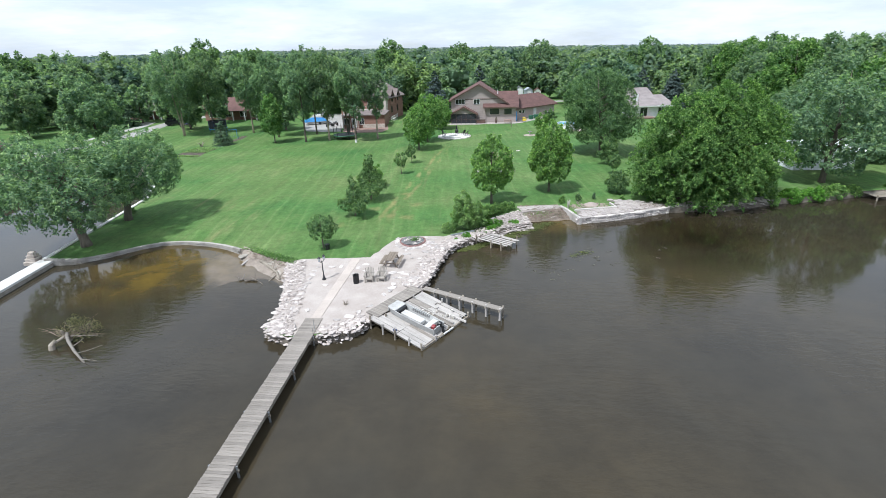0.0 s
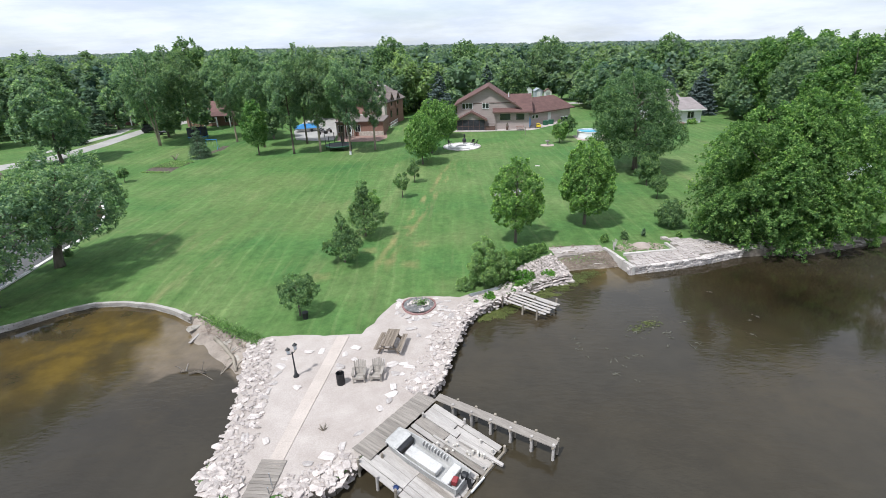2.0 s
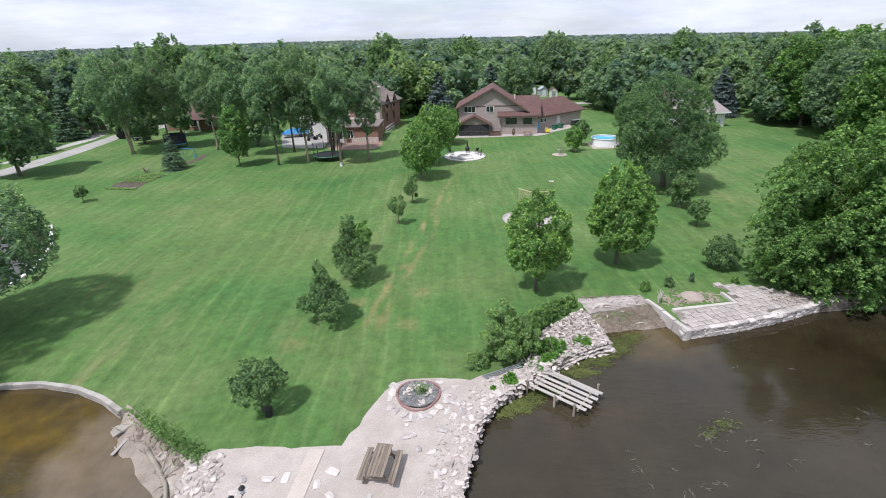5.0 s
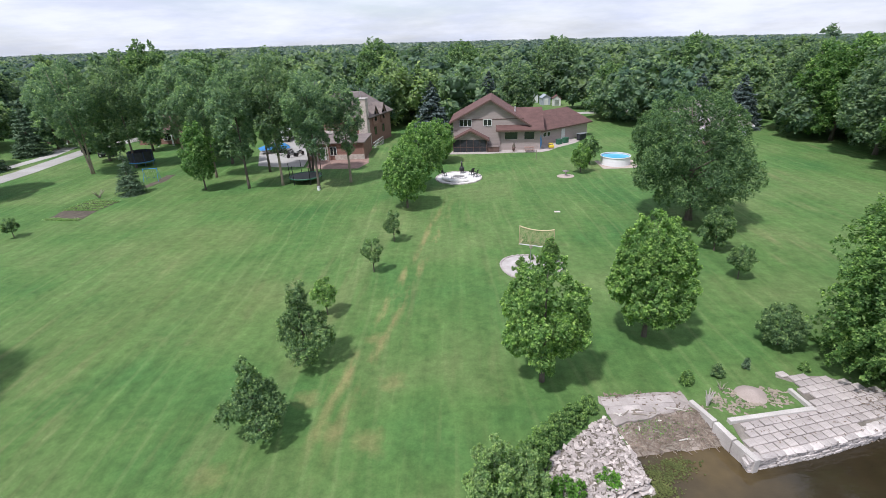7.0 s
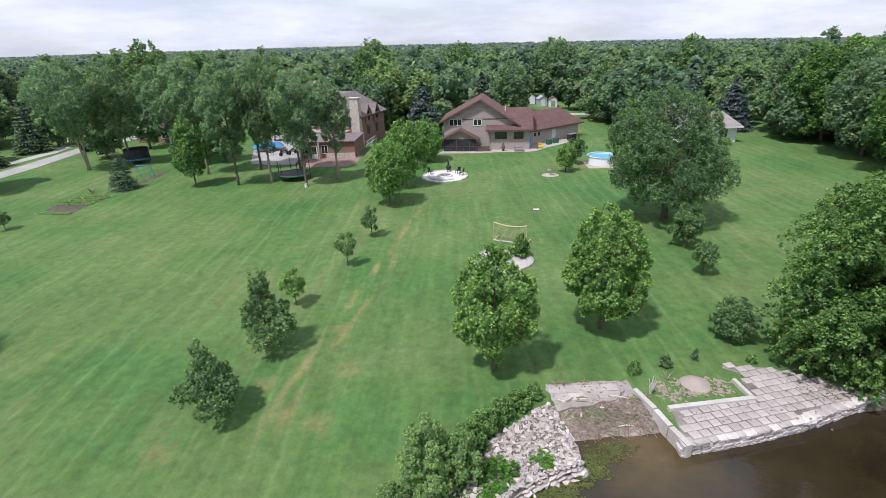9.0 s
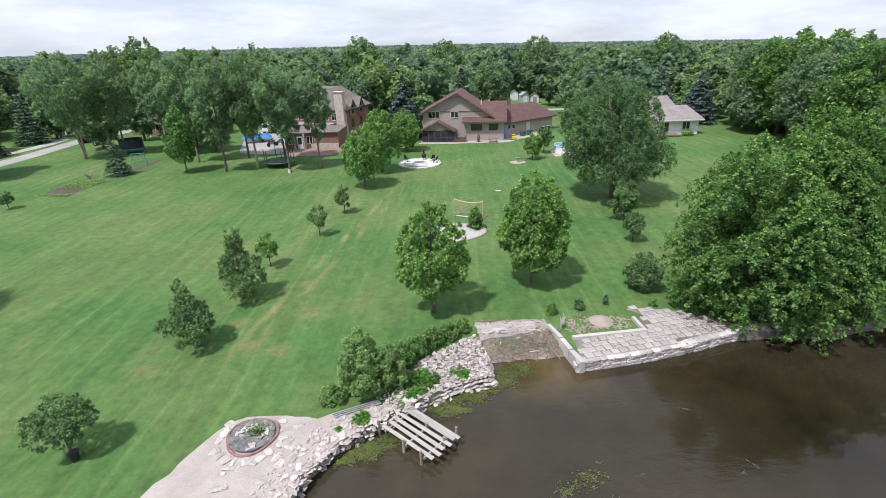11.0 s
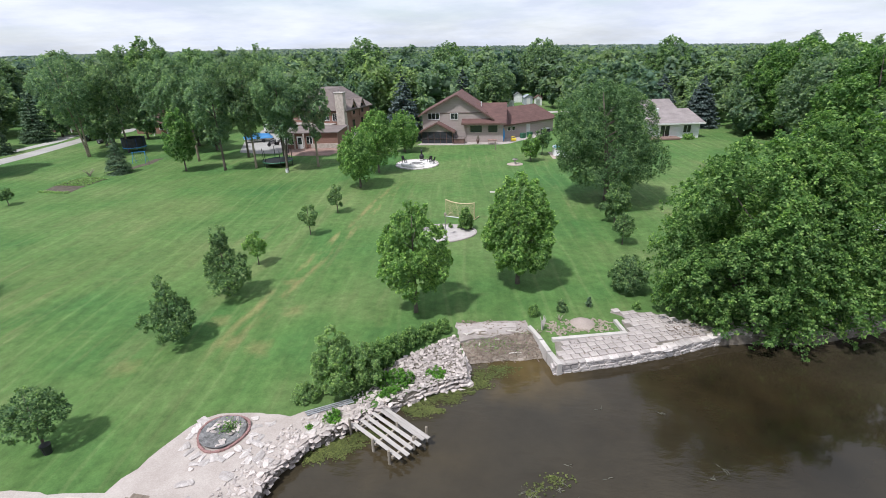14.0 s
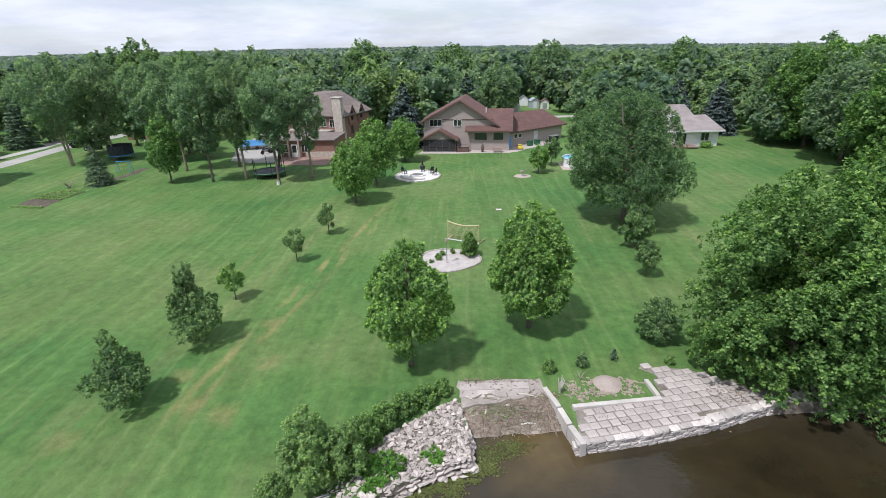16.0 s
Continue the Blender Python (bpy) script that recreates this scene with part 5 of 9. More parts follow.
def rubble():
    """Broken stone on the bank: large blocks hold the front, smaller pieces lie behind, chips fill the gaps."""
    rng = random.Random(9)
    ob = thing("rubble_heap", (6.3, 46.0, 0), "heap of broken pale concrete and limestone on the bank", "rocks")
    n = 0
    while n < 290:
        p = (rng.uniform(3.7, 8.2), rng.uniform(43, 48.6))
        if not inside(p, RUBBLE):
            continue
        size = rng.uniform(0.12, 0.3)
        one = new("rock", rng.choice(ROCKS))
        one.parent = ob
        one.matrix_basis = pose(p[0] - 6.3, p[1] - 46.0, LAWN + 0.04 + rng.uniform(-0.02, 0.06), rng.uniform(-18, 18), rng.uniform(-18, 18), rng.uniform(0, 360)) @ Matrix.Diagonal((size * 1.35, size, size * 0.55, 1))
        n += 1
    edge = [Vector((4.35, 42.95)), Vector((6.3, 44.12)), Vector((8.12, 44.88)), Vector((8.05, 46.4)), Vector((7.7, 47.9))]
    for back, z, wide in ((-0.12, 0.08, 0.5), (-0.04, 0.27, 0.42), (0.03, 0.46, 0.38), (0.1, 0.66, 0.36)):
        for a, b in zip(edge, edge[1:]):
            inward = Vector((-(b - a).y, (b - a).x)).normalized() * back
            d = rng.uniform(0, 0.2)
            while d < (b - a).length:
                w = rng.uniform(0.6, 1.25) * wide
                p = a.lerp(b, min(1, (d + w / 2) / (b - a).length)) + inward * rng.uniform(0.7, 1.3)
                one = new("rock", rng.choice(ROCKS))
                one.parent = ob
                one.matrix_basis = pose(p.x - 6.3, p.y - 46.0, z + rng.uniform(-0.04, 0.04), rng.uniform(-14, 14), rng.uniform(-14, 14), math.degrees(math.atan2(b.y - a.y, b.x - a.x)) + rng.uniform(-40, 40)) @ Matrix.Diagonal((w * 1.3, wide, wide * 0.62, 1))
                d += w * 0.95
    chips, shapes = Shape(), [([tuple(v.co) for v in me.vertices], [tuple(f.vertices) for f in me.polygons]) for me in ROCKS]
    n = 0
    while n < 1100:
        p = (rng.uniform(3.7, 8.2), rng.uniform(43, 48.6))
        if inside(p, RUBBLE):
            q = rng.uniform(0.06, 0.16)
            m = pose(p[0] - 6.3, p[1] - 46.0, LAWN + 0.02 + rng.uniform(0, 0.05), rng.uniform(-25, 25), rng.uniform(-25, 25), rng.uniform(0, 360)) @ Matrix.Diagonal((q * 1.4, q, q * 0.6, 1))
            v, f = rng.choice(shapes)
            chips.add([m @ Vector(w) for w in v], f)
            n += 1
    part("chip_fill", chips, ROCK, ob)["kind"] = "stuff"


rubble()


def flagstones():
    """Flat stones laid singly on the gravel; each is a thing."""
    rng = random.Random(4)
    spots = [(-9.6, 32.9, 0.42), (-9.6, 32.35, 0.42), (-9.75, 31.85, 0.42), (-9.75, 31.2, 0.45), (-9.7, 30.5, 0.42), (-9.65, 29.9, 0.42), (-9.6, 29.2, 0.45), (-9.6, 33.65, 0.45), (-9.7, 34.4, 0.5), (-9.7, 35.0, 0.4), (-9.57, 35.65, 0.35),
             (-8.55, 35.65, 0.5), (-7.8, 35.7, 0.45), (-5.95, 36.0, 0.45), (-6.4, 35.4, 0.4), (-6.45, 34.2, 0.5), (-5.8, 34.85, 0.4), (-4.3, 34.55, 0.6), (-3.65, 34.4, 0.55), (-3.05, 34.4, 0.4), (-2.75, 34.1, 0.5), (-1.45, 38.3, 0.55),
             (-1.95, 33.5, 0.6), (-3.4, 32.55, 0.45), (-3.35, 31.95, 0.45), (-3.5, 31.5, 0.45), (-3.85, 31.0, 0.45), (-3.1, 38.9, 0.35), (-2.65, 38.95, 0.35), (-2.1, 39.15, 0.35), (-4.0, 39.7, 0.3), (-4.05, 40.4, 0.3), (-3.95, 40.95, 0.35),
             (-8.6, 29.0, 0.35), (-8.3, 32.6, 0.4), (-5.7, 28.1, 0.55), (-6.4, 27.7, 0.45), (-5.2, 28.6, 0.4), (-4.6, 29.4, 0.4), (-1.2, 39.6, 0.4), (-0.9, 40.4, 0.4), (-1.4, 41.0, 0.35), (-2.2, 33.0, 0.4)]
    for k in range(19):
        a = k / 19 * 6.283 + rng.uniform(-0.08, 0.08)
        if not 0.9 < a < 2.3:
            spots.append((-2.66 + math.cos(a) * rng.uniform(1.36, 1.5), 40.62 + math.sin(a) * rng.uniform(1.36, 1.5), rng.uniform(0.34, 0.5)))
    spots += [(rng.uniform(-1.3, 1.4), rng.uniform(39.0, 41.9), rng.uniform(0.25, 0.5)) for _ in range(16)]
    spots += [(rng.uniform(-3.6, -1.4), rng.uniform(32.2, 38.6) - 0.0, rng.uniform(0.2, 0.42)) for _ in range(12)]
    for x, y, size in spots:
        if not inside((x, y), SPIT):
            continue
        ob = new("flagstone", rng.choice(FLAGS))
        size *= rng.uniform(0.85, 1.2)
        ob.matrix_basis = pose(x, y, LAWN + 0.05, rng.uniform(-2, 2), rng.uniform(-2, 2), rng.uniform(0, 360)) @ Matrix.Diagonal((size * 1.3, size, 0.5, 1))
        tagged(ob, "flat pale limestone slab lying on the gravel", "stone", "flagstones on the gravel")


flagstones()


# ---- piers and decks ----
def board_mesh(name, length, wide, thick, material, bevel=0.012):
    return Shape().box(0, 0, 0, length, wide, thick, 0, bevel).mesh(name, material)


def long_pier():
    ob = thing("pier", (-7.86, 27.5, 0), "long narrow pier of grey weathered boards over the lake", "pier", turn=-3.4)
    rng = random.Random(7)
    boards = [board_mesh("board", 1.1, 0.142, 0.04, BOARD_GREY) for _ in range(3)]
    for i in range(165):
        one = new("board", boards[i % 3])
        one.parent = ob
        one.matrix_basis = pose(rng.uniform(-0.015, 0.015), 0.35 - i * 0.155, 0.74 + rng.uniform(-0.004, 0.004), 0, 0, rng.uniform(-0.5, 0.5))
    for x in (-0.5, 0.5):
        part("stringer", Shape().box(x, -12.5, 0.55, 0.06, 25.6, 0.19), TIMBER, ob)
    for k in range(8):
        for x in (-0.58, 0.58):
            part("post", Shape().tube([(x, -1.6 - k * 3.2, -1.4), (x, -1.6 - k * 3.2, 0.72)], [0.05, 0.05], 8), METAL, ob, "thin metal pier post")
        part("cross_beam", Shape().box(0, -1.6 - k * 3.2, 0.44, 1.3, 0.09, 0.11), TIMBER, ob)
    for x, y, top in ((0.58, -1.0, 1.55), (0.55, -1.25, 1.1), (-0.62, -0.9, 1.2)):
        part("mooring_pole", Shape().tube([(x, y, -1.2), (x - 0.1, y + 0.02, top)], [0.025, 0.02], 6), METAL, ob, "leaning thin metal pole")


long_pier()


def boat_deck():
    """Old boat deck: a board walk, a bleached platform with gaps and posts, and a narrow arm."""
    ob = thing("boat_deck", (-4.6, 28.4, 0), "old bleached timber boat deck with uneven boards and posts", "deck", turn=-36.0)
    rng = random.Random(8)
    for i in range(30):
        part("walk_board", Shape().box(0.5, 0.02 + i * 0.148, 0.86 + rng.uniform(-0.006, 0.006), 1.06 + rng.uniform(-0.02, 0.03), 0.14, 0.04, 0, 0.01), BOARD_GREY, ob, "grey weathered board" if i == 0 else "")
    fall = lambda x: 0.84 - 0.145 * max(0.0, x - 0.9)      # the platform slopes down to the water
    s = -0.45
    while s < 4.2:
        w = rng.uniform(0.24, 0.34)
        cuts = [1.08, 1.08 + rng.uniform(1.3, 2.2), 4.78 + rng.uniform(-0.1, 0.2)] if s > 0.7 else [0.62 if s < 0.3 else 1.08, 2.9, 4.82]
        for a, b in zip(cuts, cuts[1:]):
            dz = rng.uniform(-0.02, 0.03) + (0.03 if s < 0.45 else 0.0) + (-0.04 if s > 2.6 and a > 2 else 0) - 0.04
            part("deck_board", Shape().beam((a, s + w / 2, fall(a) + dz), (b - 0.02, s + w / 2 + rng.uniform(-0.02, 0.02), fall(b) + dz), w - 0.014, 0.045), BOARD_PALE if rng.random() < 0.85 else BOARD_GREY, ob)
        s += w + (0.05 if rng.random() < 0.25 and s > 1.5 else 0.0)
    for i, (x, y) in enumerate([(0.7, -0.42), (1.8, -0.48), (2.8, -0.48), (3.9, -0.46), (4.8, -0.42), (4.86, 0.8), (4.9, 2.1), (4.9, 3.2), (4.95, 4.1), (2.8, 4.15), (1.3, 0.4), (1.15, 3.2)]):
        part("post", Shape().tube([(x, y, -1.4), (x + rng.uniform(-0.03, 0.03), y, fall(x) + rng.uniform(0.08, 0.3))], [0.075, 0.06], 9), BOARD_PALE if i % 2 else TIMBER, ob)
    for y in (-0.3, 1.2, 2.6, 4.0):
        part("joist", Shape().beam((1.0, y, fall(1.0) - 0.15), (4.8, y, fall(4.8) - 0.15), 0.09, 0.16), TIMBER, ob)
    part("edge_beam", Shape().beam((4.84, -0.45, fall(4.8) - 0.12), (4.95, 4.25, fall(4.8) - 0.12), 0.1, 0.18), TIMBER, ob)
    # short upright pegs and loose rails among the boards
    for k in range(16):
        x, y = rng.uniform(2.4, 4.6), rng.uniform(2.3, 3.8)
        part("peg", Shape().tube([(x, y, fall(x) - 0.02), (x + rng.uniform(-0.05, 0.05), y, fall(x) + rng.uniform(0.1, 0.24))], [0.045, 0.05], 7), BLEACHED, ob)
    part("loose_rail", Shape().beam((3.2, 3.2, fall(3.2) + 0.07), (5.35, 3.3, fall(5.3) + 0.14), 0.13, 0.1), BOARD_PALE, ob)
    part("loose_rail", Shape().beam((2.2, 2.65, fall(2.2) + 0.06), (4.75, 2.75, fall(4.75) + 0.06), 0.1, 0.07), BOARD_PALE, ob)
    part("loose_rail", Shape().beam((4.98, 1.5, fall(4.9)), (5.0, 2.4, fall(4.9)), 0.07, 0.07), WHITE, ob, "white pipe along the deck's edge")
    # the arm
    part("arm_deck", Shape().sheet([(0.95, 4.35, 0.92), (6.9, 4.86, 0.92), (6.85, 5.32, 0.92), (0.9, 4.82, 0.92)], 0.05), BOARD_GREY, ob)
    for k in range(6):
        x = 1.9 + k * 0.98
        for j, dy in enumerate((0.03, 0.44)):
            part("arm_post", Shape().tube([(x, 4.4 + (x - 0.95) * 0.086 + dy, -1.4), (x, 4.4 + (x - 0.95) * 0.086 + dy, 0.98)], [0.07, 0.065], 8), BOARD_PALE if j == 0 else TIMBER, ob)
        part("arm_beam", Shape().box(x, 4.63 + (x - 0.95) * 0.086, 0.76, 0.09, 0.6, 0.11), TIMBER, ob)


boat_deck()


def jon_boat():
    """Flat-bottomed aluminium boat drawn up on the deck, with a white bench cover and a small motor."""
    ob = thing("rowing_boat", (-4.6, 28.4, 0.84), "small flat-bottomed grey boat with white seats drawn up on the deck", "boat", turn=-36.0)
    ob.matrix_basis = pose(-4.45, 28.6, 0.99, 0, 8.2, -33.5) @ Matrix.Diagonal((0.9, 1.0, 0.9, 1))
    hull = Shape()
    xs = [1.15, 1.5, 2.5, 3.8, 5.0, 5.2]
    wide = [0.42, 0.55, 0.62, 0.63, 0.58, 0.56]
    lift = [0.22, 0.08, 0.0, 0.0, 0.0, 0.02]
    rows = []
    for x, w, z in zip(xs, wide, lift):
        rows.append([(x, 1.0 - w, 0.46), (x, 1.0 - w * 0.82, z), (x, 1.0 + w * 0.82, z), (x, 1.0 + w, 0.46), (x, 1.0 + w - 0.05, 0.46), (x, 1.0 + w * 0.82 - 0.05, z + 0.04), (x, 1.0 - w * 0.82 + 0.05, z + 0.04), (x, 1.0 - w + 0.05, 0.46)])
    hull.add([p for row in rows for p in row], [(i * 8 + k, i * 8 + (k + 1) % 8, (i + 1) * 8 + (k + 1) % 8, (i + 1) * 8 + k) for i in range(5) for k in range(8)])
    part("hull", hull, HULL, ob)
    part("bow_plate", Shape().box(1.2, 1.0, 0.05, 0.05, 0.86, 0.42), HULL, ob)
    part("transom", Shape().box(5.2, 1.0, 0.03, 0.05, 1.12, 0.45), HULL, ob)
    part("bow_deck", Shape().box(1.55, 1.0, 0.38, 0.7, 1.0, 0.09, 0, 0.02), WHITE_HULL, ob, "white bow deck")
    part("bow_locker", Shape().box(2.02, 0.98, 0.1, 0.2, 0.9, 0.34, 0, 0.02), BLACK, ob, "dark open locker")
    part("bench", Shape().box(3.15, 0.86, 0.08, 1.75, 0.5, 0.33, 0, 0.03), WHITE_HULL, ob, "long white bench box")
    part("bench", Shape().box(4.55, 1.02, 0.08, 0.4, 1.0, 0.3, 0, 0.03), WHITE_HULL, ob, "white stern bench")
    for k in range(9):
        part("rib", Shape().box(2.6 + k * 0.17, 1.5, 0.28, 0.05, 0.16, 0.2, 0, 0.01), WHITE_HULL, ob)
    part("fuel_can", Shape().box(4.85, 0.9, 0.1, 0.26, 0.3, 0.3, 20, 0.04), RED, ob, "red fuel can")
    part("motor_cowl", Shape().box(5.12, 1.2, 0.3, 0.3, 0.26, 0.34, 10, 0.06), BLACK, ob, "black outboard motor")
    part("motor_leg", Shape().beam((5.34, 1.2, 0.4), (5.5, 1.2, -0.1), 0.1, 0.14), BLACK, ob)


jon_boat()
ob = thing("bucket", (-2.62, 26.6, 0), "blue plastic bucket hung on a deck post", "bucket")
part("shell", Shape().tube([(0, 0, 0.42), (0, 0, 0.68)], [0.09, 0.11], 12), BLUE_DARK, ob, smooth=True)
part("handle", Shape().tube([(-0.13, 0, 0.71), (0, 0, 0.88), (0.13, 0, 0.71)], [0.01, 0.01, 0.01], 5), METAL, ob)


def stub_dock():
    ob = thing("dock", (2.95, 41.35, 0), "short dock of spaced pale planks on posts at the bank", "dock", turn=-39.8)
    for k, y in enumerate((0.05, 0.40, 0.72, 1.06, 1.42, 1.62)):
        part("plank", Shape().box(1.55 + (0.08 if k % 2 else -0.04), y + 0.06, 0.60 + 0.004 * k, 3.1, 0.19, 0.045, (0.6, -0.4, 0.2, 0.5, 0.0, -0.2)[k], 0.012), BOARD_PALE, ob)
    for x in (0.3, 1.6, 2.7):
        part("joist", Shape().box(x, 0.85, 0.48, 0.09, 1.8, 0.115), TIMBER, ob)
    for x, y, top in ((-0.05, -0.1, 1.0), (1.5, -0.08, 0.85), (2.55, -0.08, 0.85), (2.75, 1.16, 0.85), (1.6, 1.26, 0.85), (2.85, 1.86, 0.95), (0.1, 1.85, 0.8)):
        part("post", Shape().tube([(x, y, -1.4), (x, y, top)], [0.065, 0.06], 8), TIMBER, ob)


stub_dock()


# ---- things on the gravel ----
def adirondack(at, turn):
    """Slatted garden chair that faces its own -y."""
    ob = thing("garden_chair", (*at, LAWN + 0.03), "grey weathered slatted wooden garden chair on the gravel", "chair", turn, "garden chairs on the gravel")
    ob.scale = (0.92, 0.92, 0.9)
    for k in range(5):
        part("seat_slat", Shape().box(0, -0.36 + k * 0.125, 0.36 - k * 0.035, 0.54, 0.11, 0.025, 0, 0.006), CHAIR_WOOD, ob)
    for k in range(6):
        x, top = -0.25 + k * 0.1, 1.0 - abs(k - 2.5) * 0.05
        part("back_slat", Shape().beam((x * 0.9, 0.2, 0.2), (x * 1.25, 0.55, top), 0.085, 0.025), CHAIR_WOOD, ob)
    for x in (-0.33, 0.33):
        part("arm", Shape().box(x, -0.06, 0.56, 0.14, 0.74, 0.025, 0, 0.006), CHAIR_WOOD, ob)
        part("leg", Shape().box(x * 0.9, -0.36, 0, 0.09, 0.05, 0.56, 0, 0.006), CHAIR_WOOD, ob)
        part("leg", Shape().beam((x * 0.82, -0.38, 0.34), (x * 0.82, 0.55, 0.03), 0.03, 0.12), CHAIR_WOOD, ob)
    part("back_rail", Shape().beam((-0.33, 0.36, 0.57), (0.33, 0.36, 0.57), 0.06, 0.03), CHAIR_WOOD, ob)
    part("front_apron", Shape().box(0, -0.41, 0.24, 0.6, 0.025, 0.13, 0, 0.006), CHAIR_WOOD, ob)


adirondack((-5.2, 33.2), 3)
adirondack((-4.32, 33.3), -4)


def picnic_table():
    ob = thing("picnic_table", (-3.9, 35.95, LAWN + 0.03), "brown weathered wooden picnic table with two benches", "table", -8)
    ob.scale = (0.93, 0.93, 0.95)
    for k in range(5):
        part("top_board", Shape().box(-0.3 + k * 0.15, 0, 0.71, 0.138, 1.83, 0.04, 0, 0.008), TABLE_WOOD, ob)
    for s in (-1, 1):
        for k in range(2):
            part("bench_board", Shape().box(s * (0.62 + 0.145 * k), 0, 0.42, 0.135, 1.83, 0.04, 0, 0.008), TABLE_WOOD, ob)
        for y in (-0.62, 0.62):
            part("leg", Shape().beam((s * 0.22, y, 0.7), (s * 0.62, y, 0.0), 0.04, 0.1), TABLE_WOOD, ob)
    for y in (-0.66, 0.66):
        part("bench_bearer", Shape().box(0, y, 0.33, 1.5, 0.04, 0.09), TABLE_WOOD, ob)
        part("top_bearer", Shape().box(0, y, 0.62, 0.72, 0.04, 0.09), TABLE_WOOD, ob)


picnic_table()

ob = thing("litter_bin", (-6.1, 32.85, LAWN + 0.03), "black slatted metal litter bin on the gravel", "bin")
for k in range(18):
    a = k * math.pi / 9
    part("slat", Shape().box(0.2 * math.cos(a), 0.2 * math.sin(a), 0.03, 0.012, 0.058, 0.62, math.degrees(a)), BLACK, ob)
part("liner", Shape().tube([(0, 0, 0.02), (0, 0, 0.6)], [0.178, 0.183], 18, False), BLACK, ob)
part("base", Shape().tube([(0, 0, 0), (0, 0, 0.04)], [0.21, 0.21], 18), BLACK, ob)
for z in (0.12, 0.6):
    part("hoop", Shape().tube([(0, 0, z), (0, 0, z + 0.05)], [0.216, 0.216], 18, False), BLACK, ob)


def lamp_post():
    ob = thing("lamp_post", (-8.6, 33.5, LAWN + 0.03), "black garden lamp post with two lanterns on arms", "lamp post", 62)
    part("base", Shape().tube([(0, 0, 0), (0, 0, 0.05), (0, 0, 0.12), (0, 0, 0.4)], [0.16, 0.15, 0.09, 0.05], 12), BLACK, ob, smooth=True)
    part("pole", Shape().tube([(0, 0, 0.38), (0, 0, 1.5)], [0.042, 0.034], 10), BLACK, ob, smooth=True)
    part("arm", Shape().tube([(-0.24, 0, 1.49), (-0.12, 0, 1.41), (0, 0, 1.45), (0.12, 0, 1.41), (0.24, 0, 1.49)], [0.018] * 5, 7), BLACK, ob, smooth=True)
    for x in (-0.24, 0.24):
        lantern = part("lantern", Shape().tube([(x, 0, 1.49), (x, 0, 1.53), (x, 0, 1.55)], [0.03, 0.07, 0.085], 8), BLACK, ob)
        part("glass", Shape().tube([(x, 0, 1.55), (x, 0, 1.77)], [0.07, 0.1], 8), PALE_GLASS, lantern, "pale frosted glass pane")
        part("cap", Shape().tube([(x, 0, 1.77), (x, 0, 1.80), (x, 0, 1.88), (x, 0, 1.93)], [0.125, 0.12, 0.03, 0.012], 8), BLACK, lantern)


lamp_post()


def fire_pit():
    cx, cy = -2.66, 40.62
    ob = thing("fire_pit", (cx, cy, LAWN + 0.03), "oval fire pit ringed with red bricks and full of ash", "fire pit")
    brick = Shape().box(0, 0, 0, 0.2, 0.11, 0.10, 0, 0.015).mesh("brick", BRICK_RED)
    random.seed(8)
    n = 38
    for k in range(n):
        a = 2 * math.pi * k / n
        one = new("brick", brick)
        one.parent = ob
        one.matrix_basis = pose(1.06 * math.cos(a) * (1 + 0.05 * math.sin(3 * a)), 1.08 * math.sin(a) * (1 + 0.05 * math.sin(3 * a)), random.uniform(-0.02, 0.02), 0, 0, math.degrees(math.atan2(1.0 * math.cos(a), -1.06 * math.sin(a))) + random.uniform(-6, 6)) 
    bed = Shape()
    rings = [(0.02, 0.02), (0.35, 0.0), (0.65, 0.03), (0.93, 0.1)]
    pts = [(1.06 * r * math.cos(2 * math.pi * k / 24), 1.07 * r * math.sin(2 * math.pi * k / 24), z + random.uniform(0, 0.05)) for r, z in rings for k in range(24)]
    bed.add(pts, [(i * 24 + k, i * 24 + (k + 1) % 24, (i + 1) * 24 + (k + 1) % 24, (i + 1) * 24 + k) for i in range(3) for k in range(24)] + [tuple(range(24))])
    part("ash_bed", bed, ASH, ob, "grey ash and charcoal", smooth=True)
    pick = random.Random(6)
    for _ in range(34):          # pale stones thrown into the ash
        a, r = pick.uniform(-1.6, 3.2), pick.uniform(0.35, 0.85)
        q = pick.uniform(0.14, 0.3)
        one = new("stone", pick.choice(ROCKS))
        one.parent = ob
        one.matrix_basis = pose(r * math.cos(a), r * math.sin(a), 0.08, pick.uniform(-20, 20), pick.uniform(-20, 20), pick.uniform(0, 360)) @ Matrix.Diagonal((q * 1.3, q, q * 0.6, 1))
    rng = np.random.default_rng(3)
    k = 260
    p = np.stack([0.15 + rng.normal(0, 0.22, k), 0.25 + rng.normal(0, 0.2, k), 0.06 + rng.uniform(0, 0.2, k)], 1)
    part("weed_tuft", leaf_mesh("weed_tuft", p, rng.normal(size=(k, 3)) + [0, 0, 0.7], 0.09 * rng.uniform(0.6, 1.4, k), LEAF_SHRUB, rng), LEAF_SHRUB, ob, "green weeds in the ash")["kind"] = "stuff"


fire_pit()


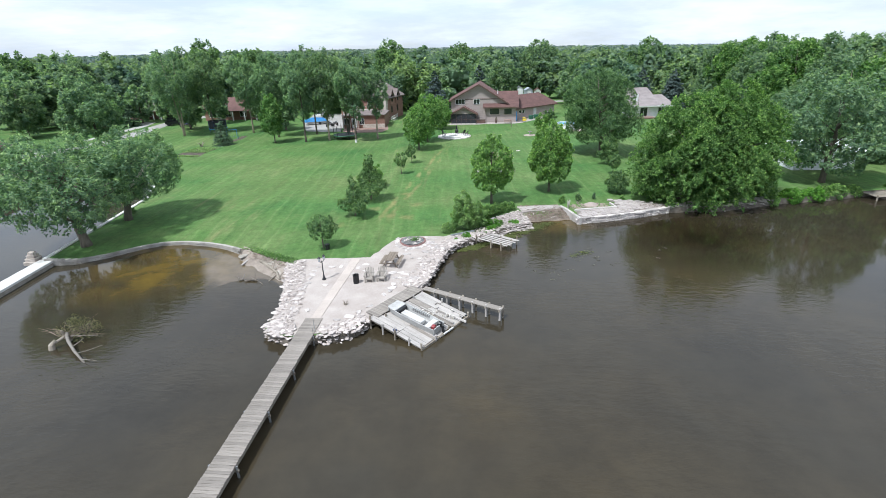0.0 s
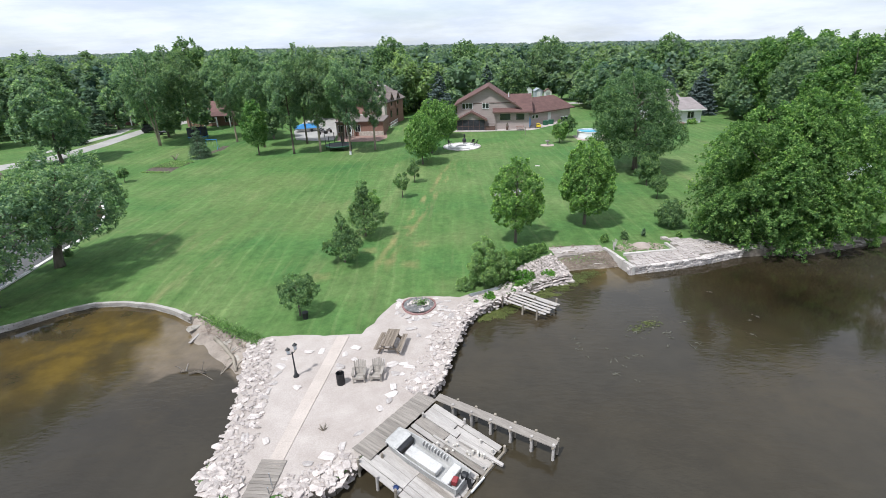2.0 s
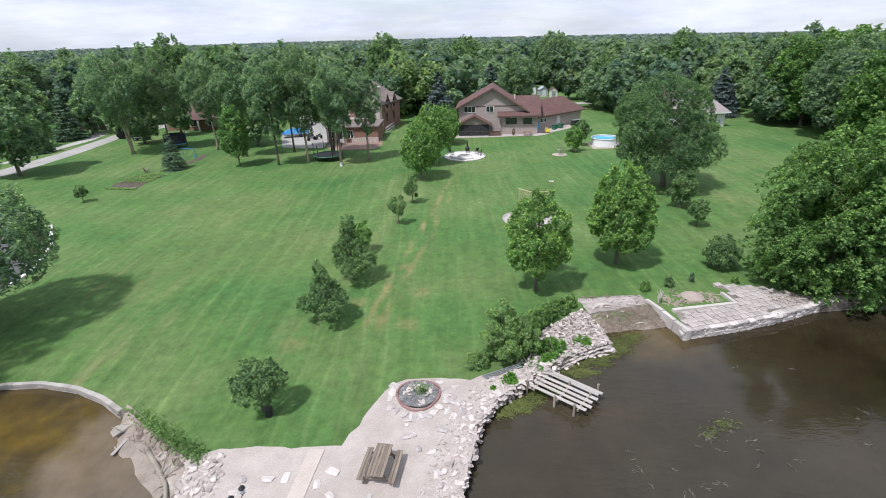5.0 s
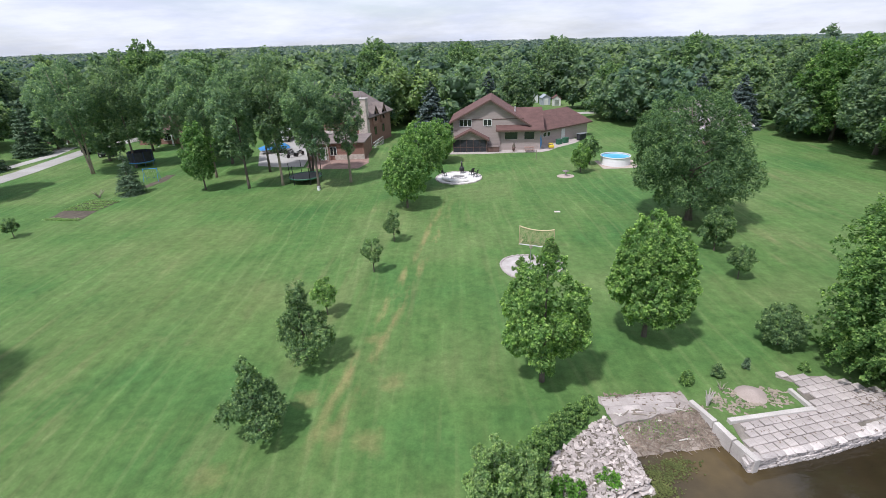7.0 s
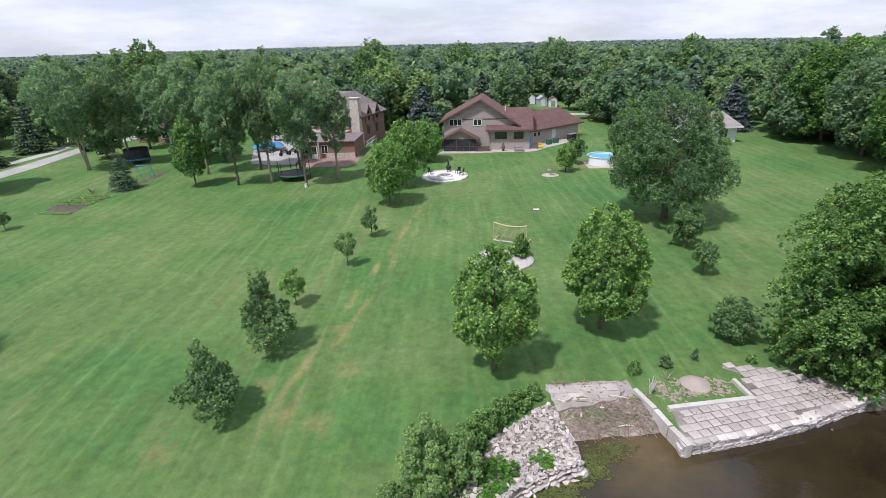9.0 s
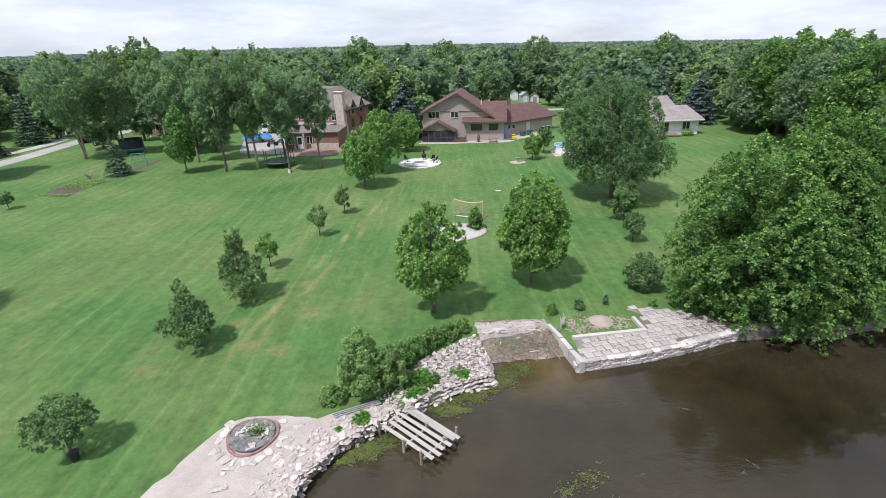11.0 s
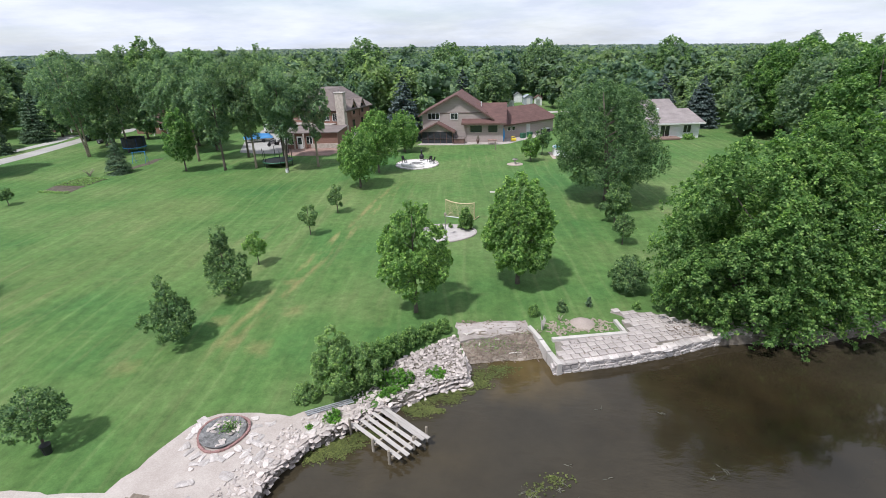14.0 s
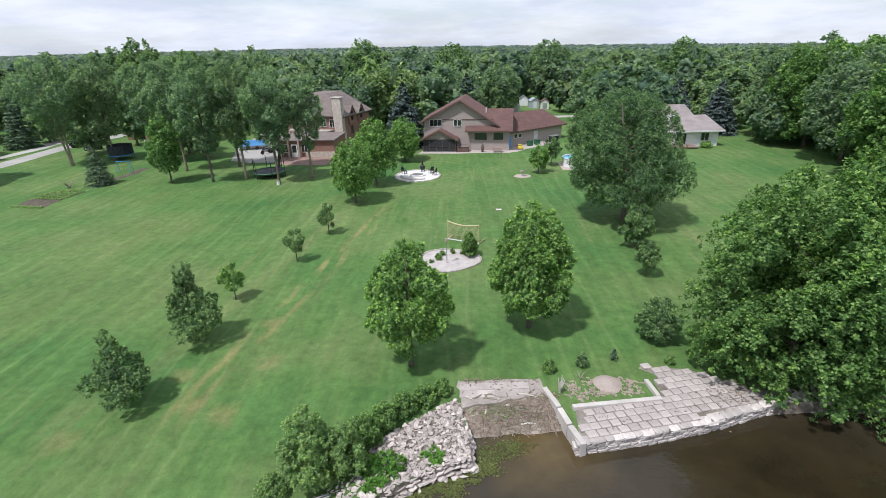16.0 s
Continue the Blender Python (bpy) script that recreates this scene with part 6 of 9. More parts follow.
def twigs(name, at, label, category, count, reach, high, radius, seed, material=BLEACHED, z=LAWN):
    """A tangle of bent sticks."""
    rng = random.Random(seed)
    ob = thing(name, (*at, z), label, category)
    for _ in range(count):
        a, l = rng.uniform(0, 6.28), reach * rng.uniform(0.4, 1)
        p = Vector((rng.uniform(-0.1, 0.1) * reach, rng.uniform(-0.1, 0.1) * reach, 0.0))
        q = p + Vector((math.cos(a) * l, math.sin(a) * l, high * rng.uniform(0.3, 1)))
        m = p.lerp(q, 0.5) + Vector((rng.uniform(-0.1, 0.1), rng.uniform(-0.1, 0.1), 0.1)) * reach
        part("branch", Shape().tube([p, m, q], [radius, radius * 0.7, radius * 0.3], 6), material, ob)
    return ob


twigs("dead_plant", (-6.2, 29.6), "small dried brown plant on the gravel", "plant", 12, 0.22, 0.4, 0.022, 1, TIMBER)
twigs("driftwood", (12.5, 49.25), "upright bundle of bleached driftwood beside the wall", "driftwood", 7, 0.22, 0.95, 0.055, 2, BOARD_PALE)
twigs("dead_branches", (13.7, 50.35), "tangle of thin dark dead branches on the grass", "branches", 12, 0.4, 0.45, 0.015, 8, TIMBER)

# ---- cove: sea wall, mud, fallen trees ----
def sea_wall():
    ob = thing("wall_cove", (0, 0, 0), "low curved wall of pale concrete blocks round the cove", "wall", kind="structure")
    line = [Vector(p) for p in SHORE[0:9]]
    rng = random.Random(2)
    pts, d = [], 0.0
    dense = []
    for a, b in zip(line, line[1:]):
        k = max(1, int((b - a).length / 0.1))
        dense += [a.lerp(b, j / k) for j in range(k)]
    dense.append(line[-1])
    height = lambda p: np.interp(p.x, [q[0] for q in SHORE[0:10]], [COVE.get(k, LAWN) for k in range(10)]) + 0.06
    for course, (f0, f1, wide) in enumerate(((-1.6, 0.28, 0.12), (0.30, 0.62, 0.11), (0.64, 1.0, 0.125))):
        i, step = 2 * (course % 2), 5
        while i + step < len(dense):
            a, b = dense[i], dense[i + step]
            dd = (b - a).normalized()
            nn = Vector((dd.y, -dd.x)) * (wide + rng.uniform(-0.008, 0.008))
            e = dd * 0.008
            part("block", Shape().prism([tuple(a + nn + e), tuple(b + nn - e), tuple(b - nn - e), tuple(a - nn + e)], f0 * height(a), f1 * height(a) + rng.uniform(-0.008, 0.004)), WALL_BLOCK, ob)
            i += step


sea_wall()


def canal_wall():
    ob = thing("wall_canal", (0, 0, 0), "low white-topped concrete wall along the canal", "wall", kind="structure")
    for a, b in zip(CANAL[0:5], CANAL[1:6]):
        a, b = Vector(a), Vector(b)
        k = max(1, int((b - a).length / 2.4))
        for j in range(k):
            p, q = a.lerp(b, j / k), a.lerp(b, (j + 1) / k - 0.004)
            d = (q - p).normalized()
            n = Vector((d.y, -d.x)) * 0.17
            part("block", Shape().prism([tuple(p + n), tuple(q + n), tuple(q - n), tuple(p - n)], -0.6, LAWN + 0.1), PALE_STONE, ob)


canal_wall()
ob = thing("pier", (-33.35, 38.3, 0), "pale concrete-topped jetty at the mouth of the canal", "jetty", turn=3.0)
for k in range(9):
    part("slab", Shape().box(0, -0.9 - k * 2.0, 0.42, 1.25, 1.98, 0.2, 0, 0.02), PALE_STONE, ob)
for x in (-0.48, 0.48):
    part("side_wall", Shape().box(x, -9.0, -1.4, 0.25, 17.6, 1.82), STONE_DARK, ob)
ob = thing("stone_pillar", (-34.6, 38.5, 0.25), "squat stepped pillar of pale stones at the jetty", "pillar")
for k, (w, h) in enumerate(((1.1, 0.3), (0.85, 0.28), (0.65, 0.25), (0.45, 0.22))):
    part("stone_course", Shape().box(0, 0, sum((0.3, 0.28, 0.25, 0.22)[:k]), w, w, h, 4 * k, 0.03), CHIMNEY, ob)


def slope(name, rows, material, label, category, lumps, seed):
    """A sloping bank, given as rows of points from high to low."""
    s = Shape()
    fine, cols = 8, 14
    noise_at = Vector((seed * 3.1, 0, 0))
    grid = []
    for r in range(fine * (len(rows) - 1) + 1):
        k, t = min(r // fine, len(rows) - 2), (r - min(r // fine, len(rows) - 2) * fine) / fine
        line = []
        for c in range(cols + 1):
            def along(row):
                u = c / cols * (len(row) - 1)
                i = min(int(u), len(row) - 2)
                return Vector(row[i]).lerp(Vector(row[i + 1]), u - i)
            p = along(rows[k]).lerp(along(rows[k + 1]), t)
            p.z += lumps * noise.noise(p * 1.7 + noise_at) * (1 if 0 < r else 0)
            line.append(p)
        grid.append(line)
    w = cols + 1
    s.add([p for line in grid for p in line], [(r * w + c, r * w + c + 1, (r + 1) * w + c + 1, (r + 1) * w + c) for r in range(len(grid) - 1) for c in range(cols)])
    return whole(name, s, material, label, category, "structure", smooth=True)


slope("beach", [[(-17.3, 40.3, 0.72), (-14.6, 38.5, 0.72), (-12.2, 37.0, 0.72)], [(-17.3, 39.6, 0.33), (-15.0, 37.8, 0.40), (-12.3, 35.9, 0.40)], [(-17.0, 38.3, 0.07), (-14.9, 36.6, 0.13), (-12.0, 34.4, 0.13)], [(-16.5, 36.5, -0.5), (-14.0, 35.0, -0.4), (-11.8, 33.2, -0.4)]],
      MUD, "wet silty beach at the head of the cove", "beach", 0.16, 1)
slope("launch_ramp", [[(7.5, 48.3, 0.73), (9.8, 49.0, 0.73), (12.1, 49.0, 0.73)], [(7.75, 47.6, 0.48), (9.9, 48.1, 0.46), (12.15, 48.2, 0.46)], [(8.05, 46.7, 0.15), (10.1, 46.95, 0.11), (12.45, 47.2, 0.13)], [(8.2, 44.9, -0.6), (10.4, 45.0, -0.6), (12.9, 45.3, -0.6)]],
      MUD, "muddy launch ramp covered in washed-up reeds", "ramp", 0.06, 2)


def strewn(name, count, place, material, label, seed, long=0.3, wide=0.03):
    """Straws, sticks and leaves washed or blown on to the ground, too many to count; place(r) gives x, y, z."""
    r = random.Random(seed)
    s = Shape()
    for _ in range(count):
        x, y, z = place(r)
        a, l, w = r.uniform(0, 6.28), long * r.uniform(0.4, 1.3), wide * r.uniform(0.5, 1.5)
        d, e = Vector((math.cos(a), math.sin(a), r.uniform(-0.15, 0.15))) * l / 2, Vector((-math.sin(a), math.cos(a), 0)) * w / 2
        o = Vector((x, y, z))
        s.add([o - d - e, o - d + e, o + d + e, o + d - e, o - d + Vector((0, 0, w * 0.5)), o + d + Vector((0, 0, w * 0.5))], [(0, 3, 5, 4), (1, 4, 5, 2)])
    me = bpy.data.meshes.new(name)
    me.from_pydata(s.v, [], s.f)
    me.materials.append(material)
    return tagged(new(name, me), label, "litter", kind="stuff")


def on_ramp(r):
    x = r.uniform(7.7, 12.3)
    y = r.uniform(46.9 + (x - 8) * 0.08, 47.95 + (x - 8) * 0.27) + r.gauss(0, 0.12)
    return x, y, 0.13 + 0.61 * min(1.0, max(0.0, (y - 46.75 - (x - 8) * 0.1) / 1.8)) + r.uniform(0, 0.06)


strewn("reed_litter", 750, on_ramp, LITTER, "dark wet reeds and sticks washed up on the launch ramp", 61, 0.42, 0.04)
strewn("reed_litter", 600, on_ramp, STRAW, "pale dry straw washed up on the launch ramp", 62, 0.36, 0.03)
rng = np.random.default_rng(78)
k = 320
p = np.stack([9.2 + rng.normal(0, 0.9, k), 47.9 + rng.normal(0, 0.25, k), np.zeros(k)], 1)
p[:, 2] = 0.17 + 0.61 * np.clip((p[:, 1] - 46.75 - (p[:, 0] - 8) * 0.1) / 1.8, 0, 1) + rng.uniform(0, 0.08, k)
tagged(new("weed_fringe", leaf_mesh("weed_fringe", p, rng.normal(size=(k, 3)) * 0.6 + [0, 0, 0.8], 0.1 * rng.uniform(0.5, 1.5, k), LEAF_SHRUB, rng, 0.4)), "thin weeds growing through the litter on the launch", "weeds", kind="stuff")
strewn("leaf_litter", 70, lambda r: (r.uniform(7.5, 11.5), 48.7 + (r.uniform(0, 1.5) if r.random() < 0.4 else 1.35 + r.gauss(0, 0.12)), LAWN + 0.045), LITTER, "dead leaves on the launch slab", 63, 0.16, 0.07)
strewn("leaf_litter", 150, lambda r: (r.gauss(20.9, 0.8), r.gauss(49.2, 0.5), LAWN + 0.135), LITTER, "dead leaves on the terrace under the maple", 64, 0.09, 0.05)
strewn("leaf_litter", 60, lambda r: (r.uniform(13.2, 20), r.uniform(46.6, 48.6) + 0.0, LAWN + 0.135), LITTER, "scattered dead leaves on the paving", 65, 0.09, 0.05)


def fallen(name, at, label, path, radius, seed, z=0.0, sticks=6, material=BLEACHED):
    rng = random.Random(seed)
    ob = thing(name, (*at, z), label, "fallen tree")
    path = [Vector(p) for p in path]
    part("stem", Shape().tube(path, [radius * (1 - 0.5 * i / (len(path) - 1)) for i in range(len(path))], 9), material, ob, smooth=True)
    for _ in range(sticks):
        u = rng.uniform(0.3, 1.0) * (len(path) - 1)
        i = min(int(u), len(path) - 2)
        p = path[i].lerp(path[i + 1], u - i)
        q = p + Vector((rng.uniform(-1, 1), rng.uniform(-1, 1), rng.uniform(0.1, 0.8))) * rng.uniform(0.4, 1.3)
        part("branch", Shape().tube([p, p.lerp(q, 0.5) + Vector((0, 0, 0.08)), q], [radius * 0.35, radius * 0.22, radius * 0.08], 6), material, ob)
    return ob


snag = fallen("fallen_tree", (-21.4, 25.4), "half-bleached fallen tree with broken limbs lying in the shallow water", [(-1.35, 1.15, 0.62), (-0.9, 0.6, 0.45), (0.1, -0.3, 0.3), (1.25, -1.1, -0.1)], 0.115, 3, z=LAKE, sticks=0, material=BOARD_GREY)
for path, r in (([(0.3, -0.45, 0.25), (1.1, -0.4, 0.45), (1.8, -0.1, 0.6)], 0.035), ([(0.9, -0.85, 0.1), (1.5, -1.1, 0.25), (2.1, -1.25, 0.3)], 0.03), ([(-0.3, 0.05, 0.35), (0.1, 0.35, 0.6), (0.35, 0.5, 0.8)], 0.03), ([(-1.2, 1.0, 0.5), (-0.4, 1.2, 0.45), (0.7, 1.3, 0.3)], 0.04)):
    part("limb", Shape().tube(path, [r * 0.8, r * 0.55, r * 0.2], 6), BOARD_GREY, snag)
part("root_stump", Shape().tube([(-1.9, 0.35, -0.4), (-1.8, 0.4, 0.3), (-1.65, 0.55, 0.55)], [0.24, 0.17, 0.06], 8), TIMBER, snag, "dark rotten stump")
part("root", Shape().tube([(-1.75, 0.45, 0.35), (-1.5, 0.75, 0.45), (-1.3, 1.1, 0.55)], [0.09, 0.08, 0.1], 7), TIMBER, snag)
part("root", Shape().tube([(-1.45, 0.95, 0.95), (-1.38, 1.05, 0.5), (-1.3, 1.2, 0.1)], [0.06, 0.12, 0.15], 7), TIMBER, snag)
lim = random.Random(14)
for j in range(46):          # a fan of thin drowned twigs
    a, l = lim.uniform(0.05, 3.2), lim.uniform(0.9, 2.1)
    x, y = -1.3 + lim.uniform(-0.4, 0.5), 1.2 + lim.uniform(-0.2, 0.3)
    q = (x + l * math.cos(a), y + l * 0.75 * math.sin(a), lim.uniform(0.2, 1.0))
    part("twig", Shape().tube([(x, y, 0.3), ((x + q[0]) / 2 + lim.uniform(-0.1, 0.1), (y + q[1]) / 2, q[2] * 0.7 + 0.15), q], [0.014, 0.01, 0.004], 5), LITTER, snag)
rng = np.random.default_rng(5)
k = 900
a, l = rng.uniform(0.0, 6.3, k), rng.uniform(0.0, 1.35, k)
p = np.stack([-1.0 + l * np.cos(a), 1.7 + 0.75 * l * np.sin(a), 0.2 + (1.5 - 0.7 * l) * rng.uniform(0, 1, k)], 1)
part("leafy_top", leaf_mesh("leafy_top", p, rng.normal(size=(k, 3)) + [0, 0, 0.4], 0.16 * rng.uniform(0.5, 1.5, k), LEAF_DYING, rng, 0.16), LEAF_DYING, snag, "thin dying olive foliage")
fallen("log", (-13.2, 35.7), "grey fallen log lying on the muddy beach", [(-1.7, 2.0, 0.42), (-0.8, 1.15, 0.4), (0.2, 0.1, 0.3), (0.8, -1.0, 0.2)], 0.15, 4, sticks=5, material=TIMBER)
fallen("log", (-13.1, 34.9), "thin dark branch on the edge of the mud", [(0.3, 0.7, 0.3), (0, 0, 0.15), (-0.3, -0.9, 0.0)], 0.06, 5, sticks=2, material=TIMBER)
fallen("branch", (-14.5, 34.7), "dark broken branch sticking out of the water", [(-0.5, -0.1, 0.02), (0, 0, 0.1), (0.4, -0.1, 0.05)], 0.09, 6, z=LAKE, sticks=2, material=BARK)
part("stub", Shape().tube([(0.1, 0, 0.0), (0.25, 0.2, 0.4)], [0.05, 0.03], 6), BOARD_GREY, fallen("branch", (-15.4, 34.8), "dark lump of wood awash in the cove", [(-0.15, 0, 0.0), (0, 0, 0.08), (0.15, 0, 0.0)], 0.12, 7, z=LAKE, sticks=1, material=BARK))
ob = thing("plank", (-16.36, 38.2, 0.2), "pale loose plank lying on the mud", "plank", 84)
part("board", Shape().box(0, 0, 0, 1.4, 0.16, 0.05, 0, 0.01), BOARD_PALE, ob)

for x, y, z, w, turn in ((-13.9, 37.3, 0.42, 0.9, 20), (-16.9, 39.0, 0.35, 0.75, 50), (-13.2, 36.6, 0.4, 0.6, 70), (-14.6, 37.9, 0.5, 0.5, 10), (-12.7, 35.9, 0.3, 0.5, 120)):
    ob = new("beach_rock", DARK_ROCKS[int(w * 100) % 6])
    ob.matrix_basis = pose(x, y, z, 5, -4, turn) @ Matrix.Diagonal((w * 1.3, w, w * 0.6, 1))
    tagged(ob, "flat dark rock half sunk in the silty beach", "rock", "rocks on the beach")

# driftwood strewn over the launch
rng = random.Random(12)
for k in range(26):
    x, y = rng.uniform(7.9, 12.0), rng.uniform(47.0, 49.0)
    z = min(LAWN + 0.06, 0.12 + (y - 46.85) * 0.36)
    a, l = rng.gauss(0.2, 0.7), rng.uniform(0.25, 0.9)
    ob = whole("driftwood", Shape().tube([(-l / 2, 0, 0), (0, rng.uniform(-0.05, 0.05), 0.03), (l / 2, 0, 0)], [0.03, 0.035, 0.015], 6), BLEACHED if k % 3 == 0 else TIMBER, "washed-up stick on the launch ramp", "driftwood", at=(x, y, z), turn=math.degrees(a), group="driftwood on the launch")


# ---- stone terrace ----
def terrace():
    flat("pavement_4", ragged([(12.9, 45.95), (15.6, 46.6), (18.6, 47.4), (21.7, 48.6), (23.0, 49.4), (21.5, 50.0), (20.4, 50.7), (19.5, 51.2), (18.4, 51.35), (17.1, 51.5), (17.0, 51.25), (17.9, 50.6), (17.3, 50.2), (17.4, 48.8), (13.0, 48.0)], 0.5, 0.05, 9), LAWN + 0.02, TERRACE_BED, "dusty sand joints under the stone terrace", "terrace bed", skirt=0.4)
    ob = thing("terrace", (13.0, 46.0, LAWN), "terrace of uneven square paving stones beside the lake", "terrace", 14.0)
    area = [(12.95, 46.2), (15.6, 46.85), (18.6, 47.65), (21.4, 48.7), (22.2, 49.2), (21.2, 50.1), (20.2, 50.8), (18.5, 51.3), (17.1, 51.45), (17.6, 50.5), (17.5, 48.75), (13.15, 47.95)]
    m = pose(13.0, 46.0, 0, 0, 0, 14.0)
    rng = random.Random(3)
    slabs = [Shape().box(0, 0, 0, w, d, 0.09, 0, 0.012).mesh("paving_slab", SLAB) for w, d in ((0.465, 0.40), (0.45, 0.395), (0.475, 0.405), (0.44, 0.39))]
    y = 0.25
    while y < 5.0:
        x = -0.6 + 0.12 * math.sin(y * 5)
        while x < 10.5:
            q = m @ Vector((x, y, 0))
            if inside((q.x, q.y), area):
                one = new("paving_slab", rng.choice(slabs))
                one.parent = ob
                one.matrix_basis = pose(x, y, 0.03 + rng.uniform(-0.01, 0.012), rng.uniform(-0.7, 0.7), rng.uniform(-0.7, 0.7), rng.uniform(-1.5, 1.5))
            x += 0.495 + rng.uniform(-0.01, 0.015)
        y += 0.435
    # the dry-laid front wall with its flat cap stones
    wall = thing("wall_terrace", (0, 0, 0), "dry-laid wall of flat pale stones at the water", "wall", kind="structure")
    line = [Vector((12.78, 45.82)), Vector((15.7, 46.45)), Vector((18.7, 47.25)), Vector((21.8, 48.45)), Vector((24.0, 49.15))]

    def block(shake):
        s = Shape().box(0, 0, 0, 1, 1, 1, 0, 0.12)
        s.v = [(x + rng.uniform(-shake, shake), y + rng.uniform(-shake, shake), z + rng.uniform(-shake, shake)) for x, y, z in s.v]
        return s.mesh("stone", LIMESTONE)
    blocks = [block(0.07) for _ in range(8)]
    for a, b in zip(line, line[1:]):
        turn = math.degrees(math.atan2(b.y - a.y, b.x - a.x))
        inward = Vector((-(b - a).y, (b - a).x)).normalized()
        for z, high, deep in ((-0.2, 0.26, 0.42), (0.07, 0.17, 0.40), (0.25, 0.16, 0.40), (0.42, 0.18, 0.42), (0.61, 0.14, 0.5)):
            d = rng.uniform(-0.25, 0.0)
            while d < (b - a).length:
                w = rng.uniform(0.28, 0.62) * (1.25 if z > 0.6 else 1)
                p = a.lerp(b, (d + w / 2) / (b - a).length) + inward * (0.16 + 0.03 * z + rng.uniform(-0.035, 0.03))
                one = new("stone", rng.choice(blocks))
                one.parent = wall
                one.matrix_basis = pose(p.x, p.y, z + rng.uniform(-0.012, 0.012), rng.uniform(-2, 2), rng.uniform(-2, 2), turn + rng.uniform(-3, 3)) @ Matrix.Diagonal((w * 1.02, deep, high, 1))
                d += w
    low = thing("wall_launch", (0, 0, 0), "low pale concrete wall beside the launch ramp", "wall", kind="structure")
    for (x0, y0), (x1, y1), w, top in (((11.75, 49.4), (12.25, 48.0), 0.24, 0.9), ((12.27, 47.95), (12.55, 46.9), 0.26, 0.86), ((12.57, 46.85), (12.95, 45.75), 0.28, 0.82)):
        part("segment", Shape().beam((x0, y0, (top - 0.5) / 2), (x1, y1, (top - 0.5) / 2), w, top + 0.5), CONCRETE, low)
    edge = thing("wall_garden", (0, 0, 0), "low white concrete kerb between the lawn and the terrace", "wall", kind="structure")
    part("segment", Shape().beam((12.9, 48.05, 0.72), (17.25, 48.75, 0.72), 0.24, 0.36), CONCRETE, edge)
    part("segment", Shape().beam((17.15, 48.9, 0.72), (16.95, 50.15, 0.72), 0.2, 0.34), CONCRETE, edge)


terrace()
SANDY = [(13.5, 49.0, 0.5, 0.25), (14.6, 49.25, 0.6, 0.2), (15.9, 49.4, 0.5, 0.25), (14.2, 50.0, 0.4, 0.3), (16.1, 50.0, 0.4, 0.3), (13.2, 49.6, 0.25, 0.3)]


def on_sand(r):
    cx, cy, rx, ry = r.choice(SANDY)
    return r.gauss(cx, rx * 0.7), r.gauss(cy, ry * 0.7), LAWN + 0.012


strewn("bare_sand", 230, on_sand, EARTH, "patchy bare sand between the grass beside the terrace", 66, 0.2, 0.09)
pile = Shape()
rings = 7
pts = [(0, 0, 0.3)] + [(r / rings * 0.75 * math.cos(a) * (1 + 0.1 * math.sin(3 * a)), r / rings * 0.75 * math.sin(a), 0.3 * (1 - (r / rings) ** 1.5) - (0.02 if r == rings else 0)) for r in range(1, rings + 1) for a in [2 * math.pi * k / 20 for k in range(20)]]
pile.add(pts, [(0, 1 + k, 1 + (k + 1) % 20) for k in range(20)] + [(1 + r * 20 + k, 1 + (r + 1) * 20 + k, 1 + (r + 1) * 20 + (k + 1) % 20, 1 + r * 20 + (k + 1) % 20) for r in range(rings - 1) for k in range(20)])
whole("sand_mound", pile, SAND, "small heap of pale sand beside the terrace", "sand pile", at=(15.0, 49.95, LAWN), smooth=True)


# ---- shrubs and weeds at the shore ----
def bush(at, h, wide, material, label, seed, leaf=0.12, name="bush", z=LAWN, dense=1.0, lobes=14, lobe=0.42):
    return tree(name, at, h, wide, 0.02, "dome", material, label, seed, dense, 12, leaf, leaf * 1.5, 0.02, 5, 0.3, 0.2, category="bush", z=z, lobes=lobes, lobe=lobe)


bush((1.75, 43.4), 3.9, 2.9, LEAF_BANK, "large loose shrub on the bank above the short dock", 101, 0.078, lobes=30, lobe=0.27)
bush((3.0, 44.1), 2.7, 2.3, LEAF_BANK, "tall leafy shrub on the bank", 102, 0.078, lobes=24, lobe=0.29)
bush((0.35, 42.9), 0.95, 1.5, LEAF_BANK, "low greyish shrub at the edge of the gravel", 103, 0.07)
for i, (x, y, h, w) in enumerate([(3.5, 45.6, 1.7, 1.9), (4.2, 46.6, 1.5, 1.7), (5.0, 47.5, 1.3, 1.5), (5.9, 48.3, 1.1, 1.4), (6.7, 49.0, 1.0, 1.1)]):
    bush((x, y), h, w, LEAF_SHRUB, "low dark green bush behind the rubble", 110 + i, 0.095)
bush((4.5, 44.1), 0.95, 2.0, LEAF_WEED, "bright green weeds growing through the rubble", 120, 0.085, "weed_clump", 0.55)
bush((4.2, 43.3), 0.6, 1.0, LEAF_WEED, "bright green weeds beside the short dock", 121, 0.1, "weed_clump", 0.5)
bush((6.6, 44.9), 0.5, 1.3, LEAF_WEED, "green weeds between the stones", 122, 0.1, "weed_clump", 0.55)
bush((2.0, 41.6), 0.6, 1.2, LEAF_WEED, "small bright weeds on the stone bank", 123, 0.09, "weed_clump", 0.55)
bush((1.1, 41.0), 0.3, 0.5, LEAF_WEED, "tuft of weeds on the stone bank", 124, 0.08, "weed_clump", 0.6)
bush((12.2, 50.9), 0.8, 0.9, LEAF_SHRUB, "small round shrub at the edge of the lawn", 125, 0.11)
bush((14.0, 51.4), 0.95, 0.8, LEAF_OAK, "small dark shrub beside the sand heap", 126, 0.1)
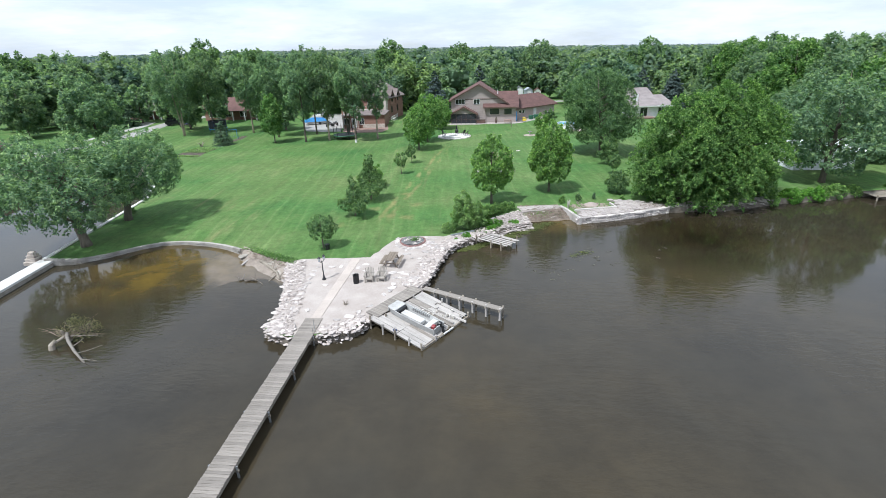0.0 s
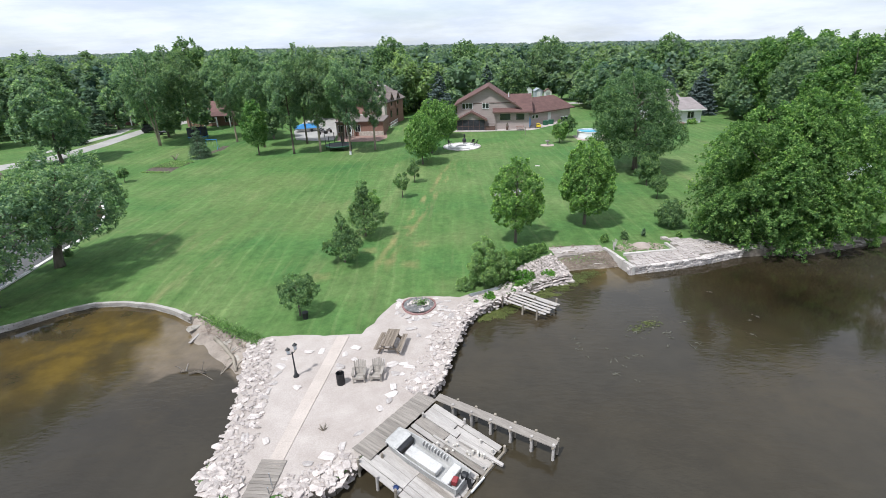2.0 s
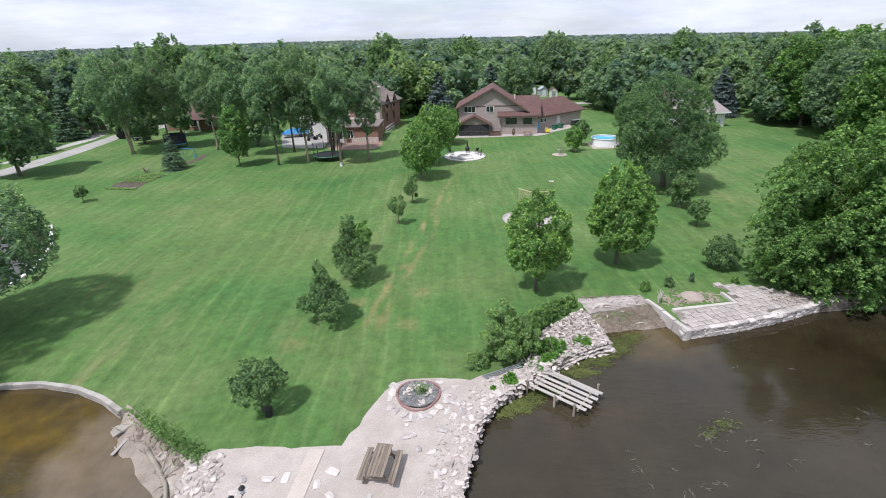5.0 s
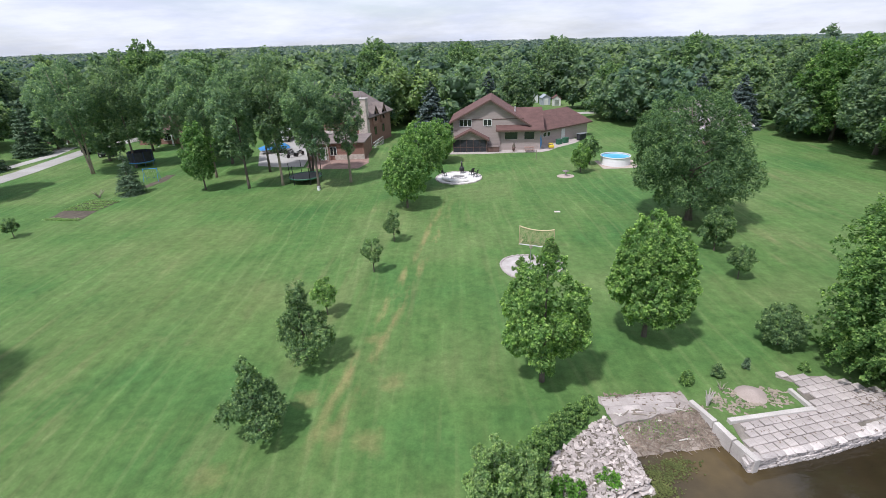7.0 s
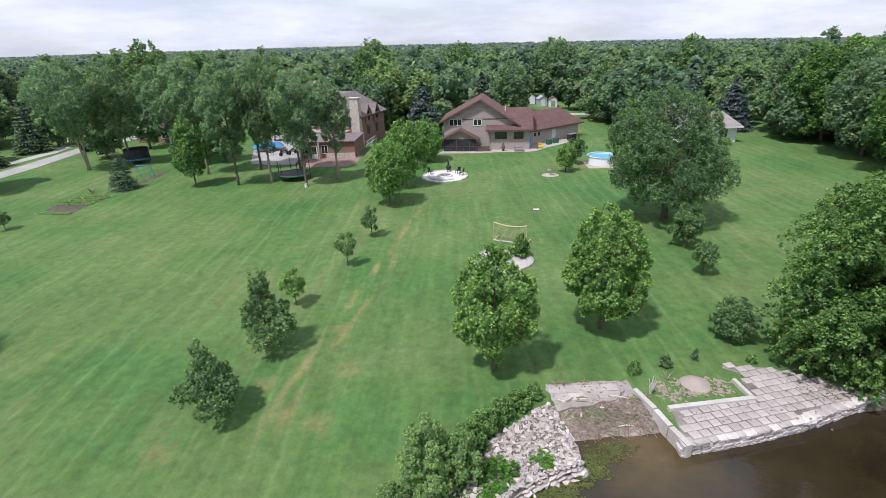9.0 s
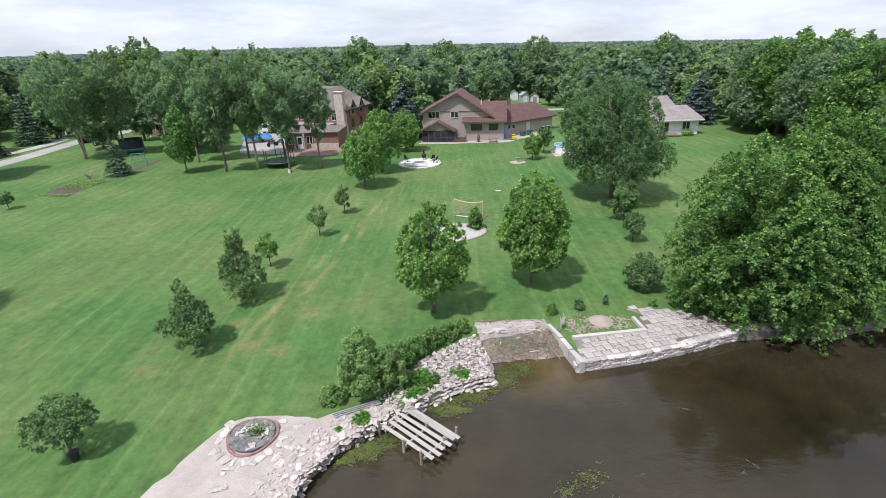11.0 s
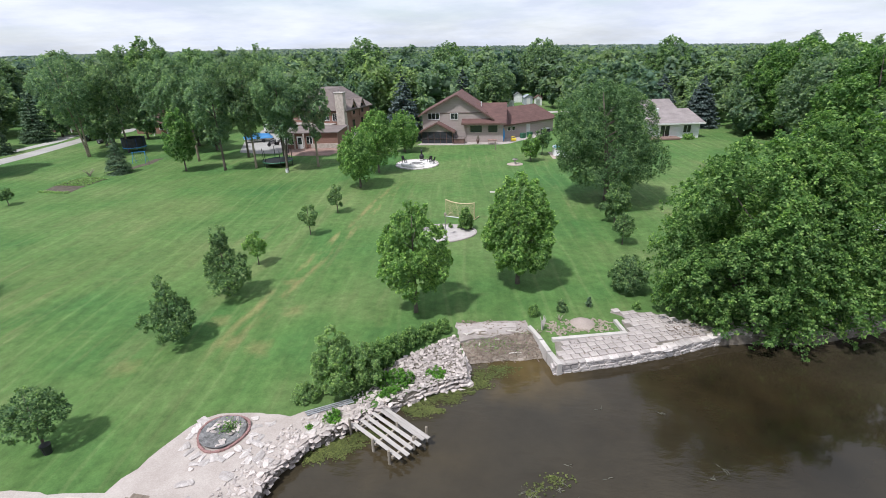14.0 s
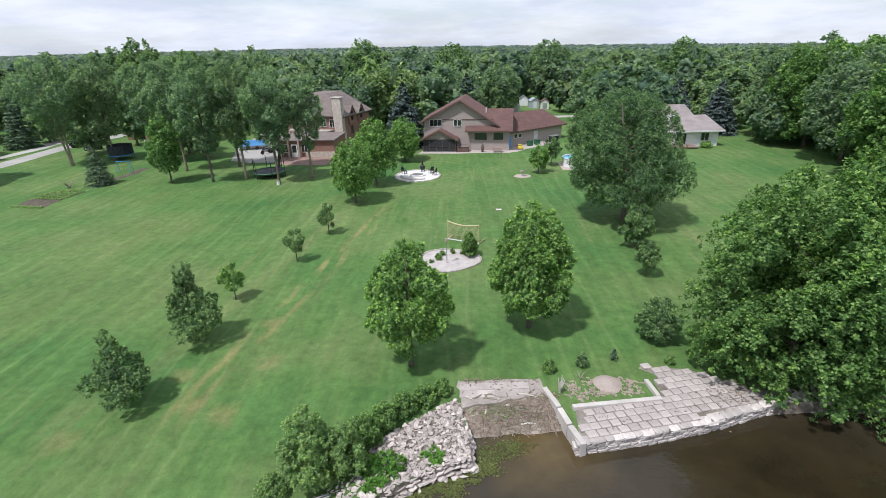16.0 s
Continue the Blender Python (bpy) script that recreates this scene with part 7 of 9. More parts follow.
bush((15.8, 52.0), 0.75, 0.5, LEAF_SPRUCE, "tiny dark conifer on the lawn", 127, 0.08)
bush((18.7, 51.8), 0.5, 0.7, LEAF_SHRUB, "small green bush beside the terrace", 128, 0.1)
rng = np.random.default_rng(77)
k = 1500
u = rng.uniform(0, 1, k) ** 0.6
p = np.stack([-17.0 + 5.2 * u + rng.normal(0, 0.16, k), 40.05 - 3.3 * u + rng.normal(0, 0.22, k), LAWN + np.abs(rng.normal(0, 0.07, k))], 1)
tagged(new("weed_fringe", leaf_mesh("weed_fringe", p, rng.normal(size=(k, 3)) * 0.7 + [0, 0, 0.8], 0.13 * rng.uniform(0.5, 1.5, k), LEAF_SHRUB, rng, 0.5)), "low fringe of rough weeds above the muddy beach", "weeds", kind="stuff")
def on_beach(r):
    u = r.random()
    return -16.4 + 4.0 * u + r.gauss(0, 0.3), 39.2 - 2.6 * u + r.gauss(0, 0.3), 0.56 + r.uniform(-0.06, 0.06)


strewn("reed_litter", 150, on_beach, LITTER, "dark washed-up sticks on the muddy beach", 67, 0.4, 0.035)
for i, (x, y, h, w, m) in enumerate([(33.6, 50.9, 1.3, 2.4, LEAF_SHRUB), (36.0, 51.3, 1.7, 3.0, LEAF_WEED), (38.6, 51.5, 1.6, 2.8, LEAF_WEED), (41.0, 52.2, 1.7, 3.0, LEAF_SHRUB), (43.2, 52.9, 1.3, 2.6, LEAF_SHRUB), (48.6, 53.9, 1.2, 2.6, LEAF_SHRUB), (51.4, 54.3, 1.4, 2.8, LEAF_SHRUB)]):
    bush((x, y), h, w, m, "leafy weeds hanging over the wooded shore", 150 + i, 0.17, "weed_clump", 0.1)
bush((-33.4, 50.4), 0.7, 0.9, LEAF_OAK, "small dark bush beside the willow", 135, 0.12)
for k in range(3):
    part("pipe", Shape().tube([(0.6 + k * 0.08, 41.95 - k * 0.1, LAWN + 0.1), (2.6 + k * 0.08, 42.85 - k * 0.1, LAWN + 0.14)], [0.035, 0.035], 8), METAL, thing("pipe", (0, 0, 0), "grey metal pipe lying on the stone bank", "pipe", group="pipes on the bank"))


def pond_weed(name, cx, cy, rx, ry, count, seed, label, size=0.16):
    rng = np.random.default_rng(seed)
    # the weed drifts in rafts: leaves gather round a few centres
    a, r = rng.uniform(0, 6.28, 26), np.sqrt(rng.uniform(0, 1, 26))
    mid = np.stack([cx + rx * r * np.cos(a), cy + ry * r * np.sin(a) + 0.6 * rx * r * np.cos(a)], 1)
    pick = rng.integers(0, 26, count)
    p = np.concatenate([mid[pick] + rng.normal(0, 1, (count, 2)) * rng.uniform(0.08, 0.26, 26)[pick][:, None] * np.array([1.5, 0.8]), LAKE + 0.008 + rng.uniform(0, 0.012, (count, 1))], 1)
    me = leaf_mesh(name, p, np.stack([rng.normal(0, 0.06, count), rng.normal(0, 0.06, count), np.ones(count)], 1), size * rng.uniform(0.5, 1.5, count), LEAF_POND, rng, 0.8)
    tagged(new(name, me), label, "pond weed", kind="stuff")


pond_weed("pond_weed", 2.75, 40.65, 1.6, 0.5, 2300, 1, "olive green floating weed at the stone bank", 0.09)
pond_weed("pond_weed", 7.0, 43.75, 2.1, 0.75, 3000, 2, "olive green floating weed before the rubble", 0.09)
pond_weed("pond_weed", 9.1, 45.5, 1.3, 0.6, 1300, 3, "floating weed at the foot of the launch ramp", 0.09)
pond_weed("pond_weed", 11.3, 38.8, 0.8, 0.4, 210, 4, "sparse pale weed on the open water", 0.09)
rng = random.Random(21)


def water_stalk(x, y, length, turn):
    """A dead, bent stalk of weed that floats half awash, with a few short side shoots."""
    s = Shape()
    bend = rng.uniform(-0.5, 0.5)
    path = [(length * (u - 0.5), bend * length * (u - 0.5) ** 2 + rng.uniform(-0.03, 0.03), -0.006 + 0.022 * math.sin(u * 9.0 + bend * 9)) for u in (0, 0.2, 0.4, 0.6, 0.8, 1)]
    s.tube(path, [0.006, 0.015, 0.022, 0.02, 0.014, 0.006], 6)
    for q in path[1:-1]:
        if rng.random() < 0.6:
            w = rng.choice((-1, 1)) * rng.uniform(0.07, 0.2)
            s.tube([q, (q[0] + abs(w) * 0.8, q[1] + w * 0.6, 0.03), (q[0] + abs(w) * 1.2, q[1] + w, 0.008)], [0.013, 0.011, 0.004], 5)
    whole("water_weed", s, POND_STALK, "bent grey-green stalk of dead weed floating on the lake", "water weed", at=(x, y, LAKE), turn=turn, group="weed stalks on the lake", smooth=True)


STALK_BEDS = [(11.1, 38.0, 1.3, 0.9, 13), (9.3, 35.3, 1.1, 0.5, 7), (7.2, 36.6, 1.2, 1.3, 6), (12.8, 38.0, 1.0, 1.8, 7), (16.5, 40.0, 2.5, 3.5, 5), (8.0, 33.6, 1.5, 0.6, 3)]
for cx, cy, rx, ry, n in STALK_BEDS:
    for _ in range(n):
        water_stalk(cx + rng.uniform(-rx, rx), cy + rng.uniform(-ry, ry), rng.uniform(0.2, 0.6), rng.choice((-25, -30, 10, 40, 100)) + rng.uniform(-20, 20))

# ---- houses ----
def window(parent, x, y, z, w, h, turn=0.0, panes=2, frame_material=None, deep=0.12, out=0.05):
    """A window let into a wall that faces local -y: frame, sill and each pane. x is its middle, z its foot."""
    fm = frame_material or WHITE
    m = pose(x, y, z, 0, 0, turn)
    ob = part("window", Shape().box(0, 0.02, 0, w, 0.04, h), GLASS, parent)
    ob.matrix_basis = m
    t = 0.07
    frame_ = Shape()
    for bx, bz, bw, bh in ((0, -t, w + 2 * t, t), (0, h, w + 2 * t, t), (-w / 2 - t / 2, 0, t, h), (w / 2 + t / 2, 0, t, h)):
        frame_.box(bx, -out / 2, bz, bw, out + 0.06, bh)
    part("window_frame", frame_, fm, ob)
    for k in range(panes):
        pw = w / panes
        part("pane", Shape().box(-w / 2 + pw * (k + 0.5), -0.015, 0.03, pw - 0.07, 0.02, h - 0.06), GLASS, ob)
    for k in range(1, panes):
        part("mullion", Shape().box(-w / 2 + w / panes * k, -0.03, 0, 0.06, 0.05, h), fm, ob)
    return ob


def gable_roof(parent, x0, x1, y0, y1, eave0, eave1, ridge_x, ridge, material, over=0.45, thick=0.16, name="roof"):
    """Two roof planes whose ridge runs along local y."""
    a0 = (x0 - over, eave0 - over * (ridge - eave0) / (ridge_x - x0))
    a1 = (x1 + over, eave1 - over * (ridge - eave1) / (x1 - ridge_x))
    ob = part(name, Shape().sheet([(a0[0], y0 - over, a0[1]), (ridge_x, y0 - over, ridge), (ridge_x, y1 + over, ridge), (a0[0], y1 + over, a0[1])], thick)
              .sheet([(ridge_x, y0 - over, ridge), (a1[0], y0 - over, a1[1]), (a1[0], y1 + over, a1[1]), (ridge_x, y1 + over, ridge)], thick), material, parent)
    for (ax, az) in (a0, a1):
        part("fascia", Shape().beam((ax, y0 - over - 0.02, az - 0.1), (ridge_x, y0 - over - 0.02, ridge - 0.1), 0.05, 0.26), TRIM_BROWN, ob)
    return ob


def main_house():
    ob = thing("house", (0.3, 109.9), "tan two-storey house with a red-brown shingle roof and a screened porch", "house", -4.5)
    ob.scale = (1.03, 1.0, 0.975)
    # tall gabled part
    s = Shape()
    s.add([(0, 0, -0.2), (11.3, 0, -0.2), (11.3, 0, 4.35), (5.75, 0, 7.95), (0, 0, 4.95), (0, 9, -0.2), (11.3, 9, -0.2), (11.3, 9, 4.35), (5.75, 9, 7.95), (0, 9, 4.95)],
          [(0, 1, 2, 3, 4), (5, 9, 8, 7, 6), (0, 5, 6, 1), (1, 6, 7, 2), (2, 7, 8, 3), (3, 8, 9, 4), (4, 9, 5, 0)])
    part("wall", s, SIDING, ob)
    part("trim_band", Shape().box(5.6, -0.03, 4.9, 10.6, 0.06, 0.12), TRIM_BROWN, ob)
    gable_roof(ob, 0, 11.3, 0, 9, 4.95, 4.35, 5.75, 8.1, SHINGLE, 0.65)
    # lower part to the right, its roof falling towards the lake
    part("wall", Shape().add([(7.4, -0.5, -0.2), (13.4, -0.5, -0.2), (13.4, -0.5, 3.5), (7.4, -0.5, 3.5), (7.4, 9, -0.2), (13.4, 9, -0.2), (13.4, 4.4, 5.9), (13.4, 9, 3.5), (7.4, 9, 3.5), (7.4, 4.4, 5.9)],
                             [(0, 1, 2, 3), (1, 5, 7, 6, 2), (4, 8, 7, 5), (0, 3, 9, 8, 4), (3, 2, 6, 9), (9, 6, 7, 8), (0, 4, 5, 1)]), SIDING, ob)
    part("roof", Shape().sheet([(6.6, -1.3, 3.35), (13.9, -1.3, 3.35), (13.9, 4.4, 6.15), (6.6, 4.4, 6.15)], 0.16).sheet([(6.6, 4.4, 6.15), (13.9, 4.4, 6.15), (13.9, 9.8, 3.3), (6.6, 9.8, 3.3)], 0.16), SHINGLE, ob)
    part("fascia", Shape().box(10.25, -1.32, 3.12, 7.3, 0.06, 0.26), TRIM_BROWN, ob)
    window(ob, 1.9, -0.01, 3.95, 1.85, 1.0, panes=3)
    window(ob, 5.3, -0.01, 3.95, 1.15, 0.95, panes=2)
    window(ob, 8.95, -0.51, 1.75, 1.9, 1.15, panes=1, frame_material=CHIMNEY)
    window(ob, 11.7, -0.51, 1.75, 1.5, 1.15, panes=1, frame_material=CHIMNEY)
    part("vent_pipe", Shape().tube([(9.6, 3.4, 5.4), (9.6, 3.4, 6.5)], [0.09, 0.09], 8), WHITE, ob)
    # screened porch
    part("porch_wall", Shape().add([(0.1, -2.0, 2.1), (5.2, -2.0, 2.1), (2.75, -2.0, 3.5), (0.1, -0.02, 2.1), (5.2, -0.02, 2.1), (2.75, -0.02, 3.5)], [(0, 1, 2), (3, 5, 4), (0, 3, 4, 1), (1, 4, 5, 2), (2, 5, 3, 0)]), SIDING, ob)
    gable_roof(ob, 0.1, 5.2, -2.0, -0.45, 2.25, 2.25, 2.75, 3.65, SHINGLE, 0.4, 0.12, "porch_roof")
    part("porch_screen", Shape().box(2.65, -1.98, 0.12, 5.0, 0.04, 1.95), SCREEN, ob, "dark insect screen")
    part("porch_screen", Shape().box(5.16, -1.0, 0.12, 0.04, 1.9, 1.95), SCREEN, ob)
    part("porch_floor", Shape().box(2.65, -1.0, -0.1, 5.2, 2.1, 0.2), CONCRETE, ob)
    for k in range(6):
        part("porch_post", Shape().box(0.12 + k * 1.015, -2.02, 0.1, 0.07, 0.08, 2.05), TRIM_BROWN, ob)
    part("porch_rail", Shape().box(2.65, -2.03, 0.85, 5.1, 0.05, 0.05), TRIM_BROWN, ob)
    # angled wing
    wing = part("wing", Shape().add([(0, 0, -0.2), (12.6, 0, -0.2), (12.6, 0, 2.7), (0, 0, 2.7), (0, 7, -0.2), (12.6, 7, -0.2), (12.6, 7, 2.7), (0, 7, 2.7), (0, 3.5, 4.75), (11.2, 3.5, 4.75)],
                                    [(0, 1, 2, 3), (1, 5, 6, 2), (4, 7, 6, 5), (0, 3, 8, 7, 4), (3, 2, 9, 8), (8, 9, 6, 7), (2, 6, 9), (0, 4, 5, 1)]), SIDING, ob)
    wing.matrix_basis = pose(13.2, 2.3, 0, 0, 0, 44)
    part("roof", Shape().sheet([(-1.2, -0.6, 2.55), (13.2, -0.6, 2.55), (11.3, 3.5, 4.95), (-1.2, 3.5, 4.95)], 0.16).sheet([(-1.2, 3.5, 4.95), (11.3, 3.5, 4.95), (13.2, 7.6, 2.55), (-1.2, 7.6, 2.55)], 0.16).sheet([(13.2, -0.6, 2.55), (13.2, 7.6, 2.55), (11.3, 3.5, 4.95)], 0.16), SHINGLE, wing)
    part("fascia", Shape().box(6.0, -0.62, 2.32, 14.4, 0.06, 0.24), TRIM_BROWN, wing)
    for x in (1.6, 2.6):
        w = part("window", Shape().box(x, -0.03, 1.35, 0.55, 0.05, 0.6), GLASS, wing)
        w = part("window_frame", Shape().box(x, -0.02, 1.27, 0.71, 0.03, 0.08).box(x, -0.02, 1.95, 0.71, 0.03, 0.08).box(x - 0.315, -0.02, 1.35, 0.08, 0.03, 0.6).box(x + 0.315, -0.02, 1.35, 0.08, 0.03, 0.6), WHITE, wing)
    part("door", Shape().box(6.2, -0.03, 0.0, 0.9, 0.06, 2.05, 0, 0.01), WHITE, wing, "white side door")
    # things along the wall are parts of no other thing
    deg = -4.5
    base = pose(0.3, 109.9, LAWN, 0, 0, deg)

    def near(name, x, y, label, category, turn=0.0):
        q = base @ Vector((x, y, 0))
        return thing(name, (q.x, q.y, LAWN + 0.03), label, category, deg + turn)
    k = near("hot_tub", 6.4, -1.2, "square brown hot tub with a dark cover against the house", "hot tub")
    part("tub_body", Shape().box(0, 0, 0, 1.9, 1.3, 0.75, 0, 0.05), TRIM_BROWN, k)
    part("tub_cover", Shape().box(0, 0, 0.75, 1.98, 1.38, 0.12, 0, 0.04), SHINGLE_BROWN, k)
    k = near("planter", 9.6, -1.6, "dark urn planter with a bare bush on the terrace", "planter")
    part("urn", Shape().tube([(0, 0, 0), (0, 0, 0.15), (0, 0, 0.3), (0, 0, 0.7)], [0.22, 0.14, 0.24, 0.3], 12), TRIM_BROWN, k, smooth=True)
    part("bush", Shape().tube([(0, 0, 0.65), (0, 0, 1.0), (0.05, 0, 1.35)], [0.26, 0.2, 0.05], 9), BARK, k)
    k = near("picnic_table", 12.0, -2.0, "small red-brown picnic table on the terrace", "table")
    part("tabletop", Shape().box(0, 0, 0.68, 1.5, 0.7, 0.05, 0, 0.01), PAVER, k)
    for sy in (-1, 1):
        part("bench", Shape().box(0, sy * 0.68, 0.4, 1.5, 0.25, 0.05, 0, 0.01), PAVER, k)
    for sx in (-0.55, 0.55):
        part("leg", Shape().beam((sx, -0.6, 0), (sx, 0.2, 0.68), 0.05, 0.09).beam((sx, 0.6, 0), (sx, -0.2, 0.68), 0.05, 0.09), PAVER, k)
    k = near("slide", 13.7, 0.3, "blue plastic kayak leaning upright on the wall", "kayak", 20)
    part("kayak_hull", Shape().tube([(0, -0.25, 0.05), (0, -0.15, 0.6), (0, 0.0, 1.3), (0, 0.1, 2.0), (0, 0.15, 2.5)], [0.12, 0.34, 0.4, 0.3, 0.06], 10), BLUE, k, smooth=True)
    k = near("toy_car", 15.6, 0.2, "yellow plastic toy on the terrace", "toy")
    part("toy_body", Shape().box(0, 0, 0.12, 0.9, 0.55, 0.45, 0, 0.08), YELLOW, k)
    part("toy_roof", Shape().box(-0.1, 0, 0.75, 0.6, 0.55, 0.08, 0, 0.03).box(-0.38, -0.22, 0.5, 0.06, 0.06, 0.3).box(-0.38, 0.22, 0.5, 0.06, 0.06, 0.3).box(0.15, -0.22, 0.5, 0.06, 0.06, 0.3).box(0.15, 0.22, 0.5, 0.06, 0.06, 0.3), YELLOW, k)
    for x in (17.2, 18.4):
        k = near("storage_box", x, 3.4 + (x - 17.2), "dark green plastic storage bin beside the wing", "bin", 42)
        part("bin_body", Shape().box(0, 0, 0, 0.9, 0.7, 0.75, 0, 0.05), GREEN_BOX, k)
        part("bin_lid", Shape().box(0, 0, 0.75, 0.96, 0.76, 0.08, 0, 0.03), GREEN_BOX, k)
    k = near("grill", 21.3, 6.6, "dark covered barbecue on the wing's deck", "grill", 42)
    part("grill_cover", Shape().box(0, 0, 0.05, 1.7, 0.8, 1.05, 0, 0.12), SCREEN, k)
    part("grill_shelf", Shape().box(0, -0.1, 1.1, 1.9, 0.9, 0.06, 0, 0.02), METAL, k)


main_house()
flat("pavement_6", [(-0.5, 106.9), (5.6, 106.4), (9.0, 106.8), (13.6, 106.4), (15.2, 107.2), (17.0, 109.4), (20.6, 112.6), (22.6, 115.5), (20.4, 116.8), (14.0, 111.4), (13.6, 108.4), (0.4, 110.2)], LAWN + 0.02, SLAB, "terrace of pale pinkish paving along the tan house", "terrace")


def brick_house():
    ob = thing("house", (-14.6, 115.0), "tall brown brick house with dormers and a stone chimney", "house", 73.5)
    ob.matrix_basis = pose(-14.3, 115.6, LAWN, 0, 0, 73.5)
    ob.scale = (0.9, 0.9, 0.94)
    # local x runs along the side wall away from the lake, local y to the left of it
    part("wall", Shape().box(5.2, 6.5, -0.2, 10.4, 13.0, 5.5), BRICK, ob)
    part("roof", Shape().sheet([(-0.6, -0.6, 5.2), (11.0, -0.6, 5.2), (8.6, 5.0, 9.0), (2.6, 5.0, 9.0)], 0.18).sheet([(-0.6, -0.6, 5.2), (2.6, 5.0, 9.0), (2.6, 9.0, 9.0), (-0.6, 13.6, 5.2)], 0.18)
         .sheet([(11.0, -0.6, 5.2), (11.0, 13.6, 5.2), (8.6, 9.0, 9.0), (8.6, 5.0, 9.0)], 0.18).sheet([(-0.6, 13.6, 5.2), (2.6, 9.0, 9.0), (8.6, 9.0, 9.0), (11.0, 13.6, 5.2)], 0.18).sheet([(2.6, 5.0, 9.0), (8.6, 5.0, 9.0), (8.6, 9.0, 9.0), (2.6, 9.0, 9.0)], 0.18), SHINGLE_BROWN, ob)
    part("soffit", Shape().box(5.2, 6.5, 4.92, 11.3, 13.9, 0.2), TRIM_BROWN, ob)
    for x in (2.9, 6.6):
        d = part("dormer", Shape().add([(x - 1.1, -0.25, 3.6), (x + 1.1, -0.25, 3.6), (x + 1.1, -0.25, 5.4), (x, -0.25, 6.9), (x - 1.1, -0.25, 5.4), (x - 1.1, 2.6, 3.6), (x + 1.1, 2.6, 3.6), (x + 1.1, 2.6, 5.4), (x, 2.6, 6.9), (x - 1.1, 2.6, 5.4)],
                                       [(0, 1, 2, 3, 4), (5, 9, 8, 7, 6), (0, 5, 6, 1), (1, 6, 7, 2), (2, 7, 8, 3), (3, 8, 9, 4), (4, 9, 5, 0)]), BRICK, ob)
        part("dormer_roof", Shape().sheet([(x - 1.35, -0.5, 5.2), (x, -0.5, 7.1), (x, 3.4, 7.1), (x - 1.35, 2.6, 5.2)], 0.12).sheet([(x, -0.5, 7.1), (x + 1.35, -0.5, 5.2), (x + 1.35, 2.6, 5.2), (x, 3.4, 7.1)], 0.12), SHINGLE_BROWN, d)
        part("arched_window", Shape().prism([(x - 0.4, -0.3), (x + 0.4, -0.3), (x + 0.4, -0.24), (x - 0.4, -0.24)], 4.2, 5.6).tube([(x, -0.3, 5.6), (x, -0.24, 5.6)], [0.4, 0.4], 16), GLASS, d)
    for x in (2.9, 6.6):
        window(ob, x, -0.01, 1.7, 0.8, 1.4, panes=1, frame_material=TRIM_BROWN)
    # the front, half hidden by the tall trees: walk-out doors below, windows above
    for y in (2.6, 4.6, 8.0, 10.5):
        window(ob, -0.01, y, 3.2, 1.1, 1.3, -90, 2, WHITE)
    for y in (3.4, 5.4, 8.8, 10.6):
        window(ob, -0.01, y, 0.1, 1.4, 2.0, -90, 2, WHITE)
    part("balcony", Shape().box(-1.1, 7.0, 2.5, 2.2, 9.0, 0.2), BOARD_PALE, ob)
    for y in (2.7, 5.6, 8.5, 11.3):
        part("balcony_post", Shape().box(-2.05, y, -0.1, 0.16, 0.16, 2.6), BOARD_PALE, ob)
    part("balcony_rail", Shape().box(-2.15, 7.0, 3.55, 0.08, 9.0, 0.08).box(-2.15, 7.0, 2.95, 0.05, 9.0, 0.05), BOARD_PALE, ob)
    chimney = part("chimney", Shape().box(-0.55, 0.7, -0.2, 1.3, 2.2, 2.6, 0, 0.05).box(-0.45, 0.7, 2.4, 1.1, 1.9, 6.1, 0, 0.05), CHIMNEY, ob, "tall chimney of pale rough stone")
    part("chimney_cap", Shape().box(-0.45, 0.7, 8.5, 1.35, 2.15, 0.18, 0, 0.03), CONCRETE, chimney)
    # a lower storey stands before it, brick and stone under a flat roof; laid out square to the lawn
    square = ob.matrix_basis.inverted() @ pose(-22.3, 105.6, LAWN)

    def lower(name, shape, material, label="", parent=None):
        one = part(name, shape, material, parent or ob, label)
        if parent is None:
            one.matrix_basis = square
        return one
    lower("lower_wall", Shape().box(4.35, 3.6, -0.2, 8.7, 7.2, 2.75), BRICK, "brown brick lower storey")
    lower("lower_base", Shape().box(6.4, -0.06, -0.1, 4.6, 0.16, 0.9), CHIMNEY, "pale stone base")
    lower("lower_roof", Shape().box(4.35, 3.5, 2.55, 9.1, 7.7, 0.14), SHINGLE_BROWN, "flat brown roof")
    door = lower("door", Shape().box(2.25, -0.04, 0.0, 1.0, 0.08, 2.05, 0, 0.01), WHITE, "pale glazed garden door")
    part("door_glass", Shape().box(2.25, -0.09, 0.75, 0.62, 0.02, 1.1), GLASS, door)
    for x in (0.7, 3.9):
        window(ob, x, -0.01, 0.8, 0.9, 1.2, panes=2).matrix_basis = square @ pose(x, -0.01, 0.8)
    for x in (0.1, 1.45, 3.1):
        lower("pillar", Shape().box(x, -0.5, -0.1, 0.22, 0.22, 2.65), CHIMNEY)
    part("antenna", Shape().tube([(0.3, 1.3, 8.6), (0.3, 1.3, 10.4)], [0.03, 0.02], 6), METAL, ob)
    ob2 = thing("railing", (-13.4, 113.6), "white railing beside the brick house", "railing", 74)
    part("rail", Shape().beam((0, 0, 0.9), (4.4, 0, 1.3), 0.06, 0.07), WHITE, ob2)
    part("rail", Shape().beam((0, 0, 0.35), (4.4, 0, 0.75), 0.06, 0.07), WHITE, ob2)
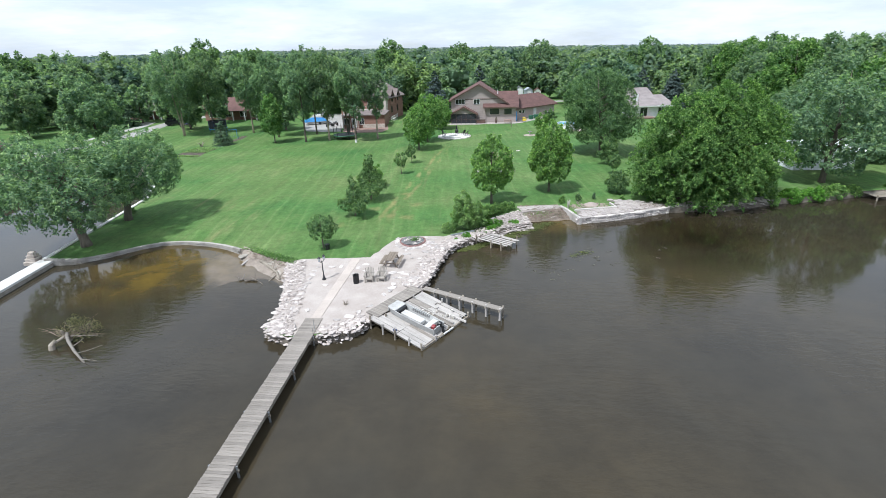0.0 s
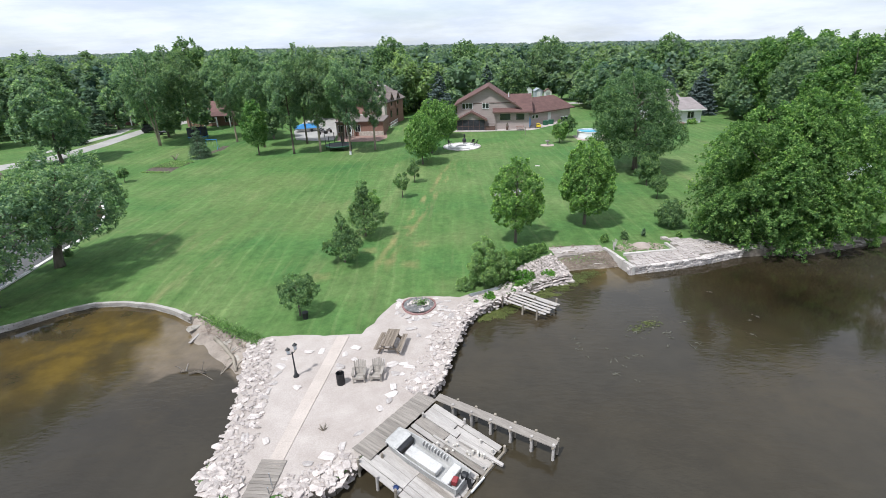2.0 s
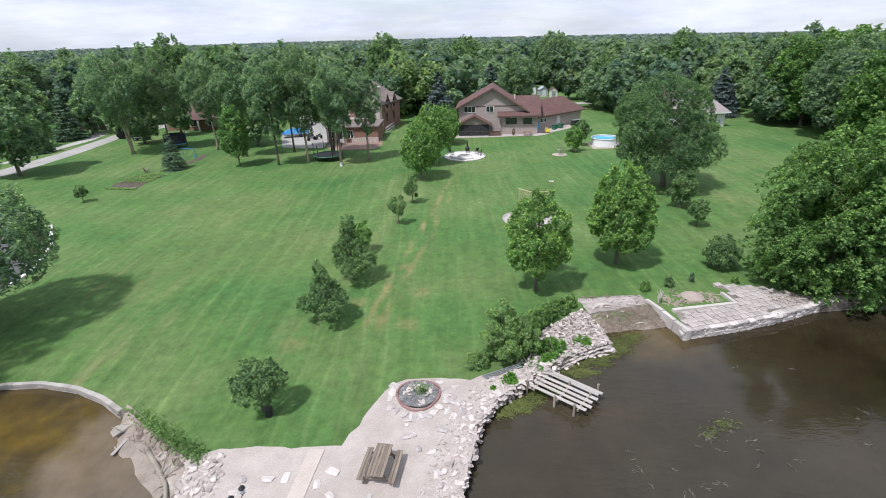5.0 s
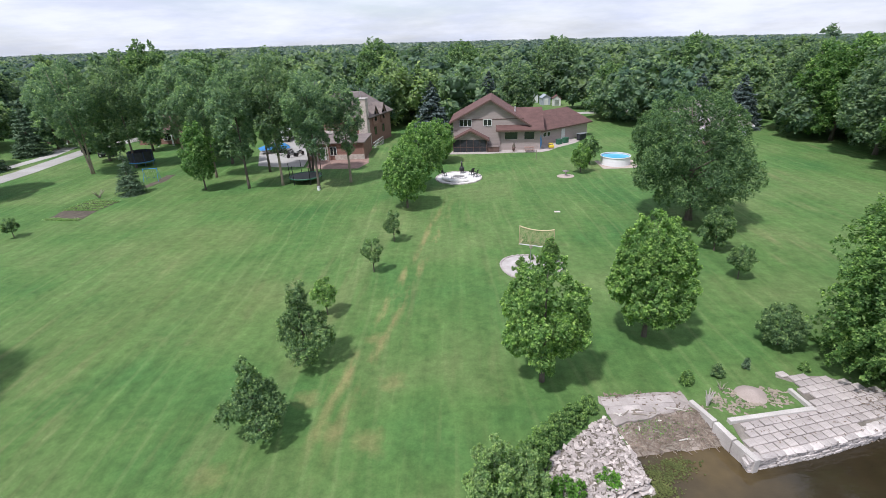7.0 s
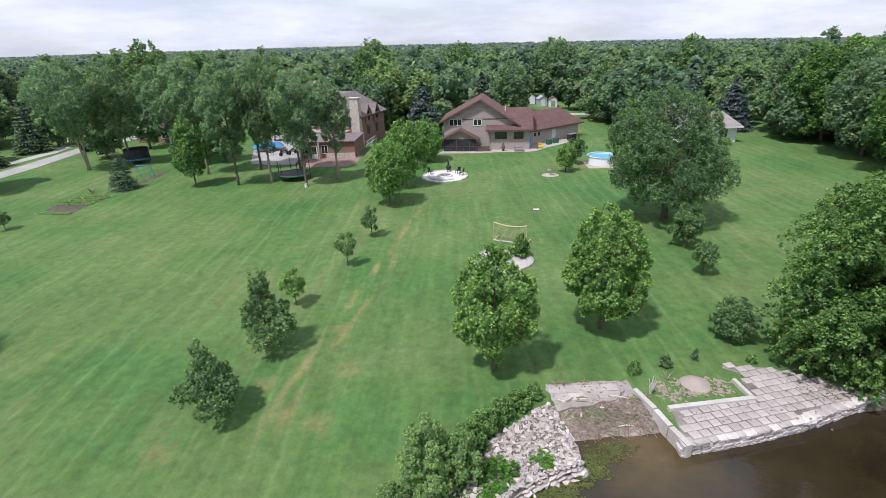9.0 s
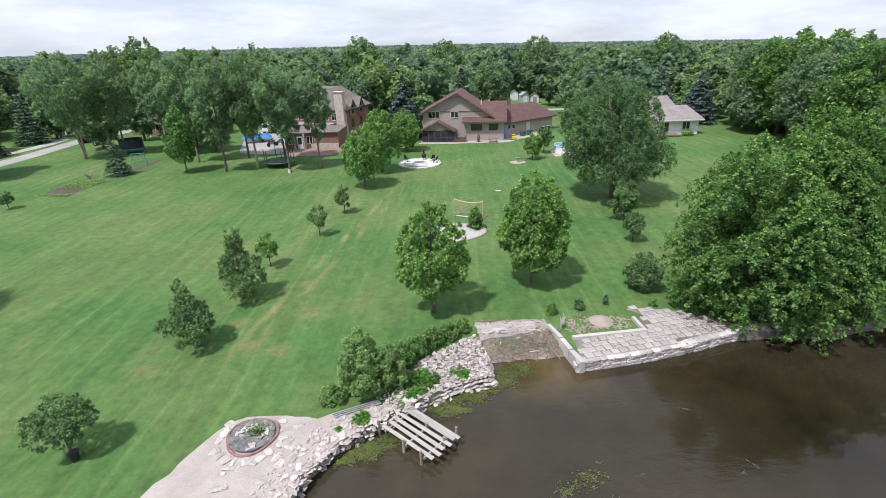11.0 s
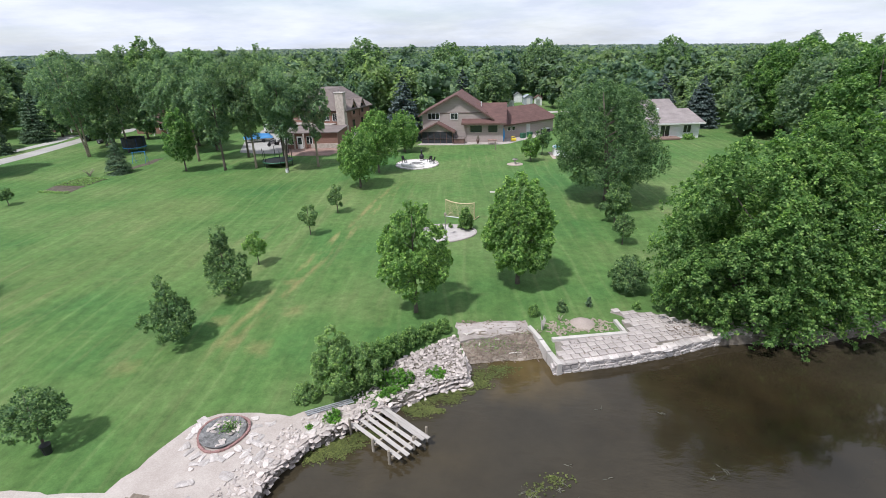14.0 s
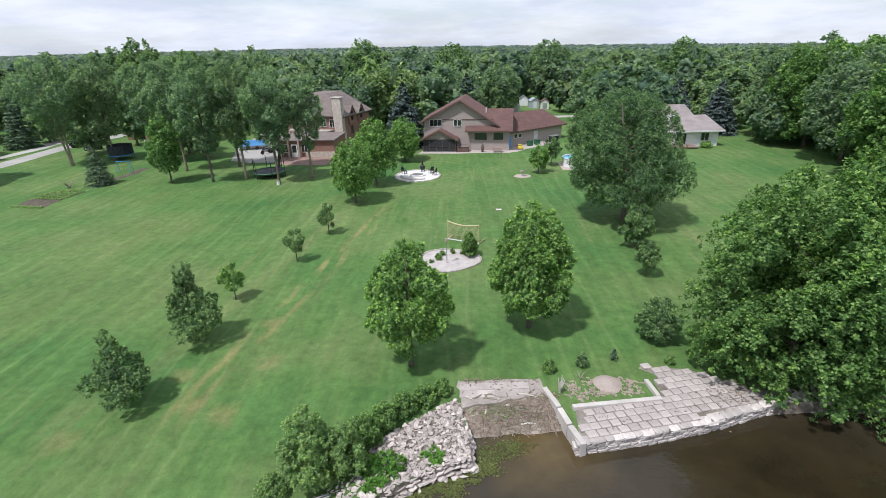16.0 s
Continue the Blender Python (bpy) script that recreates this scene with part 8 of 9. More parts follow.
    for k in range(9):
        part("baluster", Shape().box(0.2 + k * 0.5, 0, 0, 0.05, 0.05, 0.95 + k * 0.045), WHITE, ob2)


brick_house()
flat("pavement_7", [(-21.6, 101.2), (-19.4, 99.8), (-13.6, 99.6), (-12.6, 103.0), (-13.8, 110.5), (-15.0, 115.2), (-24.0, 117.5), (-22.6, 108.0)], LAWN + 0.02, PAVER, "reddish brick terrace before the brick house", "terrace")
flat("pavement_8", [(-29.6, 103.2), (-26.0, 101.9), (-22.2, 101.8), (-23.0, 108.0), (-24.6, 117.5), (-27.0, 131.0), (-35.5, 131.0), (-33.0, 113.0)], LAWN + 0.016, ASPHALT, "pale asphalt drive beside the brick house", "drive")


def white_house():
    ob = thing("house", (38.5, 109.2), "white single-storey house with a grey-brown roof", "house", 3.5)
    part("wall", Shape().box(4.2, 4.0, -0.2, 8.4, 8.0, 2.85), SIDING_WHITE, ob)
    part("roof", Shape().sheet([(-0.8, -0.7, 2.6), (8.9, -0.7, 2.6), (7.9, 4.0, 4.35), (-0.8, 4.0, 4.35)], 0.16).sheet([(-0.8, 4.0, 4.35), (7.9, 4.0, 4.35), (8.9, 8.7, 2.6), (-0.8, 8.7, 2.6)], 0.16).sheet([(8.9, -0.7, 2.6), (8.9, 8.7, 2.6), (7.9, 4.0, 4.35)], 0.16), SHINGLE_GREY, ob)
    part("gutter", Shape().box(4.05, -0.74, 2.36, 9.8, 0.1, 0.22), WHITE, ob)
    part("wall", Shape().box(4.2, 9.4, -0.2, 5.4, 7.6, 3.3), SIDING_WHITE, ob)
    part("roof", Shape().sheet([(0.9, 4.6, 3.0), (7.6, 4.6, 3.0), (6.7, 9.2, 5.45), (1.6, 9.2, 5.45)], 0.16).sheet([(1.6, 9.2, 5.45), (6.7, 9.2, 5.45), (7.6, 13.8, 3.0), (0.9, 13.8, 3.0)], 0.16)
         .sheet([(7.6, 4.6, 3.0), (7.6, 13.8, 3.0), (6.7, 9.2, 5.45)], 0.16).sheet([(0.9, 4.6, 3.0), (1.6, 9.2, 5.45), (0.9, 13.8, 3.0)], 0.16), SHINGLE_GREY, ob)
    part("chimney", Shape().box(1.3, 1.6, 2.8, 0.8, 0.7, 1.95, 0, 0.03), WHITE, ob, "white boxed chimney")
    window(ob, 2.6, -0.01, 0.35, 1.5, 1.75, panes=2, frame_material=WHITE)
    window(ob, 6.3, -0.01, 0.95, 1.2, 1.15, panes=2, frame_material=WHITE)
    part("deck", Shape().box(2.0, -1.0, 0.1, 5.2, 1.9, 0.25, 0, 0.02), PAVER, ob, "reddish timber deck")
    k = thing("bush", (44.9, 108.6), "clipped light green bush against the white house", "bush")
    r = np.random.default_rng(7)
    p, nrm, _, way, tone, sizes, _, _ = crown_points(r, 0.02, 0.95, 2.2, "dome", 1.0, 11, 0.2, 0.24, 0.1, 0.2)
    part("crown", leaf_mesh("crown", p, nrm, sizes, LEAF_MAPLE, r, 0.7, tone, None, way), LEAF_MAPLE, k)


white_house()


def plain_house(at, turn, w, d, h, ridge, wall_material, roof_material, label, windows=3, porch=False):
    ob = thing("house", at, label, "house", turn)
    part("wall", Shape().box(w / 2, d / 2, -0.2, w, d, h + 0.2), wall_material, ob)
    part("roof", Shape().sheet([(-0.6, -0.6, h), (w + 0.6, -0.6, h), (w + 0.6, d / 2, ridge), (-0.6, d / 2, ridge)], 0.16).sheet([(-0.6, d / 2, ridge), (w + 0.6, d / 2, ridge), (w + 0.6, d + 0.6, h), (-0.6, d + 0.6, h)], 0.16), roof_material, ob)
    for x in (0.02, w - 0.02):
        part("gable", Shape().add([(x - 0.08, 0, h), (x - 0.08, d, h), (x - 0.08, d / 2, ridge - 0.2), (x + 0.08, 0, h), (x + 0.08, d, h), (x + 0.08, d / 2, ridge - 0.2)], [(0, 1, 2), (3, 5, 4), (0, 3, 4, 1), (1, 4, 5, 2), (2, 5, 3, 0)]), wall_material, ob)
    for k in range(windows):
        window(ob, w * (k + 0.5) / windows, -0.01, 0.8, 1.4, 1.2, panes=2)
    if porch:
        part("porch_roof", Shape().sheet([(w * 0.3, -2.4, h - 0.5), (w * 0.9, -2.4, h - 0.5), (w * 0.9, 0, h + 0.2), (w * 0.3, 0, h + 0.2)], 0.14), roof_material, ob)
        for k in range(4):
            part("porch_post", Shape().box(w * 0.32 + k * w * 0.19, -2.2, 0, 0.22, 0.22, h - 0.55), WHITE, ob)
    return ob


plain_house((-82.5, 128.5), 14, 9, 8, 2.7, 4.8, BRICK_RED, SHINGLE_BROWN, "low house with a tan roof and a white-posted porch", 3, True)
plain_house((-60.5, 124.0), 2, 15, 9, 2.9, 5.0, BRICK, SHINGLE, "low red-brick ranch house half hidden by trees", 4, True)
plain_house((-114.0, 146.0), 10, 9, 8, 3.2, 5.6, SIDING_GREY, SHINGLE_BROWN, "small blue-grey house among the trees", 2)
plain_house((42.9, 62.2), 0, 7.4, 5.0, 2.3, 3.3, SIDING_WHITE, SIDING_WHITE, "small white boathouse at the water's edge", 2)
ob = thing("dock", (45.5, 53.2, 0), "small dark dock at the wooded shore", "dock", 8)
for k in range(9):
    part("plank", Shape().box(0, -2.0 + k * 0.3, 0.55, 2.6, 0.27, 0.05), TIMBER, ob)
for x in (-1.2, 1.2):
    for y in (-2.0, -0.2):
        part("post", Shape().tube([(x, y, -1.4), (x, y, 0.75)], [0.08, 0.08], 8), TIMBER, ob)


def shed(at, turn, w, d, h, wall_material, roof_material, label):
    ob = thing("shed", at, label, "shed", turn)
    part("wall", Shape().box(0, 0, -0.1, w, d, h + 0.1), wall_material, ob)
    part("roof", Shape().sheet([(-w / 2 - 0.15, -d / 2 - 0.15, h), (0, -d / 2 - 0.15, h + 0.8), (0, d / 2 + 0.15, h + 0.8), (-w / 2 - 0.15, d / 2 + 0.15, h)], 0.1).sheet([(0, -d / 2 - 0.15, h + 0.8), (w / 2 + 0.15, -d / 2 - 0.15, h), (w / 2 + 0.15, d / 2 + 0.15, h), (0, d / 2 + 0.15, h + 0.8)], 0.1), roof_material, ob)
    for y in (-d / 2, d / 2):
        part("gable", Shape().add([(-w / 2, y - 0.03, h), (w / 2, y - 0.03, h), (0, y - 0.03, h + 0.72), (-w / 2, y + 0.03, h), (w / 2, y + 0.03, h), (0, y + 0.03, h + 0.72)], [(0, 1, 2), (3, 5, 4), (0, 3, 4, 1), (1, 4, 5, 2), (2, 5, 3, 0)]), wall_material, ob)
    part("door", Shape().box(0, -d / 2 - 0.03, 0, 1.0, 0.06, 1.6), METAL if wall_material == WHITE else WHITE, ob)


shed((18.6, 154.8), 10, 1.9, 2.2, 1.7, WHITE, METAL, "small white greenhouse beyond the house")
shed((17.4, 159.5), -5, 2.5, 2.6, 2.0, SIDING_GREY, METAL, "grey garden shed beyond the house")
shed((22.0, 168.5), 0, 2.1, 2.4, 1.9, SIDING_WHITE, METAL, "pale garden shed at the edge of the wood")
shed((24.1, 163.0), 8, 2.2, 2.4, 1.8, SIDING_GREY, SIDING_GREY, "blue-grey shed at the edge of the wood")
shed((26.6, 160.5), -6, 2.0, 2.4, 1.8, WHITE, SHINGLE, "white shed with a red-brown roof")
shed((42.0, 150.0), 0, 3.4, 3, 2.4, SIDING_GREY, METAL, "grey shed beyond the lawn")
flat("road_1", [(10, 143.5), (60, 145.5), (60, 148.5), (10, 146.5)], LAWN + 0.02, ASPHALT, "pale road behind the houses", "road")
flat("road_2", [(-71.5, 80.5), (-65.0, 90.0), (-65.0, 104.0), (-66.5, 120.0), (-62.0, 134.0), (-66.5, 134.0), (-70.0, 120.0), (-68.8, 104.0), (-69.5, 92.0), (-76.0, 84.0)], LAWN + 0.02, ASPHALT, "pale concrete drive that curves up to the neighbours' houses", "drive")
flat("road_3", [(-73.5, 97.0), (-72.2, 97.0), (-71.0, 116.0), (-73.0, 124.0), (-76.5, 124.0), (-73.6, 115.0)], LAWN + 0.02, ASPHALT, "second pale drive beside the first", "drive")


# ---- things on the lawn ----
def fire_circle():
    ob = thing("fire_circle", (0.9, 92.6), "round paved seating circle with a white-stone fire ring", "fire circle")
    n = 40
    part("paving", Shape().prism([(2.85 * math.cos(2 * math.pi * k / n), 3.0 * math.sin(2 * math.pi * k / n)) for k in range(n)], -0.1, 0.06), PALE_STONE, ob, "pale paving")
    edge = Shape().box(0, 0, 0, 0.44, 0.2, 0.14, 0, 0.02).mesh("edging_stone", LIMESTONE)
    for k in range(n):
        a = 2 * math.pi * k / n
        one = new("edging_stone", edge)
        one.parent = ob
        one.matrix_basis = pose(2.95 * math.cos(a), 3.1 * math.sin(a), -0.02, 0, 0, math.degrees(a) + 90)
    ring = Shape().box(0, 0, 0, 0.34, 0.22, 0.2, 0, 0.03).mesh("ring_block", PALE_STONE)
    for k in range(16):
        a = 2 * math.pi * k / 16
        one = new("ring_block", ring)
        one.parent = ob
        one.matrix_basis = pose(0.9 * math.cos(a), 0.9 * math.sin(a), 0.06, 0, 0, math.degrees(a) + 90)
    part("ash", Shape().tube([(0, 0, 0.06), (0, 0, 0.16)], [0.78, 0.78], 20), ASH, ob)
    part("low_wall", Shape().tube([(2.2 * math.cos(a), 2.2 * math.sin(a), 0.22) for a in [3.5 + 0.22 * k for k in range(9)]], [0.2] * 9, 8), PALE_STONE, ob, "low curved white stone seat")
    for x, y, t in ((-1.9, 1.0, 60), (1.7, 1.2, 220), (2.2, 0.2, 250)):
        c = thing("garden_chair", (0.9 + x, 92.6 + y, LAWN + 0.06), "dark metal garden chair at the fire circle", "chair", t, "chairs at the fire circle")
        part("seat", Shape().box(0, 0, 0.4, 0.5, 0.5, 0.04, 0, 0.01), BLACK, c)
        part("backrest", Shape().beam((0, 0.24, 0.42), (0, 0.36, 0.95), 0.5, 0.04), BLACK, c)
        for sx in (-0.22, 0.22):
            for sy in (-0.2, 0.2):
                part("leg", Shape().box(sx, sy, 0, 0.04, 0.04, 0.4), BLACK, c)
            part("arm", Shape().box(sx * 1.1, 0, 0.62, 0.05, 0.5, 0.03), BLACK, c)
    c = thing("stove", (1.35, 94.9, LAWN + 0.06), "dark upright garden chimney stove", "stove")
    part("belly", Shape().tube([(0, 0, 0.2), (0, 0, 0.35), (0, 0, 0.7), (0, 0, 0.95)], [0.16, 0.34, 0.34, 0.14], 14), BLACK, c, smooth=True)
    part("flue", Shape().tube([(0, 0, 0.93), (0, 0, 1.6)], [0.12, 0.1], 12), BLACK, c, smooth=True)
    for k in range(3):
        a = k * 2.1
        part("leg", Shape().tube([(0.2 * math.cos(a), 0.2 * math.sin(a), 0.3), (0.3 * math.cos(a), 0.3 * math.sin(a), 0)], [0.03, 0.03], 6), BLACK, c)


fire_circle()


def net_bed():
    cx, cy = 6.3, 65.3
    n = 36
    ob = thing("flower_bed", (cx, cy), "round bed of pale gravel edged with dark stones", "flower bed")
    r = lambda a: 1 + 0.06 * math.sin(3 * a + 1)
    part("gravel", Shape().prism([(2.35 * r(2 * math.pi * k / n) * math.cos(2 * math.pi * k / n), 2.1 * r(2 * math.pi * k / n) * math.sin(2 * math.pi * k / n)) for k in range(n)], -0.1, 0.05), BED_GRAVEL, ob)
    edge = Shape().box(0, 0, 0, 0.4, 0.16, 0.13, 0, 0.03).mesh("edging_stone", SLAB)
    for k in range(n):
        a = 2 * math.pi * k / n
        one = new("edging_stone", edge)
        one.parent = ob
        one.matrix_basis = pose(2.42 * r(a) * math.cos(a), 2.17 * r(a) * math.sin(a), -0.02, 0, 0, math.degrees(a) + 90)
    for i, (x, y, h, w) in enumerate(((-0.9, 0.1, 0.5, 0.8), (-0.6, 0.9, 0.45, 0.6), (0.2, 1.3, 0.45, 0.6), (1.1, 1.1, 0.4, 0.6), (-1.4, -0.6, 0.3, 0.5))):
        bush((cx + x, cy + y), h, w, LEAF_SHRUB, "small clipped shrub in the gravel bed", 140 + i, 0.09, z=LAWN + 0.05)
    bush((cx + 1.6, cy + 0.75), 2.2, 1.9, LEAF_SHRUB, "tall leafy shrub at the edge of the gravel bed", 146, 0.14, z=LAWN + 0.03)
    k = thing("garden_post", (6.15, 64.6, LAWN + 0.05), "slim grey post with a small bird feeder", "post")
    part("pole", Shape().tube([(0, 0, 0), (0, 0, 1.9)], [0.035, 0.03], 8), METAL, k)
    part("feeder", Shape().box(0, 0, 1.85, 0.22, 0.22, 0.25, 0, 0.03), TIMBER, k)
    g = thing("sports_net", (7.35, 69.3), "tan rebound net stretched on a metal frame", "net", -23)
    h, w = 1.75, 3.0
    for x in (-w / 2, w / 2):
        part("frame_post", Shape().tube([(x, 0, 0), (x, 0, h)], [0.035, 0.035], 8), NET, g)
        part("frame_foot", Shape().beam((x, -0.1, 0.03), (x, 1.2, 0.03), 0.06, 0.06), NET, g)
    part("frame_sill", Shape().tube([(-w / 2, 0, 0.04), (w / 2, 0, 0.04)], [0.045, 0.045], 8), WHITE, g)
    sag = lambda u: h - 0.03 - 0.22 * (1 - (2 * u - 1) ** 2)
    part("net_edge", Shape().tube([(-w / 2 + w * u, 0, sag(u)) for u in [i / 12 for i in range(13)]], [0.055] * 13, 7), NET, g)
    mesh_ = Shape()
    for i in range(1, 30):
        u = i / 30
        mesh_.beam((-w / 2 + w * u, 0, 0.06), (-w / 2 + w * u, 0, sag(u)), 0.014, 0.008)
    for j in range(1, 16):
        z = 0.06 + j * 0.1
        for i in range(12):
            a, b = i / 12, (i + 1) / 12
            if z < min(sag(a), sag(b)):
                mesh_.beam((-w / 2 + w * a, 0, z), (-w / 2 + w * b, 0, z), 0.008, 0.014)
    part("netting", mesh_, NET, g)


net_bed()

ob = thing("birdbath", (14.6, 91.8), "stone birdbath on a round pale plinth in the lawn", "birdbath")
part("plinth", Shape().prism([(1.1 * math.cos(k * math.pi / 12), 0.95 * math.sin(k * math.pi / 12)) for k in range(24)], -0.1, 0.06), SAND, ob)
part("pedestal", Shape().tube([(0, 0, 0.05), (0, 0, 0.15), (0, 0, 0.6)], [0.2, 0.1, 0.09], 10), LIMESTONE, ob, smooth=True)
part("bowl", Shape().tube([(0, 0, 0.58), (0, 0, 0.64), (0, 0, 0.74)], [0.12, 0.3, 0.42], 16), LIMESTONE, ob, smooth=True)
ob = thing("pool", (22.6, 97.6), "round above-ground pool with pale sides and blue water", "pool")
n = 28
part("pool_wall", Shape().tube([(0, 0, 0), (0, 0, 1.15)], [1.95, 1.95], n, False), SIDING_WHITE, ob)
part("pool_water", Shape().tube([(0, 0, 0.1), (0, 0, 1.0)], [1.9, 1.9], n), POOL, ob)
part("pool_rim", Shape().tube([(1.98 * math.cos(2 * math.pi * k / n), 1.98 * math.sin(2 * math.pi * k / n), 1.16) for k in range(n + 1)], [0.07] * (n + 1), 6), WHITE, ob)
part("pool_pad", Shape().box(0.3, -0.4, -0.08, 5.2, 4.6, 0.12), SAND, ob)
ob = thing("post", (12.4, 101.9), "thin dark post standing in the lawn", "post")
part("pole", Shape().box(0, 0, 0, 0.1, 0.1, 1.3, 0, 0.01), TIMBER, ob)
part("cap", Shape().box(0, 0, 1.3, 0.14, 0.14, 0.05, 0, 0.01), TIMBER, ob)
ob = thing("plaque", (10.9, 78.2), "small pale slab lying in the lawn", "slab")
part("stone", Shape().box(0, 0, -0.02, 0.6, 0.35, 0.06, 0, 0.01), LIMESTONE, ob)


def vegetable_plot():
    flat("garden_bed", ragged([(-45.0, 80.4), (-40.7, 79.75), (-41.0, 83.2), (-45.2, 83.5)], 0.5, 0.12, 8), LAWN + 0.02, SOIL, "dark dug soil of the vegetable plot", "soil")
    flat("garden_bed", ragged([(-45.2, 84.1), (-41.0, 83.8), (-40.5, 86.4), (-44.6, 87.4)], 0.5, 0.12, 9), LAWN + 0.02, SOIL, "planted soil of the vegetable plot", "soil")
    for k in range(6):
        rng = np.random.default_rng(300 + k)
        m = 300
        u = rng.uniform(0, 1, m)
        x0, y0, x1, y1 = ((-45.2, 83.6, -41.0, 83.2), (-45.1, 84.5, -40.9, 84.0), (-45.0, 85.4, -40.8, 84.8), (-44.8, 86.3, -40.7, 85.6), (-44.6, 87.2, -40.5, 86.3), (-45.0, 80.3, -40.8, 79.8))[k]
        p = np.stack([x0 + (x1 - x0) * u + rng.normal(0, 0.1, m), y0 + (y1 - y0) * u + rng.normal(0, 0.16, m), LAWN + 0.04 + rng.uniform(0, 0.16, m)], 1)
        tagged(new("vegetable_row", leaf_mesh("vegetable_row", p, rng.normal(size=(m, 3)) + [0, 0, 0.8], 0.17 * rng.uniform(0.6, 1.4, m), LEAF_BANK, rng)), "row of leafy green vegetables", "vegetables", "vegetable rows", "stuff")
    twigs("dead_plant", (-44.5, 88.6), "brown dried bush beside the vegetable plot", "plant", 14, 0.8, 1.0, 0.04, 6, TIMBER)


vegetable_plot()


def utility_vehicle():
    """Open two-seat off-road buggy with a roll cage, a hood and a rear bed."""
    ob = thing("utility_vehicle", (-60.3, 114.2), "black open off-road buggy with a roll cage beside the drive", "vehicle", 12)
    part("body", Shape().box(0, 0, 0.38, 2.6, 1.25, 0.34, 0, 0.06), BLACK, ob)
    part("hood", Shape().prism([(-1.42, -0.5), (-0.75, -0.58), (-0.75, 0.58), (-1.42, 0.5)], 0.7, 0.98), BLACK, ob)
    part("cargo_bed", Shape().box(0.92, 0, 0.74, 0.85, 1.2, 0.3, 0, 0.03), BLACK, ob)
    part("roof", Shape().box(0.05, 0, 1.78, 1.25, 1.2, 0.06, 0, 0.02), BLACK, ob)
    for y in (-0.32, 0.32):
        seat = part("seat", Shape().box(0.1, y, 0.72, 0.5, 0.5, 0.16, 0, 0.04), BLUE_DARK, ob)
        part("backrest", Shape().box(0.36, y, 0.86, 0.12, 0.48, 0.55, 0, 0.04), BLUE_DARK, seat)
    for y in (-0.56, 0.56):
        part("cage_bar", Shape().tube([(-0.8, y, 0.9), (-0.5, y, 1.78), (0.55, y, 1.78), (0.66, y, 0.8)], [0.03] * 4, 6), METAL, ob)
        for x in (-0.95, 0.95):
            wheel = part("wheel", Shape().tube([(x, y * 1.05 - 0.13, 0.33), (x, y * 1.05 + 0.13, 0.33)], [0.33, 0.33], 16), BLACK, ob)
            part("rim", Shape().tube([(x, y * 1.05 - 0.14, 0.33), (x, y * 1.05 + 0.14, 0.33)], [0.17, 0.17], 12), METAL, wheel)


utility_vehicle()


